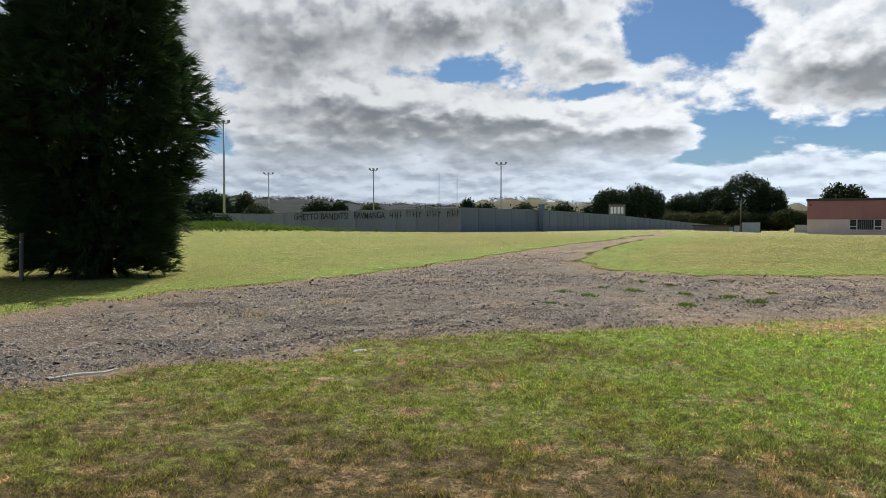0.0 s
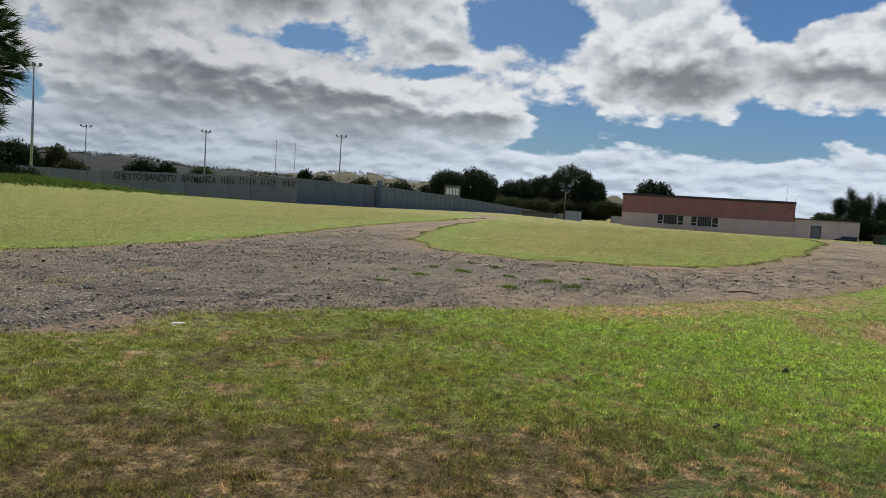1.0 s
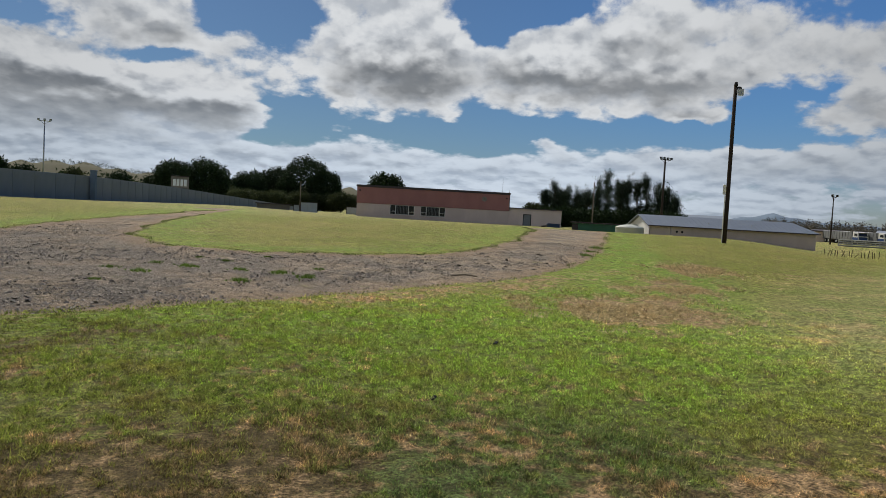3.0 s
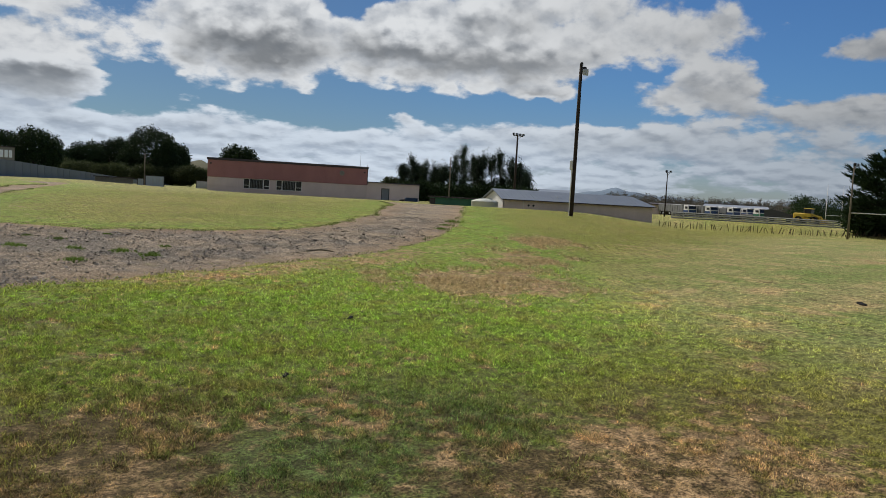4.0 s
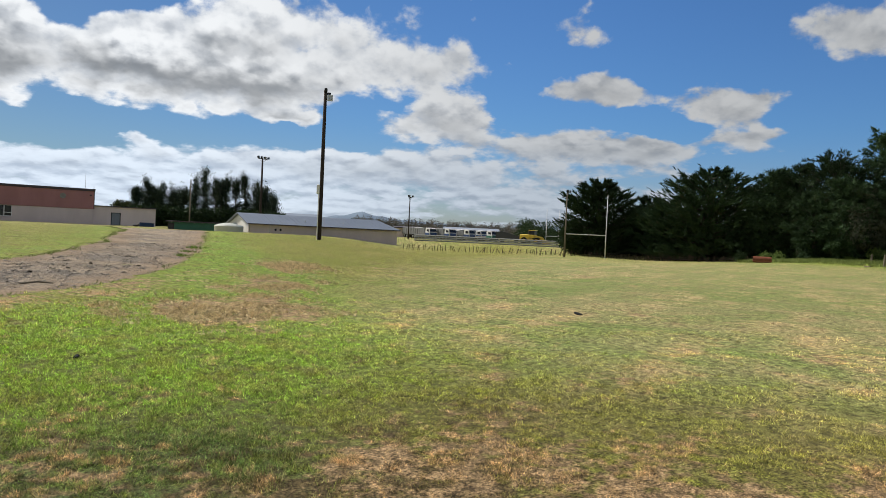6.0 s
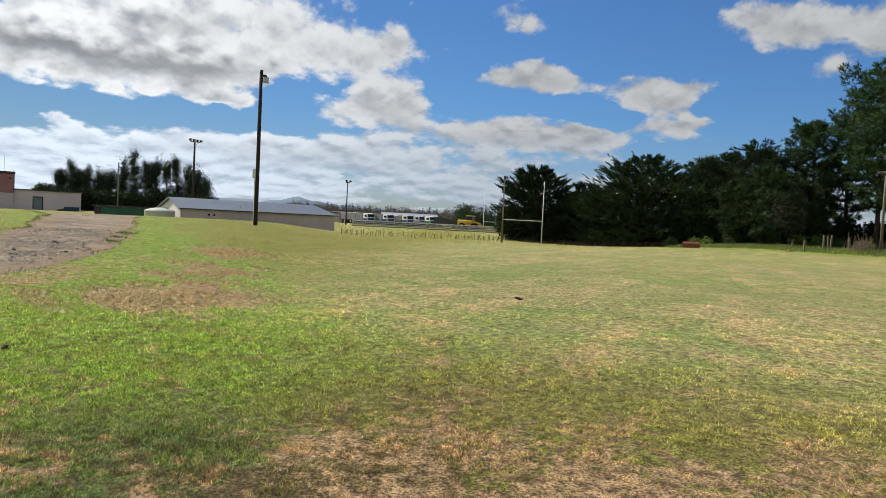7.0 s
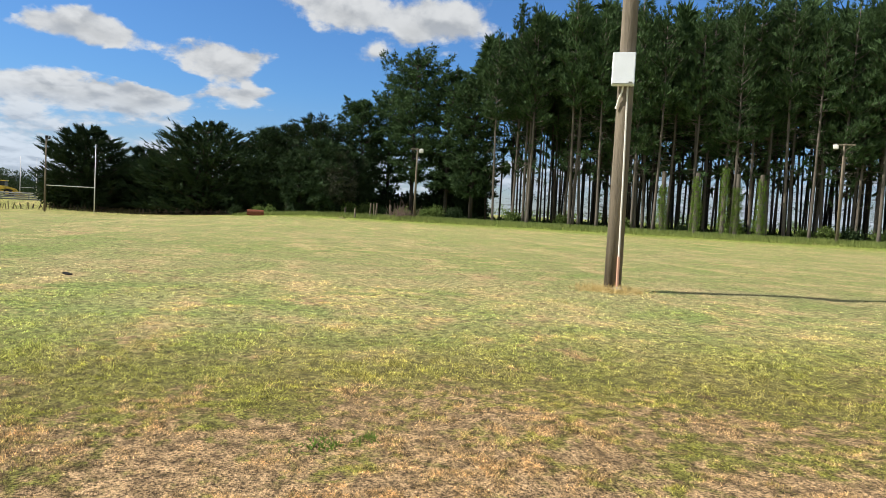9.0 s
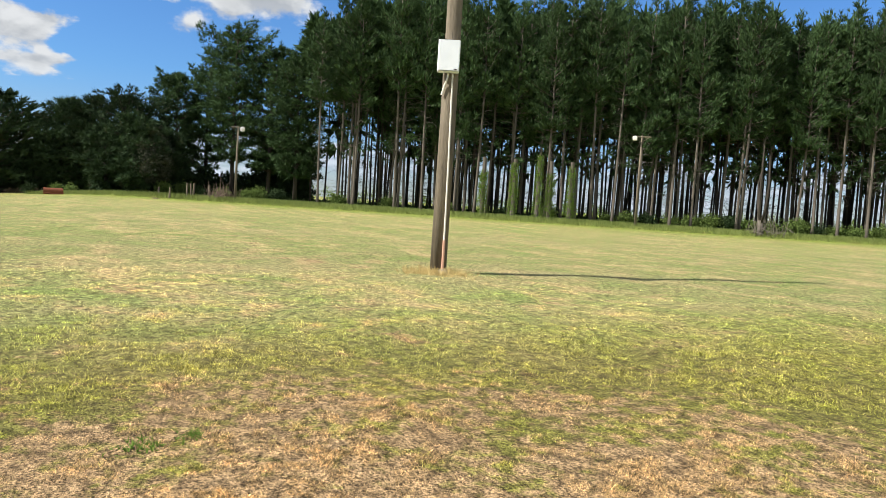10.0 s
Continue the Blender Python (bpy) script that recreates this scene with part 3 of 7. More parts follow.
def fields(x, y):
    """Where the road lies, and how lush, dead or strawy the turf is."""
    road = inside(ROAD, x, y)
    r = np.hypot(x, y)
    verge = np.exp(-np.abs(road + 0.8) / 1.6)
    strip = smooth((inside(((-8, 3), (-2, 7), (2, 9.5), (8, 12), (18, 17), (26, 24), (20, 15), (13, 8.5), (9, 5), (5, 3.4), (1, 4.6)), x, y) + 1.5) / 2.5)
    lush = np.clip(0.9 * verge + strip + 0.35 * smooth((-x + 4) / 8) * smooth((y - 20) / 10), 0, 1)
    dead = 0.80 * smooth((6.4 - np.hypot(x - 0.9, y + 0.9) + 2.6 * (patches(x, y, 0.7, 70) - 0.5)) / 3.0) * smooth((x - 1.1 * y - 0.2) / 1.8) + 0.16 * smooth((6.2 - r) / 2.5) + 0.22 * smooth((9 - np.hypot(x + 2, y - 4)) / 5)
    dead = dead + 0.80 * smooth((torn(x, y) + 0.4) / 0.9) + 0.5 * np.exp(-((x - 16.2) / 1.3) ** 2 - ((y - 15.2) / 0.7) ** 2) + 0.62 * np.exp(-((road + 0.7) / 1.1) ** 2) * smooth((x - 2) / 4) * smooth((16 - x) / 4) * (y < x * 0.4 + 12)
    straw = smooth((x - 5) / 6) * smooth((9 - y + 0.3 * x) / 8) * (1 - 0.5 * smooth((r - 60) / 50))
    straw = np.clip(straw + 0.5 * smooth((y - 40) / 20) * smooth((x - 6) / 10), 0, 1)
    left = smooth((2.2 - x + 0.12 * y) / 4.5)
    near = smooth((6.4 - r) / 2.4)
    p = patches(x, y, 0.5, 3)
    thatch = (-0.06 + 0.34 * left + 1.15 * near + 1.4 * (p - 0.5) + 0.4 * np.exp(-((x - 0.35) / 0.7) ** 2 - ((y - 4.0) / 0.7) ** 2)) * smooth((13 - r) / 4) * smooth((y - 0.35 * x + 1.2) / 1.5)
    lush = lush * (1 - 0.45 * left * smooth((13 - r) / 4)) * (1 - 0.45 * near)
    bank = smooth((0.875 * x - 0.485 * y - 66) / 10) * smooth((60 - 0.485 * x - 0.875 * y) / 20)
    lush, straw = np.clip(lush + 0.8 * bank, 0, 1), straw * (1 - 0.75 * bank)
    for bx, by, bs in BARE:
        dead = dead + 0.55 * np.exp(-((x - bx) / bs) ** 2 - ((y - by) / (bs * 0.7)) ** 2)
    clover = np.clip(1.3 * np.exp(-((x - 3.0) / 1.7) ** 2 - ((y - 3.4) / 1.3) ** 2), 0, 1)
    return {"clover": clover, "thatch": thatch * (1 - 0.6 * clover), "road": road, "lush": lush, "dead": np.clip(dead, 0, 1), "straw": straw}


def put_fields(me, x, y):
    for key, val in fields(x, y).items():
        me.attributes.new(key, "FLOAT", "POINT").data.foreach_set("value", np.clip(val, -30, 30).astype(np.float32))


def stretch(parts):
    return np.unique(np.concatenate([np.arange(a, b, s) for a, b, s in parts] + [np.array([parts[-1][1]])]).round(4))


def build_ground():
    xs = stretch(((-4600, -1000, 600), (-1000, -200, 100), (-200, -60, 14), (-60, -24, 2.0), (-24, 46, 0.5), (46, 130, 1.0), (130, 220, 9), (220, 1000, 100), (1000, 4600, 600)))
    ys = stretch(((-4600, -1000, 600), (-1000, -200, 100), (-200, -90, 14), (-90, -26, 1.1), (-26, 48, 0.5), (48, 130, 1.0), (130, 260, 9), (260, 1000, 100), (1000, 4600, 600)))
    gx, gy = np.meshgrid(xs, ys)
    x, y = gx.ravel(), gy.ravel()
    z = land(x, y)
    far = smooth((np.hypot(x, y) - 150) / 200)
    z = z * (1 - far)
    r = inside(ROAD, x, y)
    z = z - 0.05 * smooth((r + 0.15) / 0.4) + 0.012 * np.sin(x * 5.1 + 2 * np.sin(y * 3.7)) * (r > 0)     # the gravel lies below the turf
    nx, ny = len(xs), len(ys)
    i = np.arange(nx * ny).reshape(ny, nx)
    quads = np.stack([i[:-1, :-1], i[:-1, 1:], i[1:, 1:], i[1:, :-1]], -1).reshape(-1, 4)
    me = bpy.data.meshes.new("ground")
    me.vertices.add(len(x))
    me.vertices.foreach_set("co", np.stack([x, y, z], 1).ravel().astype(np.float32))
    me.loops.add(quads.size)
    me.loops.foreach_set("vertex_index", quads.ravel().astype(np.int32))
    me.polygons.add(len(quads))
    me.polygons.foreach_set("loop_start", np.arange(0, quads.size, 4, dtype=np.int32))
    me.polygons.foreach_set("use_smooth", np.ones(len(quads), bool))
    me.materials.append(M_GROUND)
    me.update(calc_edges=True)
    put_fields(me, x, y)
    return tagged(new("ground", me), "mown green and straw-dry turf crossed by a grey gravel track", "ground", kind="structure")


build_ground()


def ground_z(x, y):
    far = float(smooth((np.hypot(x, y) - 150) / 200))
    return float(land(x, y)) * (1 - far)

# ---- boundary wall ----
def wall_run(corners):
    """Precast panels between corners (x, y, top); each panel a piece of the wall."""
    wall = thing("wall_north", "long grey precast concrete boundary wall with weathered panels", "wall", kind="structure")
    for (ax, ay, at), (bx, by, bt) in zip(corners, corners[1:]):
        long = math.hypot(bx - ax, by - ay)
        n = max(1, round(long / 3.0))
        turn = math.atan2(by - ay, bx - ax)
        for i in range(n):
            f = (i + 0.5) / n
            x, y, top = ax + (bx - ax) * f, ay + (by - ay) * f, at + (bt - at) * f
            low = min(ground_z(x, y) - 0.3, top - 2.4)
            g = Geo().box(0, 0, (top + low) / 2, long / n - 0.03, 0.16, top - low, 0.012)
            g.box(-long / n / 2, -0.03, (top + low) / 2 - 0.05, 0.14, 0.2, top - low - 0.1, 0.01)
            ob = part("panel", g, M_CONCRETE, wall)
            ob.matrix_basis = pose(x, y, 0, 0, 0, math.degrees(turn))
    return wall


WALL = ((*polar(-17.6, 108), 3.29), (*polar(-13.3, 101), 3.15), (*polar(-12.4, 98), 3.3), (*polar(1.3, 83), 3.64), (*polar(7.6, 94), 3.62), (*polar(13.5, 132), 3.42), (*polar(21.5, 200), 1.36), (*polar(24, 240), 1.2))
wall_run(WALL)

px, py = polar(7.65, 93.2)
pil = thing("pilaster", "tall blue-grey painted pier standing against the concrete wall", "pier", pose(px, py, ground_z(px, py), 0, 0, -35))
part("shaft", Geo().box(0, 0, 1.68, 0.62, 0.4, 3.4, 0.02), M_BLUE, pil)
part("cap", Geo().box(0, 0, 3.42, 0.72, 0.5, 0.1, 0.02), M_BLUE, pil)


# ---- clubhouse ----
def clubhouse():
    lx, ly = polar(26.55, 126)
    rx, ry = polar(38.5, 126)
    turn = math.degrees(math.atan2(ry - ly, rx - lx))
    wide = math.hypot(rx - lx, ry - ly)
    base = 0.28
    h = thing("clubhouse", "flat-roofed clubhouse, salmon plaster above cream, with barred windows", "building", pose(lx, ly, base, 0, 0, turn))
    T = 0.25
    d1, d2 = (wide * 0.218, wide * 0.38), (wide * 0.42, wide * 0.583)
    low, sill, head, band, top = -0.5, 0.70, 2.36, 2.32, 5.2
    g = Geo()
    g.box(d1[0] / 2, T / 2, (sill + head) / 2, d1[0], T, head - sill)
    g.box((d1[1] + d2[0]) / 2, T / 2, (sill + head) / 2, d2[0] - d1[1], T, head - sill)
    g.box((d2[1] + wide) / 2, T / 2, (sill + head) / 2, wide - d2[1], T, head - sill)
    g.box(wide / 2, T / 2, (sill + low) / 2, wide, T, sill - low)
    part("lower_wall", g, M_CREAM, h, "cream plastered lower wall")
    g = Geo().box(wide / 2, T / 2 - 0.06, (head + top) / 2, wide + 0.06, T + 0.06, top - head, 0.02)
    part("upper_wall", g, M_PINK, h, "faded salmon plaster band with stains")
    g = Geo().box(0.12, 8, (top + low) / 2, T, 15.5, top - low)
    g.box(wide - 0.12, 8, (top + low) / 2, T, 15.5, top - low)
    g.box(wide / 2, 15.7, (top + low) / 2, wide, T, top - low)
    part("outer_wall", g, M_CREAM, h)
    part("recessed_panel", Geo().box(2.6, -0.012, 1.55, 4.3, 0.05, 1.35, 0.01), M_CREAM, h)
    part("roof", Geo().box(wide / 2, 7.9, top - 0.1, wide - 0.5, 15.4, 0.2), M_FASCIA, h)
    part("parapet_cap", Geo().box(wide / 2, 0.05, top + 0.12, wide + 0.3, 0.5, 0.36, 0.02), M_FASCIA, h, "dark maroon parapet flashing")
    part("downpipe", Geo().tube([(wide + 0.02, -0.09, 2.4), (wide + 0.02, -0.09, top)], [0.06, 0.06]), M_FASCIA, h)
    for a, b in (d1, d2):
        win = part("window", Geo().box((a + b) / 2, 0.17, (sill + head) / 2, b - a, 0.03, head - sill), M_GLASS, h)
        x1, x2 = a + (b - a) * 0.23, a + (b - a) * 0.76
        for x, wd in ((a + 0.05, 0.1), (x1, 0.13), (x2, 0.13), (b - 0.05, 0.1)):
            part("mullion", Geo().box(x, 0.1, (sill + head) / 2, wd, 0.1, head - sill, 0.01), M_TRIM, win)
        for z in (sill + 0.04, head - 0.04):
            part("rail", Geo().box((a + b) / 2, 0.1, z, b - a, 0.09, 0.09, 0.01), M_TRIM, win)
        for u, v in ((a, x1), (x2, b)):
            part("transom", Geo().box((u + v) / 2, 0.1, sill + 0.55, v - u, 0.08, 0.09, 0.01), M_TRIM, win)
        for i in range(9):
            x = x1 + (x2 - x1) * (i + 0.5) / 9
            part("bar", Geo().tube([(x, 0.03, sill), (x, 0.03, head)], [0.02, 0.02], 6), M_DOOR, win)
        part("sill", Geo().box((a + b) / 2, -0.05, sill - 0.05, b - a + 0.2, 0.2, 0.08, 0.01), M_CREAM, win)
    for x, z in ((0.5, 4.55), (wide - 0.5, 4.5)):
        part("floodlight", Geo().box(x, -0.2, z, 0.28, 0.2, 0.22, 0.03).tube([(x, -0.1, z), (x, 0.02, z)], [0.03, 0.03], 6), M_FASCIA, h)
    part("vent", Geo().tube([(wide * 0.835, -0.14, 4.2), (wide * 0.835, 0.0, 4.2)], [0.42, 0.46], 14), M_FENCE, h, "round stained wall vent")
    part("antenna", Geo().tube([(wide - 1.0, 3, top), (wide - 1.0, 3, top + 2.9)], [0.03, 0.012], 6), M_STEEL, h)
    part("vent_pipe", Geo().tube([(wide + 0.05, 1, top - 1), (wide + 0.05, 1, top + 0.75)], [0.03, 0.03], 6), M_STEEL, h)
    # lower wing to the east
    ww = 9.2
    door = (wide + 2.55, wide + 3.95)
    wt = 2.9
    g = Geo()
    g.box((wide + door[0]) / 2, T / 2 + 0.25, (wt + low) / 2, door[0] - wide, T, wt - low)
    g.box((door[1] + wide + ww) / 2, T / 2 + 0.25, (wt + low) / 2, wide + ww - door[1], T, wt - low)
    g.box((door[0] + door[1]) / 2, T / 2 + 0.25, (wt + 1.95) / 2, door[1] - door[0], T, wt - 1.95)
    g.box(wide + ww - 0.12, 6, (wt + low) / 2, T, 11.2, wt - low)
    part("wing_wall", g, M_CREAM, h, "cream plastered low wing")
    part("wing_roof", Geo().box(wide + ww / 2, 6, wt + 0.04, ww + 0.3, 12, 0.14, 0.02), M_FASCIA, h)
    dr = part("door", Geo().box((door[0] + door[1]) / 2, 0.42, 0.72, door[1] - door[0] - 0.1, 0.06, 2.4, 0.01), M_DOOR, h, "grey double door")
    part("door_frame", Geo().box(door[0] + 0.04, 0.34, 0.75, 0.1, 0.2, 2.5).box(door[1] - 0.04, 0.34, 0.75, 0.1, 0.2, 2.5).box((door[0] + door[1]) / 2, 0.34, 1.95, door[1] - door[0], 0.2, 0.1), M_BARS, dr)
    part("door_handle", Geo().tube([(door[0] + 0.25, 0.36, 0.95), (door[0] + 0.25, 0.36, 1.15)], [0.02, 0.02], 6), M_STEEL, dr)
    return h


clubhouse()

bx, by = polar(42.0, 122)
bins = thing("skip_bin", "low dark blue plastic skip with rubble beside the clubhouse wing", "bin", pose(bx, by, ground_z(bx, by) + 0.12, 0, 0, -34))
part("tub", Geo().box(0, 0, 0.2, 2.1, 1.0, 0.55, 0.05), M_BINBLUE, bins)
part("lid", Geo().box(0.1, -0.05, 0.52, 2.2, 1.1, 0.07, 0.02), M_BINBLUE, bins)
part("rubble", Geo().box(-1.5, 0.1, 0.05, 0.8, 0.7, 0.3, 0.1, 0.3).box(-1.0, -0.2, 0.22, 0.5, 0.4, 0.16, 0.05, 0.8), M_FASCIA, bins)


# ---- container, hut and yard sheds left of the clubhouse ----
def container(azim, dist, w_, h_, d_, zb, label):
    x, y = polar(azim, dist)
    c = thing("site_container", label, "container", pose(x, y, zb, 0, 0, -azim))
    part("body", Geo().box(0, 0, h_ / 2, w_, d_, h_, 0.03), M_FADED, c)
    n = 6
    for i in range(n):
        part("rib", Geo().box(-w_ / 2 + w_ * (i + 0.5) / n, -d_ / 2 - 0.02, h_ / 2, 0.06, 0.06, h_ - 0.2, 0.01), M_STEEL, c)
    for s in (-1, 1):
        part("corner_post", Geo().box(s * w_ / 2, -d_ / 2, h_ / 2, 0.1, 0.12, h_ + 0.04, 0.01), M_FASCIA, c)
    part("top_rail", Geo().box(0, -d_ / 2, h_, w_, 0.12, 0.1, 0.01), M_FASCIA, c)
    for s in (-0.12, 0.12):
        part("lock_rod", Geo().tube([(s * w_, -d_ / 2 - 0.06, 0.1), (s * w_, -d_ / 2 - 0.06, h_ - 0.1)], [0.02, 0.02], 6), M_STEEL, c)
    return c


container(22.9, 124, 2.7, 2.05, 2.4, 0.12, "white steel site container with ribbed sides and dark corners")
container(21.95, 123, 0.9, 1.55, 1.0, 0.12, "small pale steel cabinet beside the site container")
container(26.2, 130, 1.9, 1.25, 2.0, 0.55, "low white box hut beside the clubhouse")


def long_roof(name, label, azim, dist, wide, deep, wall_h, mat, zb, turn):
    x, y = polar(azim, dist)
    s = thing(name, label, "shed", pose(x, y, zb, 0, 0, turn))
    part("wall", Geo().box(0, 0, wall_h / 2, wide, deep, wall_h, 0.02), mat, s)
    part("roof", Geo().box(0, -0.1, wall_h + 0.1, wide + 0.6, deep + 0.6, 0.16, 0.02), M_FASCIA, s)
    for i in range(int(wide / 1.0)):
        part("rafter_end", Geo().box(-wide / 2 + (i + 0.5) * wide / int(wide), -deep / 2 - 0.36, wall_h - 0.04, 0.1, 0.3, 0.14), M_FENCE, s)
    return s


gs = long_roof("green_shed", "low green steel-clad shed with a dark flat roof", 45.35, 118, 7.6, 4, 1.35 + 0.6, M_GREEN, -0.65, -46)
# shade inside the doorway is a dark panel set on the solid wall
part("doorway", Geo().box(-3.35, -2.02, 0.95, 0.9, 0.06, 1.75, 0.01), M_GLASS, gs, "dark panel for the shaded inside of a doorway")
gr = long_roof("pale_lean_to", "long low pale shed roof among the bushes", 20.2, 140, 6.0, 2.0, 1.2, M_FENCE, 0.35, -20)


def water_tank():
    x, y = polar(47.8, 108)
    t = thing("water_tank", "round beige plastic water tank with a domed ribbed top", "tank", pose(x, y, -0.35))
    g, pts, faces, n = Geo(), [], [], 36
    prof = ((2.0, 0), (2.0, 1.35), (2.03, 1.4), (1.97, 1.47), (1.3, 1.72), (0.5, 1.86), (0.01, 1.9))
    for r_, z_ in prof:
        pts += [(r_ * math.cos(2 * math.pi * i / n), r_ * math.sin(2 * math.pi * i / n), z_) for i in range(n)]
    for k_ in range(len(prof) - 1):
        faces += [(k_ * n + i, k_ * n + (i + 1) % n, (k_ + 1) * n + (i + 1) % n, (k_ + 1) * n + i) for i in range(n)]
    part("body", g.add(pts, faces), M_TANK, t, soft=True)
    part("hatch", Geo().tube([(0.3, -0.8, 1.7), (0.3, -0.8, 1.95)], [0.3, 0.28], 14), M_TANK, t)
    for i in range(10):
        a = 2 * math.pi * i / 10
        part("rib", Geo().tube([(1.95 * math.cos(a), 1.95 * math.sin(a), 1.5), (0.5 * math.cos(a), 0.5 * math.sin(a), 1.89)], [0.035, 0.03], 5), M_TANK, t)


water_tank()


def block_shed():
    lx, ly = polar(49.25, 108)
    rx, ry = polar(60.6, 120)
    wide, deep = math.hypot(rx - lx, ry - ly), 7.5
    turn = math.degrees(math.atan2(ry - ly, rx - lx))
    zb, hw, rise = -1.05, 2.65, 1.35
    s = thing("block_shed", "long pale changing-room block with a grey metal roof", "building", pose(lx, ly, zb, 0, 0, turn))
    part("front_wall", Geo().box(wide / 2, 0.1, hw / 2, wide, 0.2, hw), M_SHED, s)
    part("back_wall", Geo().box(wide / 2, deep - 0.1, hw / 2, wide, 0.2, hw), M_SHED, s)
    gable = Geo().add([(0, 0, 0), (0, deep, 0), (0, deep, hw), (0, deep / 2, hw + rise), (0, 0, hw), (0.2, 0, 0), (0.2, deep, 0), (0.2, deep, hw), (0.2, deep / 2, hw + rise), (0.2, 0, hw)],
                      [(4, 3, 2, 1, 0), (5, 6, 7, 8, 9), (0, 1, 6, 5), (1, 2, 7, 6), (2, 3, 8, 7), (3, 4, 9, 8), (4, 0, 5, 9)])
    part("gable_wall", gable, M_TRIM, s, "white painted gable wall")
    part("end_wall", Geo().box(wide - 0.1, deep / 2, hw / 2, 0.2, deep - 0.4, hw), M_SHED, s)
    e, hip = 0.4, 1.6
    a, b, c, d = (-e, -e, hw - 0.05), (wide + e, -e, hw - 0.05), (wide + e, deep + e, hw - 0.05), (-e, deep + e, hw - 0.05)
    p, q = (-e, deep / 2, hw + rise + 0.1), (wide - hip, deep / 2, hw + rise + 0.1)
    up = lambda pts, dz: [(x_, y_, z_ + dz) for x_, y_, z_ in pts]
    pts = [a, b, c, d, p, q]
    faces = [(0, 1, 5, 4), (2, 3, 4, 5), (1, 2, 5)]
    under = [tuple(i + 6 for i in reversed(f)) for f in faces]
    rf = part("roof", Geo().add(up(pts, 0.1) + pts, faces + under + [(0, 6, 7, 1), (1, 7, 8, 2), (2, 8, 9, 3), (3, 9, 10, 4), (4, 10, 6, 0)]), M_ROOF, s, "grey corrugated metal roof")
    for i in range(int(wide / 0.8)):
        x0 = (i + 0.5) * 0.8
        f = min(1.0, (wide + e - x0) / (hip + e))
        part("roof_rib", Geo().tube([(x0, -e, hw + 0.06), (x0, -e + (deep / 2 + e) * f, hw + 0.06 + (rise + 0.15) * f)], [0.014, 0.014], 4), M_ROOF, rf)
    part("gutter", Geo().box(wide / 2, -e - 0.06, hw - 0.02, wide + 0.8, 0.14, 0.14, 0.03), M_FASCIA, s)
    part("downpipe", Geo().tube([(3.2, -0.06, 0), (3.2, -0.06, hw)], [0.05, 0.05], 6), M_TRIM, s)
    for x0 in (4.1, 4.9):
        part("round_vent", Geo().tube([(x0, -0.05, 1.9), (x0, 0.02, 1.9)], [0.17, 0.17], 10), M_GLASS, s)
    part("tap_box", Geo().box(6.6, -0.08, 0.95, 0.4, 0.16, 0.25, 0.02), M_RUST, s)
    for x0 in (wide * 0.37, wide * 0.63):
        part("flue", Geo().tube([(x0, 1.2, hw + 0.4), (x0, 1.2, hw + 0.85)], [0.09, 0.09], 8), M_STEEL, s)


block_shed()


# ---- poles and lights ----
def floodlight_mast(azim, dist, zb, high, heads, radius, label, arm=1.6, mat=None, tilt=0.0, turn=0.0):
    x, y = polar(azim, dist)
    m = thing("floodlight_mast", label, "floodlight", pose(x, y, zb, 0, tilt, turn), "floodlight masts")
    part("pole", Geo().tube([(0, 0, -0.3), (0, 0, high * 0.5), (0, 0, high)], [radius, radius * 0.8, radius * 0.55], 10), mat or M_STEEL, m, soft=True)
    bar = part("crossarm", Geo().box(0, -0.05, high - 0.12, arm, 0.1, 0.12, 0.02), mat or M_STEEL, m)
    for s in (-1, 1):
        part("brace", Geo().tube([(s * arm * 0.4, -0.04, high - 0.14), (0, -0.04, high - 0.7)], [0.025, 0.025], 5), mat or M_STEEL, bar)
    for i in range(heads):
        f = 0 if heads == 1 else (i / (heads - 1) - 0.5)
        hd = part("lamp_head", Geo().box(f * arm, -0.2, high + 0.12, 0.42, 0.34, 0.36, 0.06), M_BARS, m)
        part("lens", Geo().box(f * arm, -0.385, high + 0.1, 0.34, 0.03, 0.28, 0.01), M_LAMPGLASS, hd)
    return m


floodlight_mast(-16.8, 112, 1.0, 15.7, 3, 0.2, "tall galvanised floodlight mast behind the concrete wall", 1.6)
floodlight_mast(-13.5, 190, 0.3, 14.4, 3, 0.18, "far galvanised floodlight mast behind the wall", 2.2)
floodlight_mast(-5.5, 150, 0.5, 12.5, 3, 0.17, "galvanised floodlight mast with three heads behind the wall", 1.5)
floodlight_mast(4.5, 150, 0.5, 13.8, 3, 0.17, "galvanised floodlight mast with three heads behind the wall", 1.9)
floodlight_mast(50.05, 128, -0.4, 13.2, 4, 0.24, "dark timber floodlight mast behind the block shed", 2.6, M_POLE_DARK)
floodlight_mast(61.48, 140, -0.2, 8.4, 2, 0.14, "floodlight mast with two heads beside the truck yard", 1.5, M_POLE_DARK)
floodlight_mast(73.75, 99, -0.75, 8.55, 2, 0.13, "slim floodlight mast standing beside the goal posts", 0.8, M_POLE)
floodlight_mast(100.2, 84.5, 0.55, 8.2, 0, 0.16, "weathered timber light pole at the tree line", 1.5, M_POLE, 0, -100)
floodlight_mast(131.0, 81, 0.45, 9.8, 0, 0.15, "weathered timber light pole before the pines", 2.0, M_POLE, 0, -131)
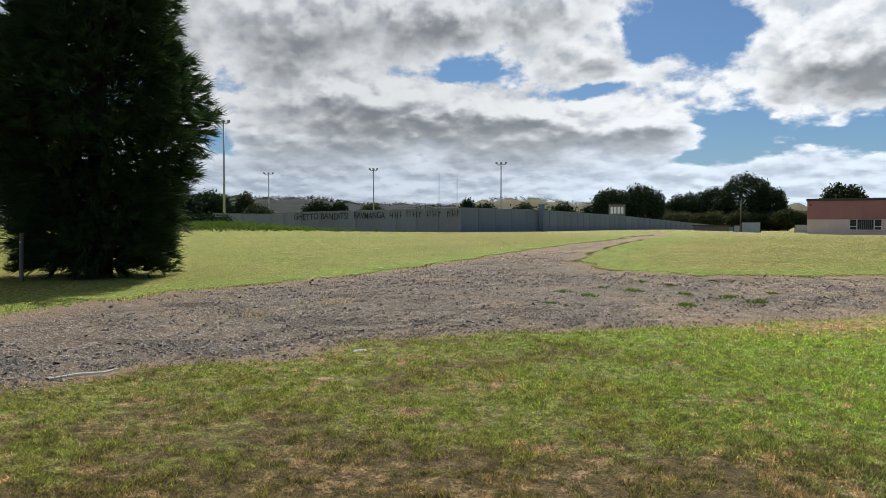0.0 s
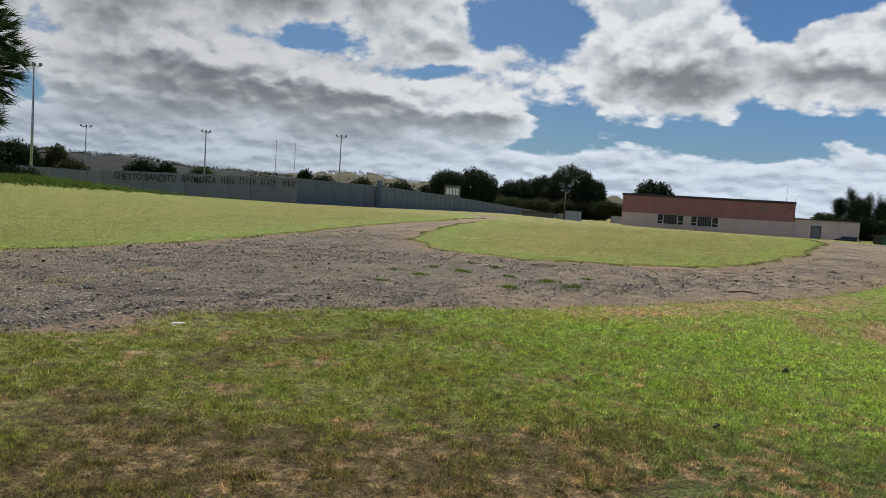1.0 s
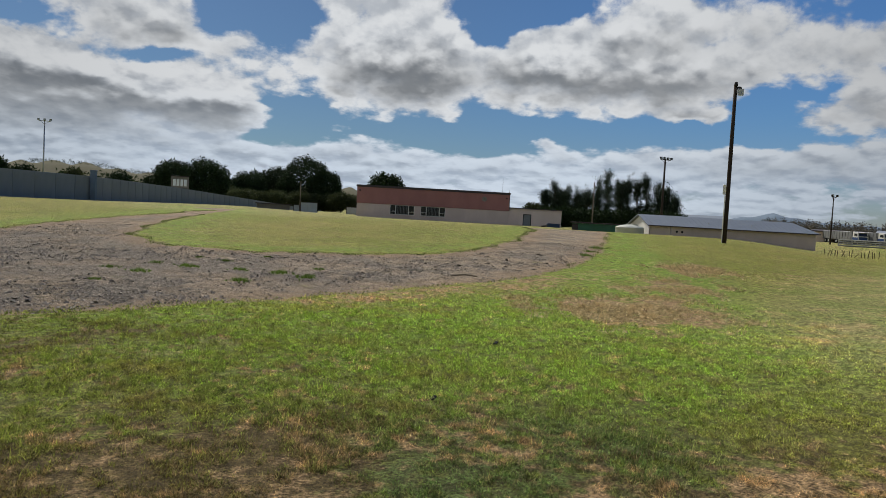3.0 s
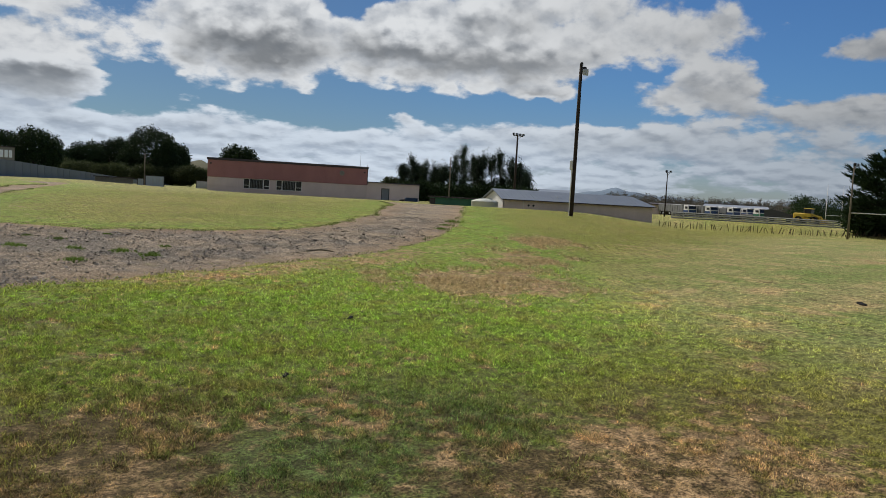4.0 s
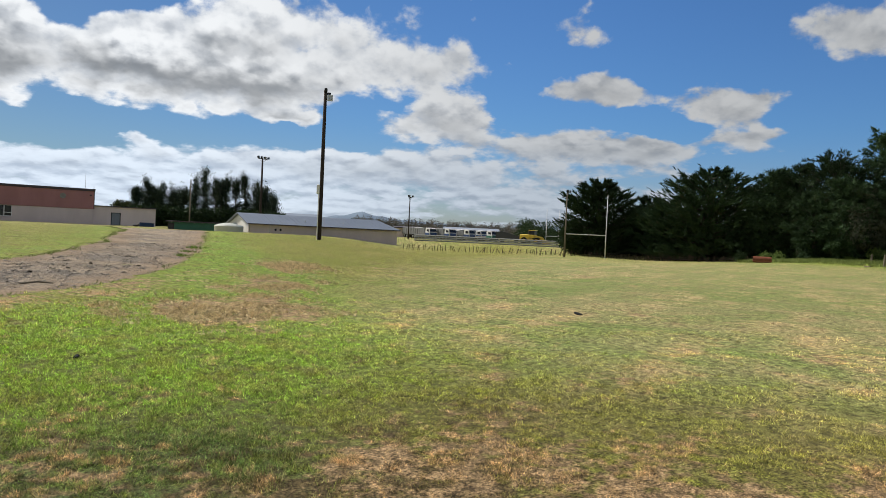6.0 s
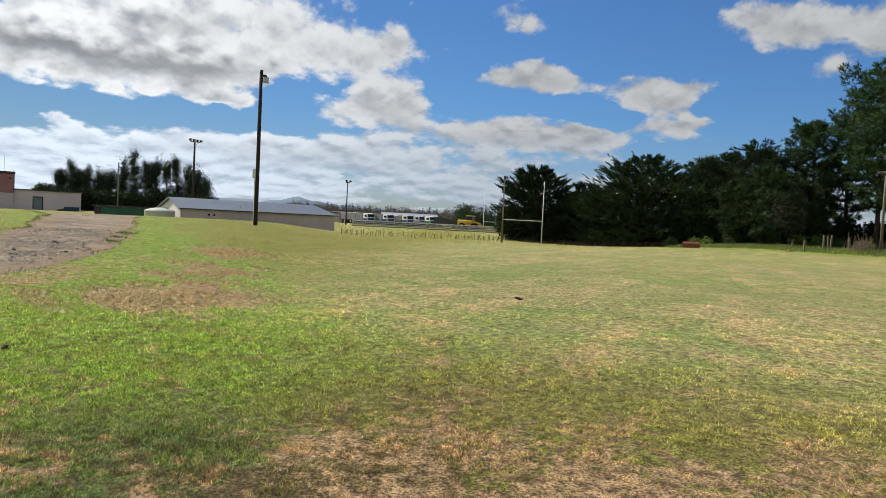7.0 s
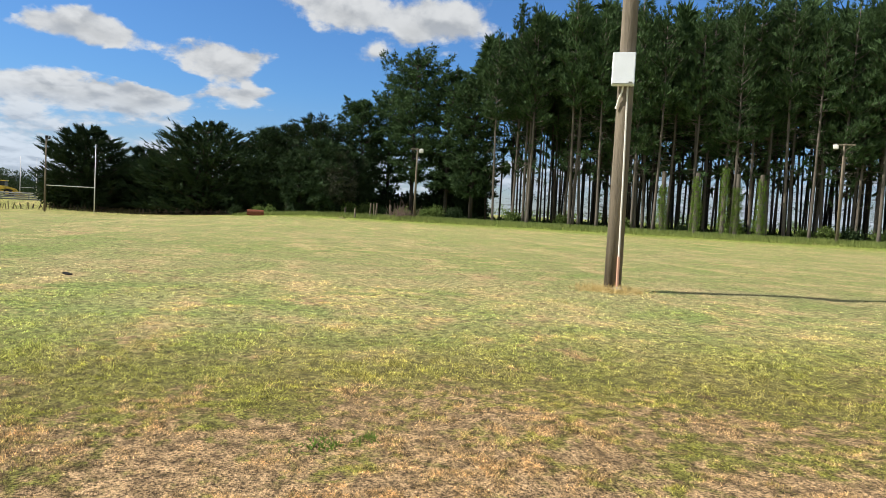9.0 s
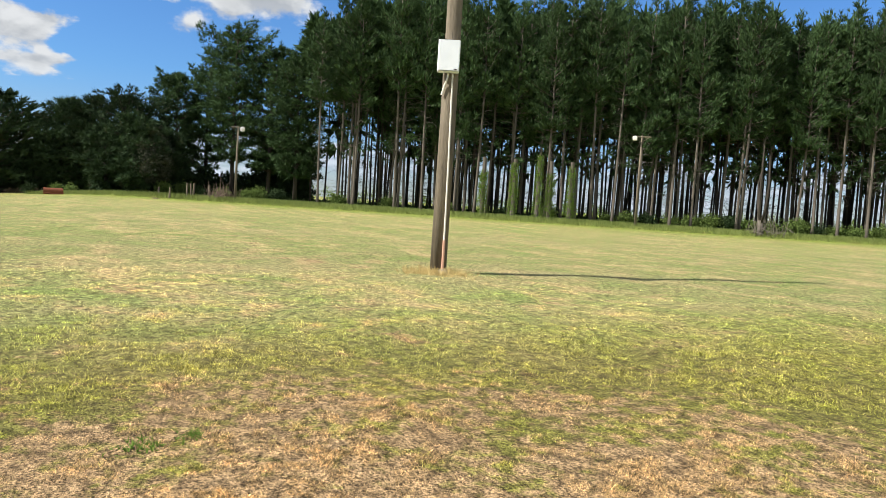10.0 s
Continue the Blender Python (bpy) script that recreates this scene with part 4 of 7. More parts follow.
for az_, di_, z_, s_ in ((100.2, 84.5, 0.55 + 8.2, -0.45), (131.0, 81, 0.45 + 9.8, 0.7)):
    x_, y_ = polar(az_, di_)
    lamp = thing("area_light", "white box area light hung under a timber crossarm", "lamp", pose(x_, y_, z_ - 0.2, 0, 0, -az_))
    part("housing", Geo().box(-s_, -0.3, -0.14, 0.48, 0.4, 0.44, 0.07), M_TRIM, lamp)
    part("bracket", Geo().box(-s_, -0.12, 0.1, 0.1, 0.3, 0.2, 0.02), M_STEEL, lamp)


def field_pole(azim, dist, high, mat, label, r0, r1):
    x, y = polar(azim, dist)
    p = thing("light_pole", label, "pole", pose(x, y, ground_z(x, y), 0, 0, -azim))
    part("shaft", Geo().tube([(0, 0, -0.4), (0.01, 0, high * 0.3), (0, 0, high * 0.65), (0.0, 0, high)], [r0, r0 * 0.92, (r0 + r1) / 2, r1], 14), mat, p, soft=True)
    return p


p1 = field_pole(54.62, 48.2, 9.75, M_POLE_DARK, "tall dark timber pole with a floodlight on top", 0.135, 0.10)
fl = part("floodlight", Geo().box(0.2, -0.1, 9.35, 0.32, 0.3, 0.46, 0.06).box(0.02, -0.1, 9.75, 0.2, 0.22, 0.26, 0.05), M_BARS, p1)
part("visor", Geo().box(0.3, -0.28, 9.22, 0.36, 0.1, 0.4, 0.02, 0.3), M_LAMPGLASS, fl)
part("meter_box", Geo().box(-0.2, -0.05, 3.3, 0.2, 0.22, 0.6, 0.03), M_TRIM, p1, "pale grey meter box")
part("conduit", Geo().tube([(-0.15, -0.1, 0), (-0.15, -0.1, 3.1)], [0.03, 0.03], 6), M_PVC, p1)

p2 = field_pole(115.97, 17.05, 11.0, M_POLE, "stout weathered timber light pole standing in mown grass", 0.20, 0.15)
bxp = part("switch_box", Geo().box(-0.06, -0.26, 4.98, 0.50, 0.20, 0.72, 0.015), M_WHITE, p2, "white steel switch box")
part("box_lid", Geo().box(-0.06, -0.37, 4.99, 0.48, 0.02, 0.69, 0.012), M_WHITE, bxp)
part("label_strip", Geo().box(0.10, -0.383, 4.68, 0.07, 0.006, 0.018), M_FASCIA, bxp)
part("hanging_cable", Geo().tube([(-0.05, -0.22, 4.64), (-0.06, -0.25, 4.5), (-0.13, -0.2, 4.3), (-0.17, -0.16, 4.12)], [0.02, 0.022, 0.024, 0.03], 7), M_PVC, p2)
part("conduit", Geo().tube([(0.10, -0.2, 0.78), (0.085, -0.195, 2.5), (0.05, -0.18, 4.64)], [0.022, 0.022, 0.022], 8), M_PVC, p2, "white plastic conduit")
part("lower_conduit", Geo().tube([(0.105, -0.215, -0.05), (0.10, -0.205, 0.8)], [0.036, 0.034], 8), M_COPPER, p2, "terracotta conduit sleeve")
x2_, y2_ = polar(116.35, 16.75)
rock = thing("foot_stone", "small grey stone at the foot of the timber pole", "stone", pose(x2_, y2_, ground_z(x2_, y2_) + 0.03))
part("rock", Geo().box(0, 0, 0, 0.3, 0.22, 0.15, 0.06, 0.5), M_STONE, rock)


def goal(x, y, zb, turn, high, label):
    g = thing("goal_posts", label, "goal posts", pose(x, y, zb, 0, 0, turn))
    for s in (-2.8, 2.8):
        part("post", Geo().tube([(s, 0, -0.2), (s, 0, 3.0), (s, 0, high)], [0.075, 0.065, 0.04], 10), M_TRIM, g, soft=True)
    part("crossbar", Geo().tube([(-2.8, 0, 3.0), (2.8, 0, 3.0)], [0.05, 0.05], 8), M_TRIM, g)


gx1, gy1 = polar(75.3, 104)
goal(gx1, gy1, -0.72, -75.3, 8.6, "white rugby goal posts with a crossbar")
gx2, gy2 = polar(72.75, 200)
goal(gx2, gy2, -0.95, -20, 10.3, "distant white rugby goal posts")
for az_, el_ in ((-0.36, 4.2), (1.06, 4.07)):
    x_, y_ = polar(az_, 170)
    g = thing("goal_upright", "slim white goal upright rising behind the wall", "goal posts", pose(x_, y_, 0), "uprights behind the wall")
    part("post", Geo().tube([(0, 0, -0.1), (0, 0, 1.6 + 170 * math.tan(radians(el_)))], [0.09, 0.05], 8), M_TRIM, g)
x_, y_ = polar(44.95, 135)
g = thing("utility_pole", "bare timber utility pole before the gum trees", "pole", pose(x_, y_, 0))
part("shaft", Geo().tube([(0, 0, -0.3), (0, 0, 8.8)], [0.14, 0.1], 8), M_POLE, g)
x_, y_ = polar(22.2, 128)
g = thing("utility_pole", "slim pole behind the white container", "pole", pose(x_, y_, 0))
part("shaft", Geo().tube([(0, 0, -0.3), (0, 0, 5.75)], [0.09, 0.07], 8), M_POLE, g)

# scoreboard over the wall
x_, y_ = polar(13.4, 150)
sb = thing("scoreboard", "weathered white scoreboard on posts above the wall", "scoreboard", pose(x_, y_, 0.5, 0, 0, -13.4))
part("board", Geo().box(0, 0, 4.25, 3.1, 0.15, 2.2, 0.02), M_FENCE, sb)
for dx in (-1.0, -0.35, 0.35, 1.0):
    part("score_panel", Geo().box(dx, -0.1, 4.2, 0.5, 0.04, 1.3, 0.01), M_WHITE, sb)
for s in (-1.55, 1.55):
    part("post", Geo().box(s, 0, 2.7, 0.16, 0.16, 5.5, 0.02), M_FENCE, sb)
part("roof", Geo().box(0, -0.1, 5.42, 3.5, 0.5, 0.1, 0.02), M_FASCIA, sb)


# ---- sprayed writing on the wall ----
def on_wall(bearing):
    (ax, ay, at), (bx, by, bt) = WALL[2], WALL[3]
    dx, dy = math.sin(radians(bearing)), math.cos(radians(bearing))
    f = (ay * dx - ax * dy) / ((bx - ax) * dy - (by - ay) * dx)
    return Vector((ax + (bx - ax) * f, ay + (by - ay) * f, at + (bt - at) * f))


wall_turn = math.degrees(math.atan2(WALL[3][1] - WALL[2][1], WALL[3][0] - WALL[2][0]))
tag = thing("graffiti", "black sprayed writing along the top of the concrete wall", "graffiti")
rg = np.random.default_rng(77)
for word, b0, b1 in (("GHETTO", -11.6, -9.75), ("BANDITS!", -9.55, -7.45), ("RAVMANGA", -7.0, -4.6), ("", -4.3, -3.3), ("", -3.0, -1.75), ("", -1.4, -0.25), ("", 0.2, 1.2)):
    p, q = on_wall(b0), on_wall(b1)
    wide_ = (q - p).length
    if word:
        cu = bpy.data.curves.new("lettering", "FONT")
        cu.body, cu.size, cu.offset = word, 1.25, 0.006
        ob_ = bpy.data.objects.new("lettering", cu)
        scene.collection.objects.link(ob_)
        bpy.context.view_layer.update()
        me_ = bpy.data.meshes.new_from_object(ob_.evaluated_get(bpy.context.evaluated_depsgraph_get()))
        bpy.data.objects.remove(ob_)
        co = np.array([v.co for v in me_.vertices])
        co[:, 0] = (co[:, 0] - co[:, 0].min()) / np.ptp(co[:, 0]) * wide_
        co[:, 2], co[:, 1] = co[:, 1] * 0.92 + 0.06 * np.sin(co[:, 0] * 2.2), 0.0
        me_.vertices.foreach_set("co", co.ravel())
        me_.materials.clear()
        me_.materials.append(M_PAINT)
        pc = part("word", me_, M_PAINT, tag)
    else:
        g = Geo()
        for i in range(5):
            x0 = wide_ * (i + 0.5) / 5
            g.box(x0, 0, 0.42 + rg.normal() * 0.05, 0.09, 0.004, rg.uniform(0.6, 0.85))
            if i % 2 == 0:
                g.box(x0 + 0.12, 0.0005, rg.uniform(0.2, 0.7), 0.24, 0.003, 0.09)
        pc = part("scribble", g, M_PAINT, tag)
    pc.matrix_basis = Matrix.Translation(p + Vector((0, 0, -1.02))) @ pose(0, 0, 0, 0, 0, wall_turn) @ Matrix.Translation((0, -0.145, 0))

# ---- trees ----
def needle_tuft(k, spread, wide, rng, flat_=1.0):
    """A tuft of k narrow leaves pointing along z."""
    t = []
    for i in range(k):
        a, s = rng.uniform(0, 2 * np.pi), spread * math.sqrt(rng.uniform(0.05, 1))
        tip = np.array([s * math.cos(a), s * math.sin(a) * flat_, rng.uniform(0.65, 1.0)])
        side = np.cross(tip, rng.normal(size=3))
        side *= wide / max(np.linalg.norm(side), 1e-6)
        root = np.array([0, 0, rng.uniform(-0.05, 0.25)])
        t.append([root - side * 0.6, root + side * 0.6, tip])
    return np.array(t)


def leaf_ball(k, size, rng):
    """Loose leaves scattered round a centre."""
    t = []
    for i in range(k):
        c = rng.normal(size=3) * 0.42
        u = rng.normal(size=3)
        u /= np.linalg.norm(u)
        v = np.cross(u, rng.normal(size=3))
        v /= np.linalg.norm(v)
        t.append([c - u * size * 0.5 - v * size * 0.22, c - u * size * 0.3 + v * size * 0.35, c + u * size * 0.6])
    return np.array(t)


def tree(name, label, trunk, limbs, crown, m, group="", bark=None, category="tree"):
    ob = thing(name, label, category, m, group)
    part("trunk", trunk, bark, ob, soft=True)
    if limbs is not None:
        tagged(part("branchwork", limbs, bark, ob, soft=True), kind="stuff")
    part("crown", crown, None, ob)
    return ob


def pine(seed, high, clear, wide):
    """A plantation pine: straight bare trunk, conical crown of upswept tufted branches."""
    rng = np.random.default_rng(seed)
    bend = rng.normal(size=2) * 0.25
    at = lambda f: np.array([bend[0] * math.sin(f * 2.6), bend[1] * math.sin(f * 2.2), f * high])
    trunk = Geo().tube([at(f) - (0, 0, 0.4 if f == 0 else 0) for f in (0, 0.05, 0.25, 0.5, 0.75, 0.98)], [0.24, 0.165, 0.145, 0.12, 0.08, 0.03], 8)
    limbs = Geo()
    # dead stubs below the crown
    for i in range(70):
        f = rng.uniform(0.06, (clear + 1.5) / high) ** 0.8
        a, ln = rng.uniform(0, 2 * np.pi), rng.uniform(0.4, 2.3) * (0.5 + f)
        p = at(f)
        limbs.tube([p, p + (ln * 0.6 * math.cos(a), ln * 0.6 * math.sin(a), rng.uniform(-0.1, 0.3)), p + (ln * math.cos(a + 0.2), ln * math.sin(a + 0.2), rng.uniform(-0.7, 0.5))], [0.026, 0.018, 0.007], 3, False)
    cen, way_, size = [], [], []
    z = clear
    while z < high - 0.3:
        g = (z - clear) / (high - clear)
        reach = wide * (0.55 + 0.45 * math.sin(min(1, g * 3.2) * 1.57)) * (1 - g) ** 0.92 + 0.22
        for j in range(5 if g < 0.85 else 3):
            a = rng.uniform(0, 2 * np.pi)
            ln = reach * rng.uniform(0.55, 1.15)
            rise = 0.28 + 0.75 * g + rng.normal() * 0.12
            p0 = at(z / high)
            p1 = p0 + np.array([math.cos(a) * ln, math.sin(a) * ln, rise * ln])
            if g < 0.75:
                limbs.tube([p0, p1 * 0.5 + p0 * 0.5 - (0, 0, 0.1), p1], [0.05, 0.03, 0.012], 3, False)
            n = int(3 + ln * 4.2)
            for q in range(n):
                f = 1 - (q / n) * 0.78
                c = p0 + (p1 - p0) * f + rng.normal(size=3) * (0.16, 0.16, 0.12) * (1 + ln * 0.35)
                cen.append(c)
                d = (p1 - p0) / ln * (0.7, 0.7, 0.4) + (0, 0, 0.80) + rng.normal(size=3) * 0.3
                way_.append(d)
                size.append(rng.uniform(0.65, 1.1) * (0.75 + 0.25 * (1 - g)))
        z += rng.uniform(0.45, 0.75)
    for i in range(9):                                    # thin live branches hanging below the crown
        zl = rng.uniform(0.45, 1.0) * clear
        a, ln = rng.uniform(0, 2 * np.pi), rng.uniform(0.8, 2.3)
        p0 = at(zl / high)
        p1 = p0 + np.array([math.cos(a) * ln, math.sin(a) * ln, rng.uniform(-0.5, 0.5)])
        limbs.tube([p0, p1 * 0.5 + p0 * 0.5 + (0, 0, 0.12), p1], [0.03, 0.02, 0.008], 3, False)
        for q in range(5):
            cen.append(p0 + (p1 - p0) * rng.uniform(0.5, 1.05) + rng.normal(size=3) * 0.14)
            way_.append((p1 - p0) / ln + (0, 0, 0.3) + rng.normal(size=3) * 0.4)
            size.append(rng.uniform(0.45, 0.8))
    for q in range(5):                                    # upright leader
        cen.append(at(0.93 + 0.02 * q)), way_.append(np.array([0, 0, 1.0]) + rng.normal(size=3) * 0.12), size.append(1.25 - 0.1 * q)
    tuft = needle_tuft(8, 0.62, 0.125, rng) * 0.8
    crown = triangles("crown", M_NEEDLE, clumps(tuft, np.array(cen), np.array(way_), np.array(size), rng))
    return trunk, limbs, crown


def back_pine(seed, high, clear, wide):
    """A pine deeper in the stand: the same build with fewer, larger tufts."""
    rng = np.random.default_rng(seed)
    trunk = Geo().tube([(0, 0, -0.4), (rng.normal() * 0.2, rng.normal() * 0.2, high * 0.4), (0, 0, high)], [0.15, 0.115, 0.04], 6)
    limbs = Geo()
    for i in range(58):
        a, ln, z = rng.uniform(0, 2 * np.pi), rng.uniform(0.5, 2.1), rng.uniform(0.8, clear + 2)
        limbs.tube([(0, 0, z), (ln * math.cos(a), ln * math.sin(a), z + rng.uniform(-0.9, 0.9))], [0.022, 0.008], 3, False)
    n = 135
    g = rng.uniform(0, 1, n) ** 1.25
    r, a = wide * (1 - g) ** 0.95 * np.sqrt(rng.uniform(0.05, 1, n)) + 0.15, rng.uniform(0, 2 * np.pi, n)
    cen = np.stack([r * np.cos(a), r * np.sin(a), clear + (high - clear) * g], 1)
    ways = np.stack([np.cos(a) * 0.6, np.sin(a) * 0.6, np.full(n, 0.7)], 1) + rng.normal(size=(n, 3)) * 0.25
    low_a, low_r = rng.uniform(0, 2 * np.pi, 9), rng.uniform(0.2, 1.4, 9)                 # stray foliage down the trunk
    cen = np.concatenate([cen, np.stack([low_r * np.cos(low_a), low_r * np.sin(low_a), clear * rng.uniform(0.2, 1.0, 9) ** 0.5], 1)])
    ways = np.concatenate([ways, rng.normal(size=(9, 3)) + (0, 0, 0.4)])
    n += 9
    crown = triangles("crown", M_NEEDLE, clumps(needle_tuft(8, 0.7, 0.22, rng), cen, ways, rng.uniform(1.25, 2.1, n), rng))
    return trunk, limbs, crown


PINE_LABEL = "tall plantation pine with a bare grey trunk and dark needled crown"
BACK_LABEL = "slim dark pine standing deeper in the plantation"
rp = np.random.default_rng(11)
pines, used = [], set()
for k_ in range(6):
    t_, l_, c_ = pine(40 + k_, 24.0 + 0.5 * k_, (13.0, 10.0, 12.2, 14.0, 11.0, 8.2)[k_], 3.2 + 0.15 * (k_ % 3))
    pines.append(tree("pine_tree", PINE_LABEL, t_, l_, c_, pose(0, 0, 0), "pines along the field", M_BARK))
for k_ in range(4):
    t_, l_, c_ = back_pine(70 + k_, 23.0 + 0.6 * k_, (16.0, 15.0, 17.5, 13.5)[k_], 2.7)
    # trunks further in get the bark with shade in its colour
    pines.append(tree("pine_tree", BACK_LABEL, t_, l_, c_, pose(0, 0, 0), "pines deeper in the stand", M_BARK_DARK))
for row, (off, gap) in enumerate(((4.2, 2.5), (7.0, 2.3), (10.2, 1.8), (13.4, 1.8), (16.4, 1.9), (19.5, 1.9), (23, 1.9), (27, 1.7), (31, 1.6))):
    s_ = (17.5 if row < 2 else 23.0) - row * 1.2
    while s_ > (-66 if row < 8 else -12):
        x_, y_ = 0.875 * (78 + off) + 0.485 * s_, -0.485 * (78 + off) + 0.875 * s_
        x_, y_ = x_ + rp.normal() * 0.7, y_ + rp.normal() * 0.7
        k_ = int(rp.integers(0, 6)) if row < 2 else 6 + int(rp.integers(0, 4))
        m_ = pose(x_, y_, ground_z(x_, y_), rp.normal() * 0.9, rp.normal() * 0.9, rp.uniform(0, 360))
        grow = rp.uniform(0.93, 1.06) * (0.9 if s_ > 17 else 1.0)
        if k_ not in used:
            ob_ = pines[k_]
            used.add(k_)
            ob_.matrix_basis = m_
        else:
            ob_ = copy_thing(pines[k_], m_)
        ob_.scale = (grow, grow, grow)
        s_ -= gap * rp.uniform(0.65, 1.4)


def conifer(seed, high, wide, low, layers, mat, tuft, ragged=0.35, top=0.5, twigs=1.0, rise=0.1, bark_r=0.28, droop=0.0, core=14):
    """A spreading cypress or old pine: limbs in ragged layers carrying sprays."""
    rng = np.random.default_rng(seed)
    trunk = Geo().tube([(0, 0, -0.4), (0.1, 0, high * 0.3), (-0.1, 0.1, high * 0.65), (0, 0, high * 0.96)], [bark_r, bark_r * 0.8, bark_r * 0.5, 0.06], 9)
    limbs, cen, way_, size = Geo(), [], [], []
    for i in range(layers):
        tiers = 11
        g = (i * tiers // layers + rng.normal() * 0.13 + 0.3) / tiers
        g = min(max(g, 0.0), 1.0)
        z0 = low + (high - low) * g * 0.93
        prof = (math.sin(min(1.0, (g + 0.22) * 1.5) * 1.57)) * (1 - max(0, g - top) / (1 - top) * 0.8) if top < 1 else 1
        ln = wide * prof * rng.uniform(1 - ragged, 1 + ragged * 0.5)
        a = rng.uniform(0, 2 * np.pi)
        up = rise + rng.normal() * 0.12 + 0.5 * g * g
        p0 = np.array([0, 0, z0])
        out_ = np.array([math.cos(a), math.sin(a), 0])
        knee = p0 + out_ * ln * 0.55 + (0, 0, up * ln * 0.5)
        tip = p0 + out_ * ln + (0, 0, up * ln - droop * ln * 0.3)
        limbs.tube([p0, knee, tip], [0.05 + 0.012 * ln, 0.04, 0.012], 4, False)
        for q in range(4):
            cen.append(tip + rng.normal(size=3) * (0.12, 0.12, 0.08) - out_ * 0.25 * q)
            way_.append(out_ + (0, 0, 0.35 + 0.3 * rng.uniform()) + rng.normal(size=3) * 0.15)
            size.append(rng.uniform(1.1, 1.6))
        n = int((5 + ln * 7.0) * twigs)
        for q in range(n):
            f = rng.uniform(0.18, 1.0) ** 0.75
            c = (p0 + (knee - p0) * f / 0.55) if f < 0.55 else (knee + (tip - knee) * (f - 0.55) / 0.45)
            wide_ = 0.26 * ln * (1.1 - 0.75 * f)
            sd = rng.normal()
            c = c + np.cross(out_, (0, 0, 1)) * sd * wide_ + (0, 0, rng.normal() * 0.15 - 0.05)
            cen.append(c)
            way_.append(out_ * 0.9 + np.cross(out_, (0, 0, 1)) * sd * 0.5 + (0, 0, 0.45 - droop * rng.uniform(0.3, 1.2)) + rng.normal(size=3) * 0.25)
            size.append(rng.uniform(0.7, 1.25))
    # dense heart of the crown
    m = int(core * wide * (high - low))
    g, a, r = rng.uniform(0, 0.92, m), rng.uniform(0, 2 * np.pi, m), np.sqrt(rng.uniform(0, 1, m)) * 0.74
    r = r * wide * np.sin(np.minimum(1.0, (g + 0.3) * 1.5) * 1.57) * (1 - np.maximum(0, g - top) / (1.02 - top) * 0.85)
    heart_c = np.stack([r * np.cos(a), r * np.sin(a), low + (high - low) * g], 1)
    cen, way_ = np.concatenate([np.array(cen), heart_c]), np.concatenate([np.array(way_), rng.normal(size=(m, 3))])
    size = np.concatenate([np.array(size), rng.uniform(1.2, 2.0, m)])
    crown = triangles("crown", mat, clumps(tuft, cen, way_, size, rng))
    return trunk, limbs, crown


def plant(azim, dist, make, name, label, grow=1.0, turn=0.0, zb=None, bark=None, group="", category="tree"):
    x, y = polar(azim, dist)
    t_, l_, c_ = make
    ob = tree(name, label, t_, l_, c_, pose(x, y, ground_z(x, y) if zb is None else zb, 0, 0, turn), group, bark or M_BARK_DARK, category)
    ob.scale = (grow, grow, grow)
    return ob


rt = np.random.default_rng(5)
T_CYP = needle_tuft(9, 0.9, 0.10, rt, 0.45) * 0.52
T_PINE = needle_tuft(8, 0.75, 0.12, rt) * 0.58
T_PLUME = needle_tuft(8, 0.30, 0.075, rt, 0.7) * 0.85
MAC = "dark spreading macrocarpa with ragged layered branches"


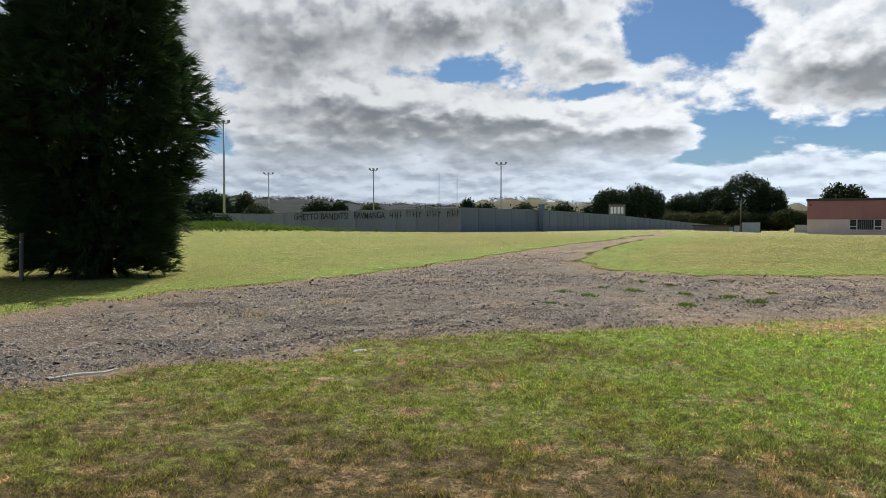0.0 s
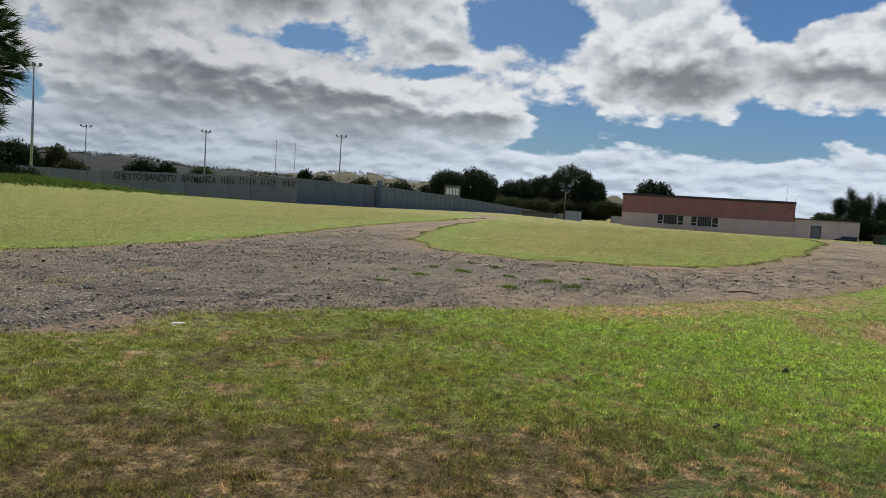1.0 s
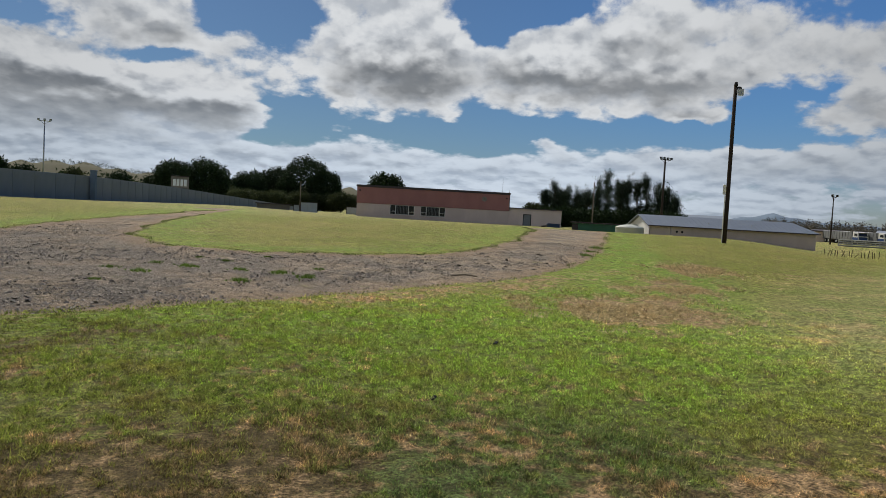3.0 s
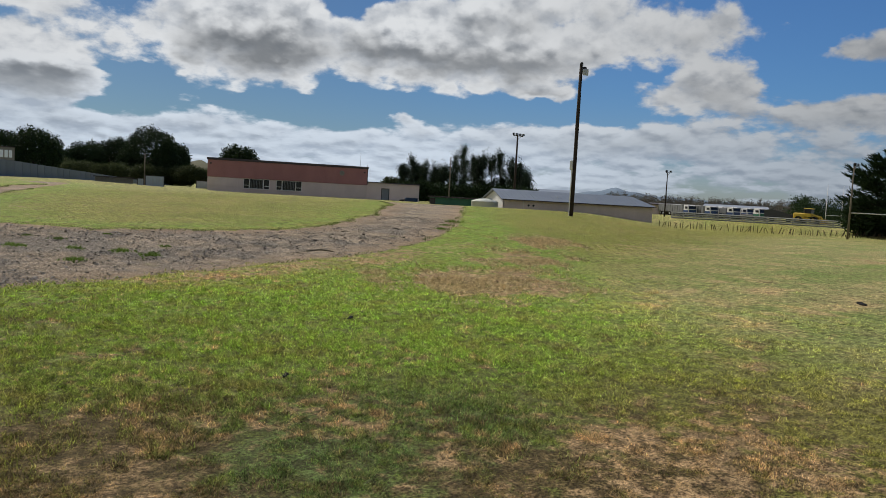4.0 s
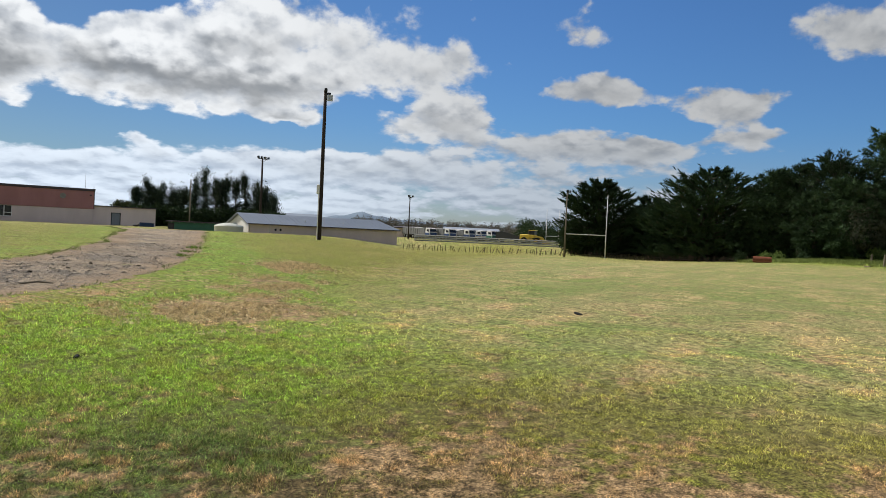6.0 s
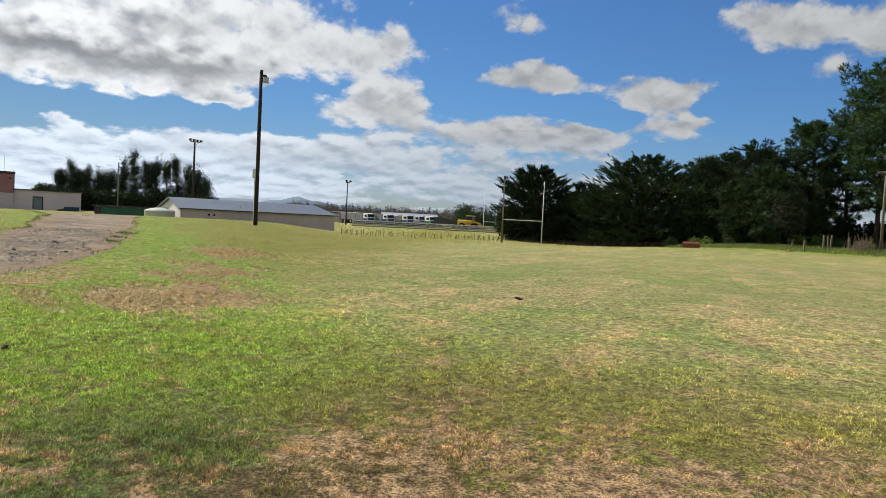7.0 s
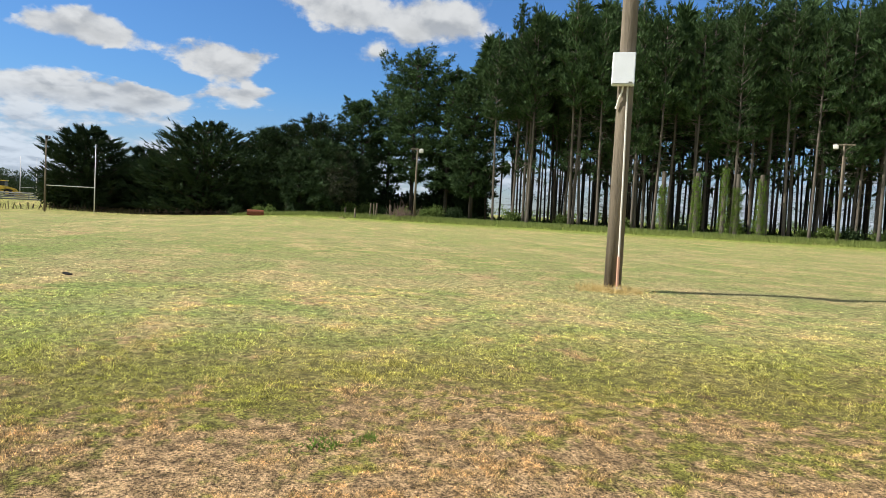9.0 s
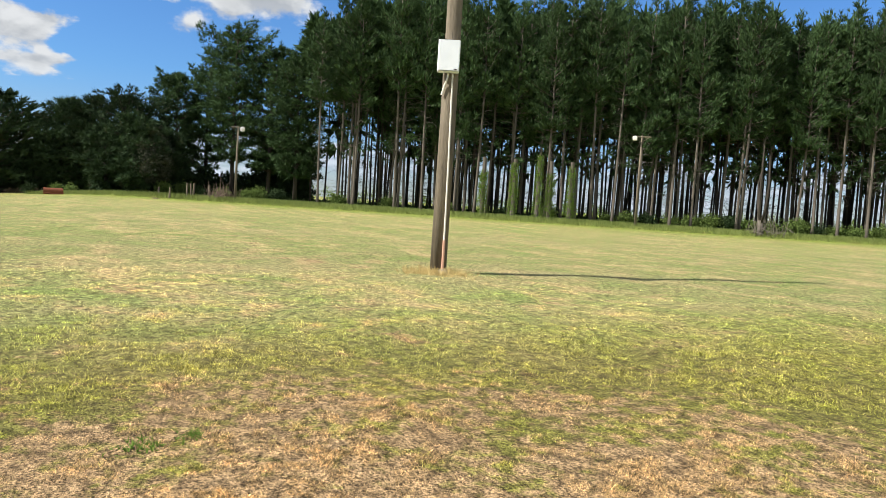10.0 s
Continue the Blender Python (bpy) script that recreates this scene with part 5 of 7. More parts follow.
def macrocarpa(seed, high, wide, low, n, flat_top=0.8):
    """A spreading cypress: rising limbs that fan out into spiky upswept plumes, flat-topped."""
    rng = np.random.default_rng(seed)
    trunk = Geo().tube([(0, 0, -0.4), (0.15, 0, high * 0.3), (-0.1, 0.1, high * 0.6), (0, 0, high * 0.85)], [0.55, 0.42, 0.26, 0.06], 9)
    limbs, cen, way_, size = Geo(), [], [], []
    for i in range(n):
        g = (i + rng.uniform()) / n
        a = rng.uniform(0, 2 * np.pi)
        zt = low + (high - low) * g
        reach = wide * np.interp(g, [0, 0.2, 0.45, 0.7, 0.88, 1.0], [0.95, 0.9, 1.0, 0.88, 0.62 * flat_top + 0.1, 0.2]) * rng.uniform(0.62, 1.08)
        out_ = np.array([math.cos(a), math.sin(a), 0])
        side = np.array([-out_[1], out_[0], 0])
        lift = reach * (0.05 + 0.42 * g) + rng.normal() * 0.15
        p0, tip = np.array([0, 0, max(zt - lift, 0.2)]), out_ * reach + (0, 0, max(zt, 0.3))
        knee = p0 + (tip - p0) * 0.55 + (0, 0, -0.08 * reach)
        limbs.tube([p0, knee, tip], [0.05 + 0.012 * reach, 0.045, 0.012], 4, False)
        for q in range(6):                                # branchlets fan out along the limb
            f = rng.uniform(0.35, 1.0)
            c0 = p0 + (knee - p0) * f / 0.55 if f < 0.55 else knee + (tip - knee) * (f - 0.55) / 0.45
            sd = rng.normal() * 0.75
            d = out_ + side * sd + (0, 0, rng.uniform(0.05, 0.45) + 0.35 * g)
            ln = reach * rng.uniform(0.16, 0.32)
            for j in range(5):
                h = (j + rng.uniform(0.4, 1.0)) / 5
                cen.append(c0 + d * ln * h + rng.normal(size=3) * 0.10)
                way_.append(d + rng.normal(size=3) * 0.22 + (0, 0, 0.1))
                size.append(rng.uniform(0.9, 1.45) * (1.15 - 0.35 * h))
        for j in range(4):                                # the spiky leader of the limb
            cen.append(tip + (tip - knee) * (0.13 * j - 0.10) + rng.normal(size=3) * 0.05)
            way_.append((tip - knee) / max(np.linalg.norm(tip - knee), 0.3) + (0, 0, 0.22) + rng.normal(size=3) * 0.1)
            size.append(1.55 - 0.2 * j)
    m = int(7 * wide * (high - low))
    g, a, r = rng.uniform(0, 0.86, m), rng.uniform(0, 2 * np.pi, m), np.sqrt(rng.uniform(0, 1, m)) * 0.62 * wide
    r = r * (1 - 0.5 * np.clip(g - 0.5, 0, 1))
    cen, way_ = np.concatenate([np.array(cen), np.stack([r * np.cos(a), r * np.sin(a), low + (high - low) * g], 1)]), np.concatenate([np.array(way_), rng.normal(size=(m, 3))])
    size = np.concatenate([np.array(size), rng.uniform(1.6, 2.6, m)])
    return trunk, limbs, triangles("crown", M_CYPRESS, clumps(T_PLUME, cen, way_, size, rng))


plant(76.3, 114, macrocarpa(1, 11.0, 6.4, 0.4, 150, 0.7), "macrocarpa_tree", MAC, group="macrocarpas")
plant(80.0, 118, macrocarpa(2, 8.4, 5.2, 0.4, 110), "macrocarpa_tree", "lower dark macrocarpa filling the gap in the row", group="macrocarpas")
plant(84.3, 107, macrocarpa(3, 12.4, 7.6, 0.4, 210, 1.0), "macrocarpa_tree", MAC, group="macrocarpas")
plant(81.6, 110, macrocarpa(13, 8.3, 5.2, 0.3, 110), "macrocarpa_tree", "low dark macrocarpa with drooping skirts", group="macrocarpas")
plant(88.7, 103, conifer(4, 12.4, 4.2, 0.3, 130, M_CYPRESS, T_PINE, rise=0.2), "macrocarpa_tree", "dense dark conifer in the shelter belt", group="macrocarpas")
plant(90.2, 101, conifer(14, 12.6, 4.2, 0.3, 130, M_CYPRESS, T_CYP, rise=0.2), "macrocarpa_tree", "dense dark conifer in the shelter belt", group="macrocarpas")
plant(92.6, 96, conifer(5, 12.2, 4.2, 1.0, 150, M_CYPRESS, T_CYP, ragged=0.5, rise=0.3, top=0.75), "macrocarpa_tree", "tall ragged macrocarpa with bare branch ends", group="macrocarpas")
plant(95.9, 98, conifer(6, 15.8, 3.2, 2.5, 150, M_NEEDLE, T_PINE * 0.8, ragged=0.5, rise=0.3, top=0.78, core=1.2, twigs=1.35), "old_pine", "old pine with a rounded open crown", group="old pines")
plant(98.0, 101, conifer(16, 17.6, 3.4, 3.0, 120, M_NEEDLE, T_PINE * 0.8, ragged=0.5, rise=0.3, top=0.78, core=1.2, twigs=1.35), "old_pine", "old pine with a rounded open crown", group="old pines")
plant(99.9, 95, conifer(7, 21.6, 4.4, 4.5, 190, M_NEEDLE, T_PINE * 0.8, ragged=0.6, rise=0.28, top=0.8, core=1.0, twigs=1.35), "old_pine", "tall old pine with an open layered crown", group="old pines")
plant(102.6, 93, conifer(8, 19.4, 4.0, 3.5, 160, M_NEEDLE, T_PINE * 0.8, ragged=0.5, rise=0.3, top=0.75, core=1.4, twigs=1.35), "old_pine", "tall old pine at the end of the plantation", group="old pines")
plant(104.6, 90, conifer(9, 18.4, 4.0, 3.0, 150, M_NEEDLE, T_PINE * 0.8, ragged=0.45, rise=0.2, top=0.7), "old_pine", "tall old pine at the end of the plantation", group="old pines")


def bushy(seed, rx, ry, rz, z0, n, mat, leaf, stems=3, base=0.0):
    """A broad-leaved crown of many clumps on several limbs, with gaps in its outline."""
    rng = np.random.default_rng(seed)
    lumps = rng.normal(size=(9, 3))
    lumps /= np.linalg.norm(lumps, axis=1, keepdims=True)
    u = rng.normal(size=(n, 3))
    u /= np.linalg.norm(u, axis=1, keepdims=True)
    swell = 0.78 + 0.30 * np.max(np.clip(u @ lumps.T, 0, 1) ** 5, axis=1)
    r = swell * rng.uniform(0.35, 1.0, n) ** 0.35
    c = u * r[:, None] * (rx, ry, rz)
    c[:, 2] = np.maximum(c[:, 2], -rz * 0.86) + z0
    crown = triangles("crown", mat, clumps(leaf, c, u + rng.normal(size=(n, 3)) * 0.4, rng.uniform(0.75, 1.3, n), rng))
    trunk = Geo().tube([(0, 0, base - 0.3), (0.1, 0.05, z0 * 0.5 + base * 0.5), (0, 0, z0)], [0.045 * rz + 0.1, 0.04 * rz + 0.06, 0.05], 8)
    limbs = Geo()
    for i in range(stems):
        a = 2 * math.pi * (i + rng.uniform(0, 0.6)) / stems
        limbs.tube([(0, 0, base + (z0 - base) * 0.35), (math.cos(a) * rx * 0.35, math.sin(a) * ry * 0.35, z0 * 0.9), (math.cos(a) * rx * 0.7, math.sin(a) * ry * 0.7, z0 + rz * 0.35)], [0.03 * rz + 0.04, 0.02 * rz + 0.03, 0.02], 5, False)
    return trunk, limbs, crown


T_LEAF = leaf_ball(9, 0.55, rt)
T_SMALL = leaf_ball(9, 0.42, rt) * 0.5
ROUND = "dark round-headed broadleaf tree behind the wall"
for az_, di_, el_, half, sd_ in ((13.0, 175, 2.85, 1.5, 21), (15.3, 178, 2.95, 1.7, 22), (11.8, 178, 1.5, 0.9, 23), (18.4, 232, 2.35, 1.3, 24), (20.2, 238, 2.75, 1.4, 25), (22.4, 230, 3.65, 2.1, 26), (24.1, 236, 2.9, 1.3, 27), (28.8, 175, 2.8, 1.5, 28), (17.2, 230, 1.7, 0.9, 29)):
    topz = 1.6 + di_ * math.tan(radians(el_))
    rx_ = di_ * math.tan(radians(half))
    rz_ = min(topz * 0.5, rx_ * 1.15)
    plant(az_, di_, bushy(sd_, rx_, rx_, rz_, topz - rz_, int(700 * rx_ / 3.0), M_LEAF, T_LEAF * 1.0, 4), "broadleaf_tree", ROUND, zb=0, group="trees behind the wall")
plant(94.2, 91, bushy(95, 3.3, 2.6, 3.6, 4.0, 900, M_GREYLEAF, T_LEAF * 0.45, 4), "broadleaf_tree", "grey-green flowering broadleaf tree before the dark conifers")
HEDGE = "green scrub bush growing behind the container yard"
for i in range(13):
    az_, di_ = 16.5 + i * 0.82 + rt.uniform(-0.3, 0.3), rt.uniform(206, 222)
    r_ = rt.uniform(2.4, 3.6)
    plant(az_, di_, bushy(60 + i, r_ * 1.2, r_, r_ * 0.75, r_ * 0.7 + rt.uniform(0.4, 1.6), int(190 * r_), M_SCRUB, T_LEAF * 0.7, 3), "scrub_bush", HEDGE, zb=0, group="scrub", category="bush")
# trees and hedge beyond the left part of the wall
for az_, di_, el_, half, sd_ in ((-19.8, 150, 2.2, 1.6, 31), (-17.6, 155, 2.4, 1.5, 32), (-15.3, 158, 2.3, 0.6, 33), (-21.8, 150, 2.6, 1.8, 34), (-24, 140, 3.2, 2.2, 35), (-14.2, 150, 1.4, 1.2, 36), (-9.8, 160, 1.7, 1.1, 37), (-8.2, 160, 1.6, 0.5, 38), (-5.6, 165, 1.5, 0.9, 39), (1.9, 170, 1.9, 0.5, 40), (3.4, 170, 1.55, 0.7, 41), (6.4, 172, 1.6, 0.6, 42), (9.4, 175, 1.5, 0.9, 43), (43.0, 165, 1.0, 0.9, 44), (40.4, 160, 1.0, 0.7, 45)):
    topz = 1.6 + di_ * math.tan(radians(el_))
    rx_ = di_ * math.tan(radians(half))
    rz_ = max(rx_ * 0.9, topz * 0.36)
    plant(az_, di_, bushy(sd_, rx_, rx_, rz_, topz - rz_, int(170 + 330 * rx_ / 3.0), M_LEAF if sd_ % 3 else M_SCRUB, T_LEAF, 3), "broadleaf_tree", "broadleaf tree showing over the concrete wall", zb=0, group="trees behind the wall")
for i in range(5):
    plant(-20.8 + i * 0.95, 97, bushy(80 + i, 1.5, 1.3, 1.0, 0.95, 260, M_LEAF, T_SMALL * 1.3, 3), "hedge_bush", "dense dark green hedge bush against the wall", group="hedge", category="bush")


def gum(seed, high, wide):
    """A slim eucalypt: forked stems, loose upright clusters."""
    rng = np.random.default_rng(seed)
    limbs, cen, way_, size = Geo(), [], [], []
    trunk = Geo().tube([(0, 0, -0.3), (0.1, 0, high * 0.4), (0, 0.1, high * 0.9)], [0.26, 0.18, 0.03], 7)
    for i in range(36):
        g = rng.uniform(0.0, 1.0)
        a, ln = rng.uniform(0, 2 * np.pi), wide * rng.uniform(0.25, 1.0) * (0.8 + 0.4 * math.sin(g * 3.0) - 0.35 * g)
        p0 = np.array([0, 0, high * (0.12 + 0.70 * g)])
        tip = p0 + (math.cos(a) * ln, math.sin(a) * ln, high * rng.uniform(0.08, 0.17))
        limbs.tube([p0, (p0 + tip) / 2 + (0, 0, 0.2), tip], [0.06, 0.04, 0.012], 4, False)
        for q in range(22):
            f = rng.uniform(0.45, 1.15)
            cen.append(p0 + (tip - p0) * f + rng.normal(size=3) * (0.30, 0.30, 0.46))
            way_.append(np.array([0, 0, -0.6]) + rng.normal(size=3) * 0.7)
            size.append(rng.uniform(0.6, 1.1))
    return trunk, limbs, triangles("crown", M_GUM, clumps(T_LEAF * 0.46, np.array(cen), np.array(way_), np.array(size), rng))


for i, (az_, el_) in enumerate(((41.3, 2.4), (42.0, 3.2), (42.9, 2.6), (43.7, 2.5), (44.5, 2.6), (45.3, 3.4), (46.0, 4.1), (46.8, 3.3), (47.5, 3.6), (48.2, 3.9), (48.9, 4.05), (49.7, 3.5), (50.5, 3.0), (51.0, 2.3), (42.5, 2.4), (44.1, 2.3), (47.1, 3.1), (50.0, 2.8))):
    di_ = 150 + (i * 37 % 13)
    plant(az_, di_, gum(100 + i, 1.6 + di_ * math.tan(radians(el_)), 1.4), "gum_tree", "slim dark eucalypt in a shelter row", zb=0, bark=M_BARK, group="gum trees")
for i in range(9):
    plant(41.6 + i * 1.18, 146, bushy(130 + i, 2.6, 2.0, 1.8, 1.7, 330, M_LEAF, T_LEAF, 3), "shrub", "dark shrub below the gum trees", zb=0, group="shrubs below the gums", category="bush")


# ---- the dark conifer beside the track ----
def near_tree():
    rng = np.random.default_rng(3)
    high = 15.5
    trunk = Geo().tube([(0, 0, -0.3), (0.08, 0, 3.5), (-0.05, 0.05, 9), (0, 0, 15)], [0.42, 0.34, 0.2, 0.03], 12)
    limbs, cen, way_, size = Geo(), [], [], []
    for i in range(430):
        g = (i + rng.uniform()) / 430
        z0 = 0.5 + (high - 0.7) * g
        reach = np.interp(z0, [0.3, 1.2, 2.6, 3.1, 3.5, 5.0, 6.0, 6.9, 8.7, 12, 15.5], [2.2, 2.5, 2.4, 2.9, 3.8, 4.0, 3.2, 2.75, 2.35, 1.4, 0.2])
        ln = reach * rng.uniform(0.72, 1.06)
        a = rng.uniform(0, 2 * np.pi)
        out_ = np.array([math.cos(a), math.sin(a), 0])
        side = np.array([-out_[1], out_[0], 0])
        up = rng.normal() * 0.10 + 0.08 - (0.16 if z0 < 2.5 else 0)
        p0 = np.array([0, 0, z0])
        knee = p0 + out_ * ln * 0.6 + (0, 0, up * ln * 0.6 + 0.1)
        tip = p0 + out_ * ln + (0, 0, up * ln)
        tip[2] = max(tip[2], 0.15)
        limbs.tube([p0, knee, tip], [0.035, 0.022, 0.006], 4, False)
        for q in range(int(7 + ln * 7)):
            f = rng.uniform(0.25, 1.03) ** 0.6
            c = (p0 + (knee - p0) * f / 0.6) if f < 0.6 else (knee + (tip - knee) * (f - 0.6) / 0.4)
            sd = rng.normal()
            c = c + side * sd * 0.17 * ln * (1.15 - 0.8 * f) + (0, 0, rng.normal() * 0.13)
            c[2] = max(c[2], 0.08)
            cen.append(c)
            way_.append(out_ + side * sd * 0.45 + (0, 0, rng.normal() * 0.25 + 0.18))
            size.append(rng.uniform(0.34, 0.62))
    # dense dark inner growth
    n = 5200
    z = rng.uniform(0.25, 14.5, n)
    r = np.interp(z, [0.3, 1.2, 2.4, 3.6, 5.0, 6.2, 8.5, 12, 15.5], [1.9, 2.3, 2.4, 2.9, 3.4, 2.8, 1.9, 1.1, 0.2]) * np.sqrt(rng.uniform(0.03, 0.92, n))
    a = rng.uniform(0, 2 * np.pi, n)
    cen += list(np.stack([r * np.cos(a), r * np.sin(a), z], 1))
    way_ += list(np.stack([np.cos(a), np.sin(a), rng.normal(size=n) * 0.4], 1))
    size += list(rng.uniform(0.55, 0.9, n))
    spray = needle_tuft(13, 0.55, 0.055, rng, 0.45)
    crown = triangles("crown", M_NEAR, clumps(spray, np.array(cen), np.array(way_), np.array(size), rng))
    return trunk, limbs, crown


near_ = plant(-25.6, 25.2, near_tree(), "conifer_tree", "large dark feathery conifer sweeping to the ground beside the track")
x_, y_ = polar(-37.0, 28.0)
tagged(copy_thing(near_, pose(x_, y_, ground_z(x_, y_), 0, 0, 70)), "large dark conifer standing behind its neighbour beside the track")

x_, y_ = polar(-30.4, 23.5)
po = thing("fence_post", "thin grey fence post beside the dark conifer", "post", pose(x_, y_, ground_z(x_, y_), 0, 1.5, 0))
part("post", Geo().tube([(0, 0, -0.2), (0, 0, 1.35)], [0.06, 0.05], 8), M_POLE, po)
part("wire_staple", Geo().box(0.0, -0.06, 1.1, 0.05, 0.03, 0.05), M_STEEL, po)

# ---- truck yard ----
def truck(azim, dist, turn, colour, body, label):
    x, y = polar(azim, dist)
    t = thing("truck", label, "truck", pose(x, y, ground_z(x, y), 0, 0, turn), "trucks in the yard")
    cab = part("cab", Geo().add([(0, -1.15, 0.75), (1.8, -1.15, 0.75), (1.8, -1.15, 1.65), (1.5, -1.05, 2.5), (0, -1.05, 2.65), (0, 1.15, 0.75), (1.8, 1.15, 0.75), (1.8, 1.15, 1.65), (1.5, 1.05, 2.5), (0, 1.05, 2.65)],
                                [(0, 1, 2, 3, 4), (9, 8, 7, 6, 5), (0, 5, 6, 1), (1, 6, 7, 2), (2, 7, 8, 3), (3, 8, 9, 4), (4, 9, 5, 0)]), M_TRIM, t)
    part("windscreen", Geo().add([(1.8, -0.98, 1.72), (1.8, 0.98, 1.72), (1.58, 0.92, 2.34), (1.58, -0.92, 2.34)], [(0, 1, 2, 3)]), M_GLASS, cab)
    for s in (-1, 1):
        part("side_window", Geo().box(1.0, s * 1.13, 2.0, 0.8, 0.06, 0.5, 0.01), M_GLASS, cab)
        part("stripe", Geo().box(0.9, s * 1.155, 1.15, 1.78, 0.03, 0.62, 0.01), colour, cab)
        part("mirror", Geo().box(1.62, s * 1.32, 1.9, 0.1, 0.2, 0.42, 0.03), M_FASCIA, cab)
        part("headlight", Geo().box(1.82, s * 0.85, 0.95, 0.05, 0.36, 0.2, 0.02), M_LAMPGLASS, cab)
    part("grille", Geo().box(1.82, 0, 1.2, 0.05, 1.9, 0.7, 0.02), colour, cab)
    part("bumper", Geo().box(1.85, 0, 0.6, 0.2, 2.3, 0.36, 0.05), M_FASCIA, cab)
    part("sun_visor", Geo().box(1.66, 0, 2.44, 0.3, 1.9, 0.1, 0.02), M_FASCIA, cab)
    if body == "box":
        part("box_body", Geo().box(-3.2, 0, 1.75, 6.2, 2.35, 1.7, 0.04), M_BOX, t)
        for rx_ in range(7):
            for s in (-1, 1):
                part("side_rib", Geo().box(-0.4 - rx_ * 0.93, s * 1.19, 1.75, 0.07, 0.04, 1.6), M_FASCIA, t)
    elif body == "tipper":
        part("tipper_body", Geo().add([(-0.3, -1.15, 1.1), (-6.5, -1.15, 1.1), (-6.5, -1.15, 1.9), (-0.3, -1.15, 2.4), (-0.3, 1.15, 1.1), (-6.5, 1.15, 1.1), (-6.5, 1.15, 1.9), (-0.3, 1.15, 2.4)],
                                      [(0, 1, 2, 3), (7, 6, 5, 4), (0, 4, 5, 1), (1, 5, 6, 2), (2, 6, 7, 3), (3, 7, 4, 0)]), M_BOX, t)
    else:
        part("flat_deck", Geo().box(-3.3, 0, 1.1, 6.4, 2.3, 0.25, 0.03), M_FENCE, t)
    part("chassis", Geo().box(-2.2, 0, 0.72, 8.2, 0.9, 0.26, 0.02), M_FASCIA, t)
    for wx_ in (1.0, -3.9, -5.2):
        for s in (-1, 1):
            wh = part("wheel", Geo().tube([(wx_, s * 0.9, 0.48), (wx_, s * 1.15, 0.48)], [0.48, 0.48], 16), M_TYRE, t)
            part("rim", Geo().tube([(wx_, s * 1.14, 0.48), (wx_, s * 1.17, 0.48)], [0.26, 0.24], 12), M_STEEL, wh)


TRUCKS = ((62.3, 178, -122, "box"), (63.1, 174, -118, "box"), (63.9, 180, -120, "tipper"), (64.6, 172, -116, "box"), (65.4, 176, -114, "flat"), (66.1, 171, -112, "tipper"), (67.0, 178, -108, "tipper"), (67.9, 170, -115, "flat"))
TRUCK_LABELS = {"box": "white and navy box truck parked in the yard", "tipper": "white and navy tipper truck parked in the yard", "flat": "white flat-deck truck parked in the yard"}
for az_, di_, tn_, bd_ in TRUCKS:
    truck(az_, di_, tn_, M_GREEN if az_ > 67.5 else M_TRUCKBLUE, bd_, TRUCK_LABELS[bd_])


def yard_shed(azim, dist, wide, deep, eave, rise, zb, turn, wallm, roofm, label):
    x, y = polar(azim, dist)
    s = thing("yard_shed", label, "shed", pose(x, y, zb, 0, 0, turn), "yard sheds")
    part("wall", Geo().box(0, 0, eave / 2, wide, deep, eave, 0.02), wallm, s)
    # dark sheet on the solid wall stands in for shade within
    part("opening", Geo().box(wide * 0.15, -deep / 2 - 0.02, eave * 0.42, wide * 0.5, 0.05, eave * 0.8), M_GLASS, s)
    part("roof", Geo().add([(-wide / 2 - 0.4, -deep / 2 - 0.5, eave), (wide / 2 + 0.4, -deep / 2 - 0.5, eave), (wide / 2 + 0.4, deep / 2, eave + rise), (-wide / 2 - 0.4, deep / 2, eave + rise),
                            (-wide / 2 - 0.4, -deep / 2 - 0.5, eave + 0.2), (wide / 2 + 0.4, -deep / 2 - 0.5, eave + 0.2), (wide / 2 + 0.4, deep / 2, eave + rise + 0.2), (-wide / 2 - 0.4, deep / 2, eave + rise + 0.2)],
                           [(0, 3, 2, 1), (4, 5, 6, 7), (0, 1, 5, 4), (1, 2, 6, 5), (2, 3, 7, 6), (3, 0, 4, 7)]), roofm, s)


yard_shed(61.3, 186, 6, 5, 2.3, 0.3, 0, -61, M_CREAM, M_FASCIA, "pale yard office with a dark flat roof")
yard_shed(66.4, 205, 15, 8, 2.5, 0.7, 0, -66, M_FASCIA, M_STEEL, "open dark yard shed with a pale sloping roof")
yard_shed(52.8, 260, 14, 10, 4.2, 1.6, 0, -52, M_STEEL, M_ROOF, "distant grey metal warehouse roof")


def load_pile(azim, dist, label):
    x, y = polar(azim, dist)
    s = thing("trailer_load", label, "trailer", pose(x, y, 0, 0, 0, -azim))
    part("trailer_body", Geo().add([(-3, -1.2, 0.8), (3, -1.2, 0.8), (2.8, -1.2, 1.5), (-1.6, -1.2, 2.6), (-3, -1.2, 2.4), (-3, 1.2, 0.8), (3, 1.2, 0.8), (2.8, 1.2, 1.5), (-1.6, 1.2, 2.6), (-3, 1.2, 2.4)],
                             [(0, 1, 2, 3, 4), (9, 8, 7, 6, 5), (0, 5, 6, 1), (1, 6, 7, 2), (2, 7, 8, 3), (3, 8, 9, 4), (4, 9, 5, 0)]), M_DARKLOAD, s)
    for wx_ in (-1.5, 1.6):
        part("wheel", Geo().tube([(wx_, -1.2, 0.5), (wx_, -0.9, 0.5)], [0.5, 0.5], 14), M_TYRE, s)


load_pile(69.4, 165, "dark covered trailer parked by the yard fence")


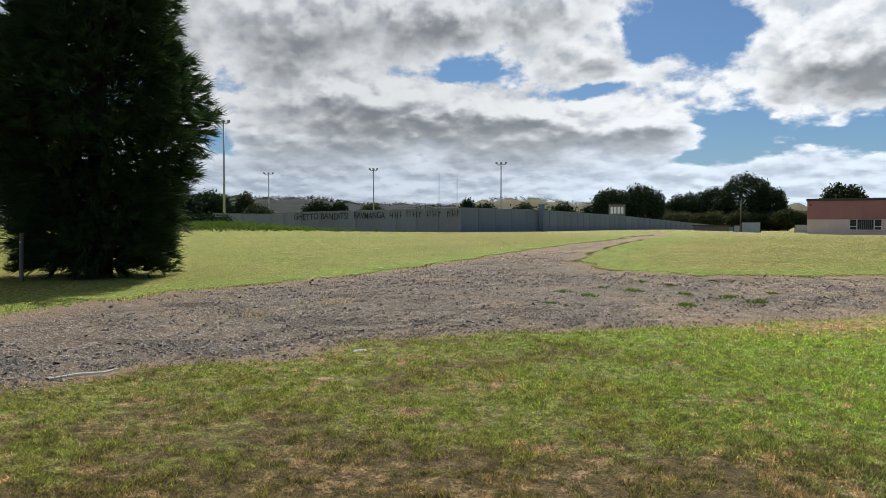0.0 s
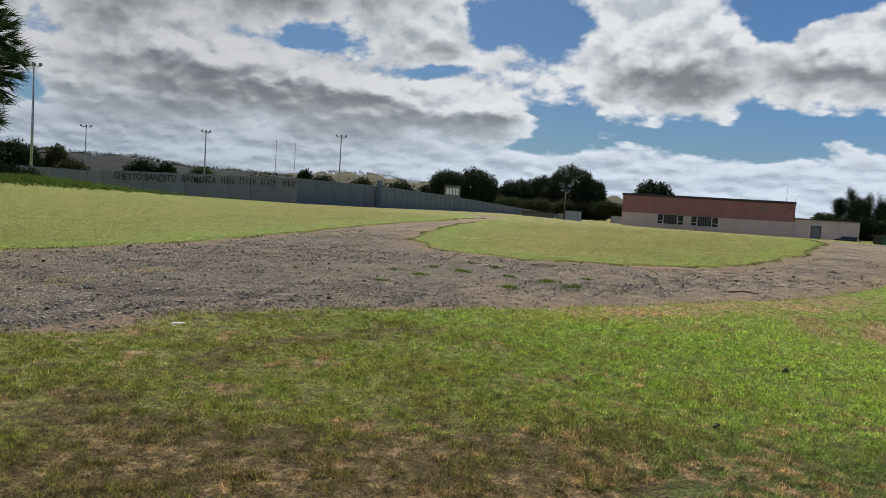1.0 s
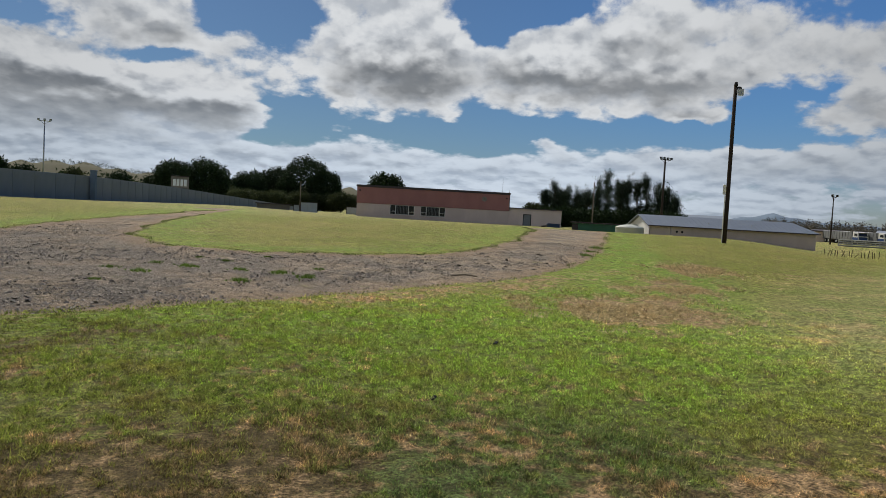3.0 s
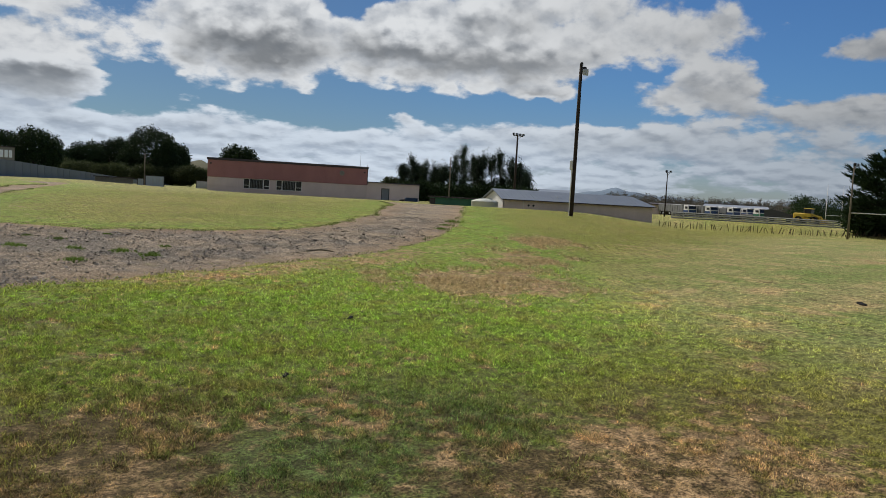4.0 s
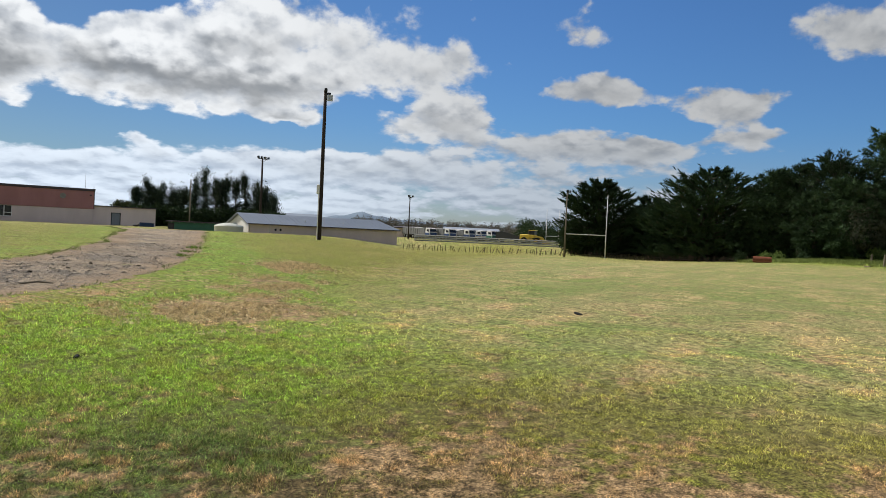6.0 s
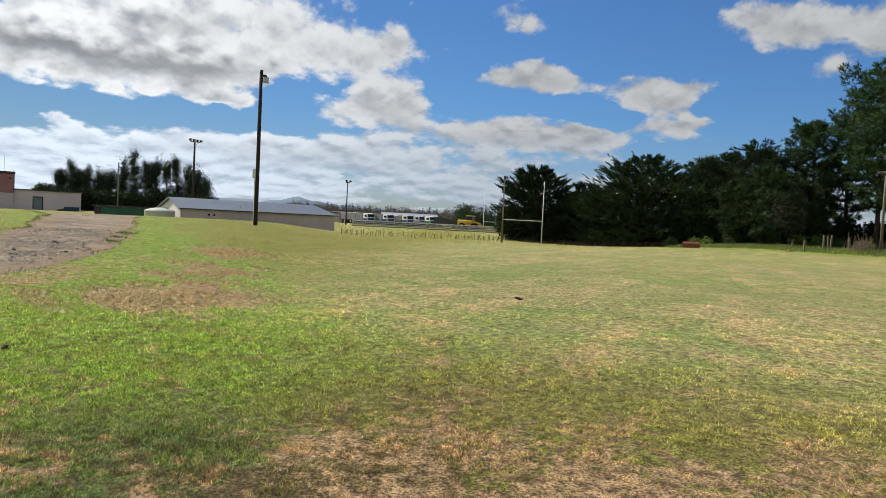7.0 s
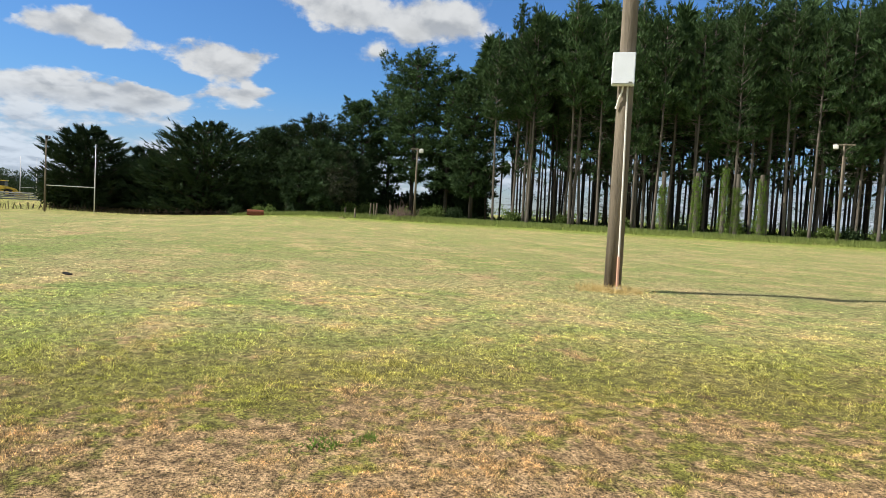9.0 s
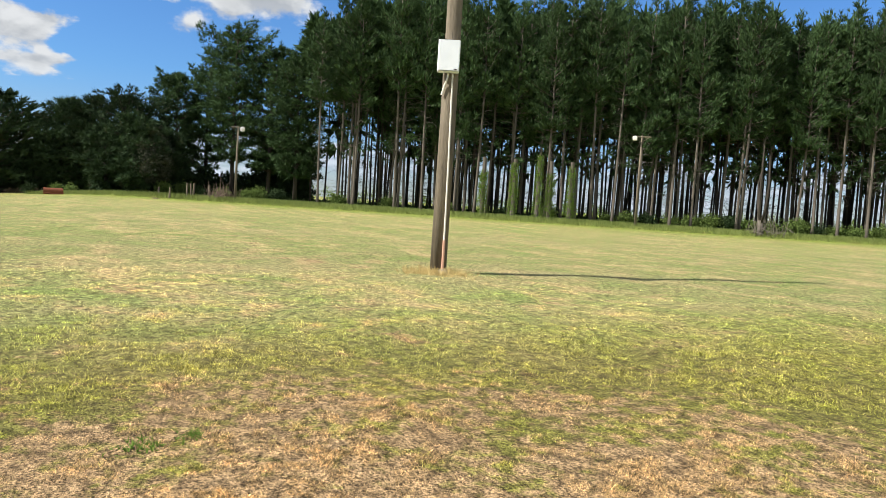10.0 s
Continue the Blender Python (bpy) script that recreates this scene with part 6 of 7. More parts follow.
def digger():
    x, y = polar(71.2, 160)
    d = thing("wheel_loader", "yellow wheel loader with a lowered bucket parked in the yard", "loader", pose(x, y, 0, 0, 0, -95))
    part("engine_cover", Geo().box(-1.5, 0, 1.55, 2.2, 1.9, 1.2, 0.15), M_YELLOW, d)
    part("chassis", Geo().box(0.2, 0, 0.95, 4.6, 1.3, 0.5, 0.08), M_YELLOW, d)
    cab = part("cab", Geo().box(0.15, 0, 1.75, 1.35, 1.5, 0.7, 0.06).box(0.15, 0, 3.05, 1.5, 1.6, 0.16, 0.05), M_YELLOW, d)
    part("cab_glass", Geo().box(0.15, 0, 2.5, 1.25, 1.4, 0.95, 0.04), M_GLASS, cab)
    part("exhaust", Geo().tube([(-1.1, 0.4, 2.1), (-1.1, 0.4, 2.9)], [0.07, 0.06], 8), M_FASCIA, d)
    for wx_ in (-1.4, 1.5):
        for s in (-1, 1):
            wh = part("wheel", Geo().tube([(wx_, s * 0.75, 0.75), (wx_, s * 1.3, 0.75)], [0.75, 0.75], 18), M_TYRE, d)
            part("rim", Geo().tube([(wx_, s * 1.28, 0.75), (wx_, s * 1.33, 0.75)], [0.4, 0.36], 12), M_YELLOW, wh)
    for s in (-0.55, 0.55):
        part("lift_arm", Geo().tube([(0.9, s, 1.8), (2.2, s, 1.5), (3.0, s, 0.6)], [0.14, 0.16, 0.12], 6), M_YELLOW, d)
    part("bucket", Geo().add([(2.9, -1.3, 0.1), (3.9, -1.3, 0.05), (2.9, -1.3, 1.1), (2.9, 1.3, 0.1), (3.9, 1.3, 0.05), (2.9, 1.3, 1.1)], [(0, 1, 2), (5, 4, 3), (0, 3, 4, 1), (0, 2, 5, 3)]), M_YELLOW, d)


digger()


# ---- fences round the field ----
def yard_fence():
    a, b = polar(62.0, 131), polar(74.5, 128)
    f = thing("yard_fence", "grey boarded fence along the truck yard", "fence", pose(0, 0, 0))
    n = 15
    for i in range(n + 1):
        x, y = a[0] + (b[0] - a[0]) * i / n, a[1] + (b[1] - a[1]) * i / n
        z = ground_z(x, y)
        part("post", Geo().box(x, y, z + 0.4, 0.16, 0.16, 1.5, 0.02), M_RAIL, f)
        if i < n:
            x2, y2 = a[0] + (b[0] - a[0]) * (i + 1) / n, a[1] + (b[1] - a[1]) * (i + 1) / n
            z2 = ground_z(x2, y2)
            for h_ in (0.10, 0.40, 0.70, 1.0):
                g = Geo().tube([(x, y, z + h_), (x2, y2, z2 + h_)], [0.11, 0.11], 4)
                part("board", g, M_RAIL, f)


yard_fence()


def stake_fence():
    rng = np.random.default_rng(8)
    a, b, c = polar(61.2, 97), polar(75, 110), polar(88.5, 96)
    f = thing("stake_fence", "row of leaning dark stakes strung along the field edge", "fence", pose(0, 0, 0))
    s = Geo().box(0, 0, 0.35, 0.07, 0.06, 0.95, 0.01).mesh("stake", M_STAKE)
    wire = []
    for p, q, n in ((a, b, 74), (b, c, 72)):
        for i in range(n):
            t = (i + rng.uniform(-0.3, 0.3)) / n
            x, y = p[0] + (q[0] - p[0]) * t, p[1] + (q[1] - p[1]) * t
            if rng.uniform() < 0.1:
                continue
            ob = part("stake", s, M_STAKE, f)
            ob.matrix_basis = pose(x, y, ground_z(x, y), rng.normal() * 7, rng.normal() * 16, -70 + rng.normal() * 8) @ Matrix.Diagonal((1, 1, rng.uniform(0.75, 1.15), 1))
            wire.append((x, y, ground_z(x, y) + 0.5))
    for h_ in (0.0, 0.22):
        part("wire", Geo().tube([(x, y, z - h_) for x, y, z in wire[::3]], [0.008] * len(wire[::3]), 3), M_STAKE, f)


stake_fence()

# ---- along the tree line ----
x_, y_ = polar(88.0, 89.5)
ro = thing("field_roller", "rusty red iron field roller lying at the field edge", "roller", pose(x_, y_, ground_z(x_, y_), 0, 0, -88))
part("drum", Geo().tube([(-0.95, 0, 0.34), (0.95, 0, 0.34)], [0.36, 0.36], 20), M_RUST, ro, soft=False)
part("drawbar", Geo().tube([(-0.98, 0, 0.34), (-1.0, -0.5, 0.2), (0, -1.1, 0.1), (1.0, -0.5, 0.2), (0.98, 0, 0.34)], [0.03] * 5, 6), M_RUST, ro)
for az_, di_, h_ in ((95.55, 85, 1.25), (96.75, 86, 1.55), (97.05, 86, 1.5), (97.2, 86.5, 1.6), (98.3, 86, 1.45), (94.8, 88, 0.9)):
    x_, y_ = polar(az_, di_)
    po = thing("fence_post", "short grey weathered timber post at the tree line", "post", pose(x_, y_, ground_z(x_, y_), rt.normal() * 2, rt.normal() * 2, 0), "old posts")
    part("post", Geo().tube([(0, 0, -0.2), (0, 0, h_)], [0.11, 0.1], 9), M_POLE, po)
x_, y_ = polar(94.6, 83.5)
pl = thing("timber_plank", "pale timber plank lying on the grass", "plank", pose(x_, y_, ground_z(x_, y_) + 0.05, 0, 0, 20))
part("plank", Geo().box(0, 0, 0, 1.1, 0.25, 0.1, 0.02), M_POLE, pl)


def brush_pile(azim, dist, n, reach, high, mat, name, label):
    rng = np.random.default_rng(int(azim * 10))
    x, y = polar(azim, dist)
    b = thing(name, label, "brush", pose(x, y, ground_z(x, y)))
    g = Geo()
    for i in range(n):
        p = np.array([rng.normal() * reach * 0.4, rng.normal() * reach * 0.3, rng.uniform(0, 0.3) * high])
        d = np.array([rng.normal() * 0.8, rng.normal() * 0.5, abs(rng.normal()) * 0.9]) * high * 0.6
        g.tube([p, p + d * 0.5 + rng.normal(size=3) * 0.1, p + d], [0.035, 0.025, 0.008], 3, False)
    part("branches", g, mat, b)


brush_pile(99.2, 85.5, 170, 2.6, 1.45, M_BRUSH, "brush_pile", "heap of dead reddish brown branches under the trees")
brush_pile(140.5, 84, 60, 3.0, 2.2, M_BARK, "fallen_branches", "pale bare fallen branches round a forked trunk")


def forked_tree():
    x, y = polar(139.8, 84)
    t = thing("forked_trunk", "pale multi-stemmed trunk standing before the pines", "tree", pose(x, y, ground_z(x, y)))
    part("stump", Geo().tube([(0, 0, -0.3), (0, 0, 0.7), (0.1, 0, 1.6)], [0.4, 0.3, 0.26], 12), M_BARK, t, soft=True)
    for sx, sy, h_ in ((-0.8, 0.2, 8.5), (0.1, 0.4, 9.5), (1.0, -0.3, 7)):
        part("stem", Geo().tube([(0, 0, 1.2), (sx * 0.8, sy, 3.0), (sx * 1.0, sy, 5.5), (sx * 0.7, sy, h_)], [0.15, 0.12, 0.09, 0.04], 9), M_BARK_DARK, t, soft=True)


forked_tree()
IVY = "bright green ivy climbing a pine trunk"
for i, az_ in enumerate((119.2, 121.6, 123.5, 124.4, 126.0)):
    rng = np.random.default_rng(200 + i)
    di_ = 80.9 / math.cos(radians(az_ - 119))
    x_, y_ = polar(az_, di_)
    n = 420
    a, z = rng.uniform(0, 2 * np.pi, n), rng.uniform(0, 1, n) ** 0.8 * (5.0 + i % 3)
    r = rng.uniform(0.3, 0.6, n) * (1 - z / 12)
    ivy = thing("ivy_column", IVY, "ivy", pose(x_, y_, ground_z(x_, y_)), "ivy on the pines")
    part("stem", Geo().tube([(0, 0, -0.2), (0, 0, 6.5)], [0.28, 0.22], 8), M_BARK, ivy)
    part("foliage", triangles("foliage", M_IVY, clumps(T_SMALL * 0.6, np.stack([r * np.cos(a), r * np.sin(a), z], 1), rng.normal(size=(n, 3)), rng.uniform(0.7, 1.3, n), rng)), M_IVY, ivy)
UNDER = "green undergrowth bush at the foot of the trees"
for i in range(46):
    az_ = 86.5 + i * 1.42 + rt.uniform(-0.5, 0.5)
    di_ = (80 + rt.uniform(2.4, 4.2)) / math.cos(radians(az_ - 119)) * (1.0 if az_ > 100 else 0.99)
    if 104 < az_ < 128 and i % 3:
        continue
    r_ = rt.uniform(0.5, 1.0) * (1.25 if az_ > 128 else 1.0)
    plant(az_, di_, bushy(300 + i, r_ * 1.3, r_, r_ * 0.8, r_ * 0.75, int(130 * r_ + 60), M_BUSH if i % 4 else M_LEAF, T_SMALL, 2), "undergrowth_bush", UNDER, group="undergrowth", category="bush")
for az_, di_, h_, sd_ in ((91.3, 93, 8.0, 1), (93.4, 91, 9.0, 2), (95.3, 92, 7.5, 3), (86.6, 104, 6.0, 4), (103.2, 97, 9.0, 5), (104.8, 95, 7.5, 6)):
    plant(az_, di_, conifer(400 + sd_, h_, h_ * 0.36, 0.4, 90, M_CYPRESS, T_PINE, rise=0.2, top=0.7), "evergreen_tree", "dense dark evergreen in front of the shelter belt", group="evergreens")
for i in range(26):
    az_ = 74.5 + i * 1.2 + rt.uniform(-0.3, 0.3)
    r_ = rt.uniform(1.7, 2.7) if az_ < 95 else rt.uniform(1.2, 1.9)
    plant(az_, (113 if az_ < 92 else 98) + rt.uniform(0, 4), bushy(430 + i, r_ * 1.2, r_, r_, r_, int(150 * r_), M_LEAF, T_LEAF * 0.8, 3), "shade_shrub", "dark shrub in the shade of the old pines", group="shade shrubs", category="bush")


# ---- far land ----
def ridge(name, label, a0, a1, dist, deep, top, mat, seed, steps=120, rough=0.2):
    rng = np.random.default_rng(seed)
    az_ = np.linspace(a0, a1, steps)
    ph = rng.uniform(0, 6, 6)
    prof = sum(np.sin(np.radians(az_) * fq + ph[i]) / (i + 1.5) for i, fq in enumerate((9, 21, 43, 90, 170, 300)))
    h_ = np.interp(az_, [p[0] for p in top], [p[1] for p in top]) * (1 + rough * 0.18 * prof)
    g, pts, rows_ = Geo(), [], ((0.0, -0.02), (0.25, 0.35), (0.6, 0.8), (1.0, 1.0), (1.5, 0.5), (2.0, -0.05))
    for f, k in rows_:
        for a, hh in zip(az_, h_):
            d = dist + deep * f
            z = (dist + deep) * math.tan(radians(max(hh, 0.01))) * k * (1 + 0.05 * math.sin(a * 3 + f * 5))
            pts.append((*polar(a, d), z))
    faces = [(r * steps + i, r * steps + i + 1, (r + 1) * steps + i + 1, (r + 1) * steps + i) for r in range(len(rows_) - 1) for i in range(steps - 1)]
    ob = new(name, g.add(pts, faces).mesh(name, mat, True))
    return tagged(ob, label, "hill", kind="structure")


ridge("hill_forest", "distant dark forested ridge", -60, 5, 1300, 350, ((-60, 2.2), (-19, 2.3), (-13.7, 2.15), (-10, 2.2), (-6.4, 1.75), (-3, 1.75), (1, 1.6), (5, 0.2)), M_HILL, 4, 200)
ridge("hill_pasture", "distant pale grassy hill", -3, 30, 1700, 350, ((-3, 0.8), (0, 1.6), (2, 1.85), (4.7, 2.2), (7, 2.2), (9.5, 1.9), (13, 1.7), (18, 1.5), (26, 1.6), (30, 0.3)), M_PASTURE, 6, 160)
ridge("mountains", "mountains on the horizon tinted blue for haze", 50, 80, 4000, 300, ((50, 0.3), (55, 0.8), (57.8, 1.32), (60, 0.95), (64, 0.75), (69, 0.62), (70.5, 1.0), (73, 0.95), (77, 0.6), (80, 0.2)), M_FARHILL, 9, 140)


def far_wood(name, label, a0, a1, dist, n, low, high, mat, seed, thin=False, zf=None, fill=7):
    """Countless far trees in one mesh."""
    rng = np.random.default_rng(seed)
    cen, size = [], []
    for i in range(n):
        a, d = rng.uniform(a0, a1), dist * rng.uniform(0.95, 1.1)
        h_ = (0.0 if zf else 1.6) + d * math.tan(radians(rng.uniform(low, high)))
        base = zf(a) if zf else 0.0
        x, y = polar(a, d)
        for q in range(6 if thin else fill):
            f = rng.uniform(0, 1)
            wv = h_ * (0.10 if thin else 0.32) * (1 - 0.6 * f)
            cen.append((x + rng.normal() * wv, y + rng.normal() * wv, base + h_ * f))
            size.append(h_ * (0.16 if thin else 0.3 if fill < 10 else 0.14))
    cen = np.array(cen)
    me = triangles(name, mat, clumps(T_LEAF, cen, rng.normal(size=cen.shape) + (0, 0, 0.5), np.array(size), rng))
    return tagged(new(name, me), label, "woodland", kind="stuff")


far_wood("far_trees", "distant dark treeline beyond the truck yard", 50, 74, 420, 520, 0.15, 0.62, M_LEAF, 1)
far_wood("far_poplars", "distant bare upright poplars along the horizon", 57, 72, 380, 900, 0.25, 0.95, M_TWIG, 2, thin=True)
far_wood("far_pines", "distant conifers at the end of the field", 70.3, 77, 300, 46, 0.5, 1.35, M_LEAF, 3, fill=60)
far_wood("ridge_trees", "trees along the crest of the far ridge", -22, 1, 1580, 1300, 0.10, 0.26, M_LEAF, 4, zf=lambda a: 1600 * math.tan(radians(float(np.interp(a, [-20, -13.7, -10, -6.4, -3, 1], [2.15, 2.0, 2.05, 1.6, 1.6, 1.45])))))
far_wood("hill_trees", "scattered trees on the pale hill", 3.0, 13, 1980, 420, 0.08, 0.20, M_LEAF, 5, zf=lambda a: 2000 * math.tan(radians(float(np.interp(a, [3, 4.7, 7, 9.5, 13], [1.9, 2.1, 2.1, 1.8, 1.6])))))
far_wood("slope_woods", "dark woods on the lower slopes", -2, 14, 900, 90, 0.8, 1.45, M_LEAF, 6)
far_wood("back_woods", "woods closing the view behind the field", 150, 340, 160, 300, 3.0, 6.0, M_LEAF, 7)
far_wood("behind_pines", "low scrub beyond the pine plantation", 100, 152, 300, 220, 0.2, 0.75, M_BUSH, 8)

# ---- gravel, grass and litter ----
def scatter_stones():
    rng = np.random.default_rng(21)
    n = 420000
    r = np.exp(rng.uniform(math.log(6.2), math.log(34), n))
    a = rng.uniform(radians(-44), radians(54), n)
    x, y = r * np.sin(a), r * np.cos(a)
    keep = inside(ROAD, x, y) > rng.uniform(-0.5, 0.8, n)
    keep &= patches(x * 0.6, y, 0.45, 12) + 0.35 * patches(x, y, 2.1, 15) > rng.normal(size=n) * 0.20 + 0.70
    x, y, r = x[keep], y[keep], r[keep]
    cap = np.array([[(1, 0, 0), (0.1, 0.9, 0), (0, 0, 0.6)], [(0.1, 0.9, 0), (-0.9, 0.1, 0), (0, 0, 0.6)], [(-0.9, 0.1, 0), (0, -1, 0), (0, 0, 0.6)], [(0, -1, 0), (1, 0, 0), (0, 0, 0.6)]], float)
    size = np.clip(rng.lognormal(-4.55, 0.62, len(x)), 0.006, 0.055) * (0.8 + r * 0.022)
    cen = np.stack([x, y, land(x, y) - 0.052 + size * 0.1], 1)
    way_ = rng.normal(size=cen.shape) * 0.3 + (0, 0, 1)
    me = triangles("gravel", M_STONE, clumps(cap, cen, way_, size, rng))
    tagged(new("gravel", me), "loose grey stones strewn over the gravel track", "gravel", kind="stuff")


scatter_stones()


def grow_grass(name, label, n, r0, r1, a0, a1, high, seed, wide):
    rng = np.random.default_rng(seed)
    per = 12
    k = n // per
    r = np.repeat(np.exp(rng.uniform(math.log(r0), math.log(r1), k)), per)
    a = np.repeat(rng.uniform(radians(a0), radians(a1), k), per)
    tall = np.repeat(rng.uniform(size=k), per) < 0.13                   # leafy tufts standing above the sward
    spread = np.where(tall, 0.018, 0.022) + 0.0035 * r
    x, y = r * np.sin(a) + rng.normal(size=len(r)) * spread, r * np.cos(a) + rng.normal(size=len(r)) * spread
    n = len(r)
    f = fields(x, y)
    clump, fine = patches(x, y, 2.4, 40) * 2 - 1, patches(x, y, 7.5, 80) * 2 - 1
    tall &= patches(x, y, 1.3, 50) + 0.25 * f["lush"] - 0.35 * f["dead"] > 0.42
    keep = f["road"] < rng.normal(size=n) * 0.25 - 0.1
    keep &= rng.uniform(size=n) < 0.62 + 1.1 * fine + 0.4 * clump + 0.30 * f["lush"] + 0.05 * np.clip(f["dead"], 0, 1) + 0.2 * f["straw"] - 0.35 * np.clip(f["thatch"], 0, 1)
    keep &= rng.uniform(size=n) > smooth((r - 9) / 10)
    keep &= torn(x, y) < rng.normal(size=n) * 0.35                    # scraped bare
    x, y, r, clump, fine, tall = x[keep], y[keep], r[keep], clump[keep], fine[keep], tall[keep]
    f = {k_: v_[keep] for k_, v_ in f.items()}
    m = len(x)
    h_ = high * rng.uniform(0.45, 1.25, m) * (0.85 + 0.45 * f["lush"] + 0.4 * clump + 0.7 * fine - 0.42 * np.clip(f["dead"], 0, 1) - 0.36 * f["straw"]) * (1 + r * 0.004)
    h_ = np.where(tall, h_ * 1.35 + 0.016, h_)
    lean, la = rng.uniform(0.3, 1.6, m), rng.uniform(0, 2 * np.pi, m)
    lean = np.where(tall, lean * 0.5, lean)
    face = rng.uniform(0, np.pi, m)
    wd = wide * np.clip(r / 6, 1, 5) * rng.uniform(0.6, 1.3, m)
    z = land(x, y) - 0.008
    dx, dy = np.cos(face) * wd / 2, np.sin(face) * wd / 2
    p0 = np.stack([x - dx, y - dy, z], 1)
    p1 = np.stack([x + dx, y + dy, z], 1)
    p2 = np.stack([x + np.cos(la) * lean * h_, y + np.sin(la) * lean * h_, z + h_], 1)
    me = triangles(name, M_BLADE, np.stack([p0, p1, p2], 1))
    put_fields(me, np.repeat(x, 3), np.repeat(y, 3))
    me.attributes.new("tuft", "FLOAT", "POINT").data.foreach_set("value", np.repeat(tall, 3).astype(np.float32))
    tagged(new(name, me), label, "grass", kind="stuff")


grow_grass("grass", "short mown grass with lush and dry patches", 1700000, 3.3, 21, -36, 152, 0.028, 31, 0.0080)


def bank_grass():
    rng = np.random.default_rng(33)
    n = 60000
    s, b = rng.uniform(-70, 50, n), rng.uniform(-0.3, 5.0, n)
    x, y = 0.875 * (78 + b) + 0.485 * s, -0.485 * (78 + b) + 0.875 * s
    h_, la, face = rng.uniform(0.15, 0.5, n), rng.uniform(0, 6.28, n), rng.uniform(0, 3.14, n)
    z = land(x, y) - 0.02
    dx, dy = np.cos(face) * 0.03, np.sin(face) * 0.03
    t = np.stack([np.stack([x - dx, y - dy, z], 1), np.stack([x + dx, y + dy, z], 1), np.stack([x + np.cos(la) * h_ * 0.5, y + np.sin(la) * h_ * 0.5, z + h_], 1)], 1)
    me = triangles("bank_grass", M_LONGGRASS, t)
    tagged(new("bank_grass", me), "long rough grass on the bank before the trees", "grass", kind="stuff")


bank_grass()


def forest_floor():
    """Bracken and brambles in the shade of the stand."""
    rng = np.random.default_rng(35)
    n = 5200
    s, b = rng.uniform(-68, 30, n), rng.uniform(5.5, 32, n)
    x, y = 0.875 * (78 + b) + 0.485 * s, -0.485 * (78 + b) + 0.875 * s
    size = rng.uniform(0.35, 0.8, n) * (0.6 + 0.9 * patches(x, y, 0.2, 60))
    c = np.stack([x, y, land(x, y)], 1)
    me = triangles("forest_floor", M_LEAF, clumps(needle_tuft(7, 1.3, 0.2, rng), c, rng.normal(size=(n, 3)) * 0.4 + (0, 0, 1.0), size, rng))
    tagged(new("forest_floor", me), "dark bracken and brambles under the pines", "undergrowth", kind="stuff")


forest_floor()


def torn_turf():
    """Torn-up clods of dry grass: short ridges with gaps between them."""
    rng = np.random.default_rng(44)
    cx, cy = rng.uniform(7.5, 23, 9000), rng.uniform(6.5, 17.5, 9000)
    lie = patches(cx, cy, 0.8, 90)
    keep = (torn(cx, cy) > rng.uniform(-0.5, 0.5, 9000)) & (lie > 0.42)
    cx, cy = cx[keep], cy[keep]
    k = len(cx)
    per = 8
    a8 = np.arange(6) * math.pi / 3
    rim = np.stack([np.cos(a8), np.sin(a8) * 0.7, np.zeros(6)], 1)
    dome = np.array([[rim[i], rim[(i + 1) % 6], (0.15, -0.1, 0.75)] for i in range(6)])
    size = np.clip(rng.lognormal(-3.2, 0.4, k), 0.018, 0.065)
    soil = clumps(dome, np.stack([cx, cy, land(cx, cy) - 0.01], 1), rng.normal(size=(k, 3)) * 0.35 + (0, 0, 1), size, rng)
    u = rng.normal(size=(k, per, 3)) * (size[:, None, None] + 0.05) * (0.9, 0.9, 0.0)
    x, y = (cx[:, None] + u[..., 0]).ravel(), (cy[:, None] + u[..., 1]).ravel()
    up = (np.repeat(size, per) * 0.6 + 0.02) * rng.uniform(0.1, 1.0, k * per)
    cen = np.stack([x, y, land(x, y) + up], 1)
    straw = clumps(needle_tuft(5, 1.4, 0.13, rng), cen, rng.normal(size=cen.shape) * 0.9 + (0, 0, 0.15), rng.uniform(0.03, 0.07, len(x)), rng)
    me = triangles("torn_turf", M_CLOD, np.concatenate([soil, straw]))
    tagged(new("torn_turf", me), "torn clods and ridges of dry tan grass lying on the lawn", "turf", kind="stuff")


torn_turf()


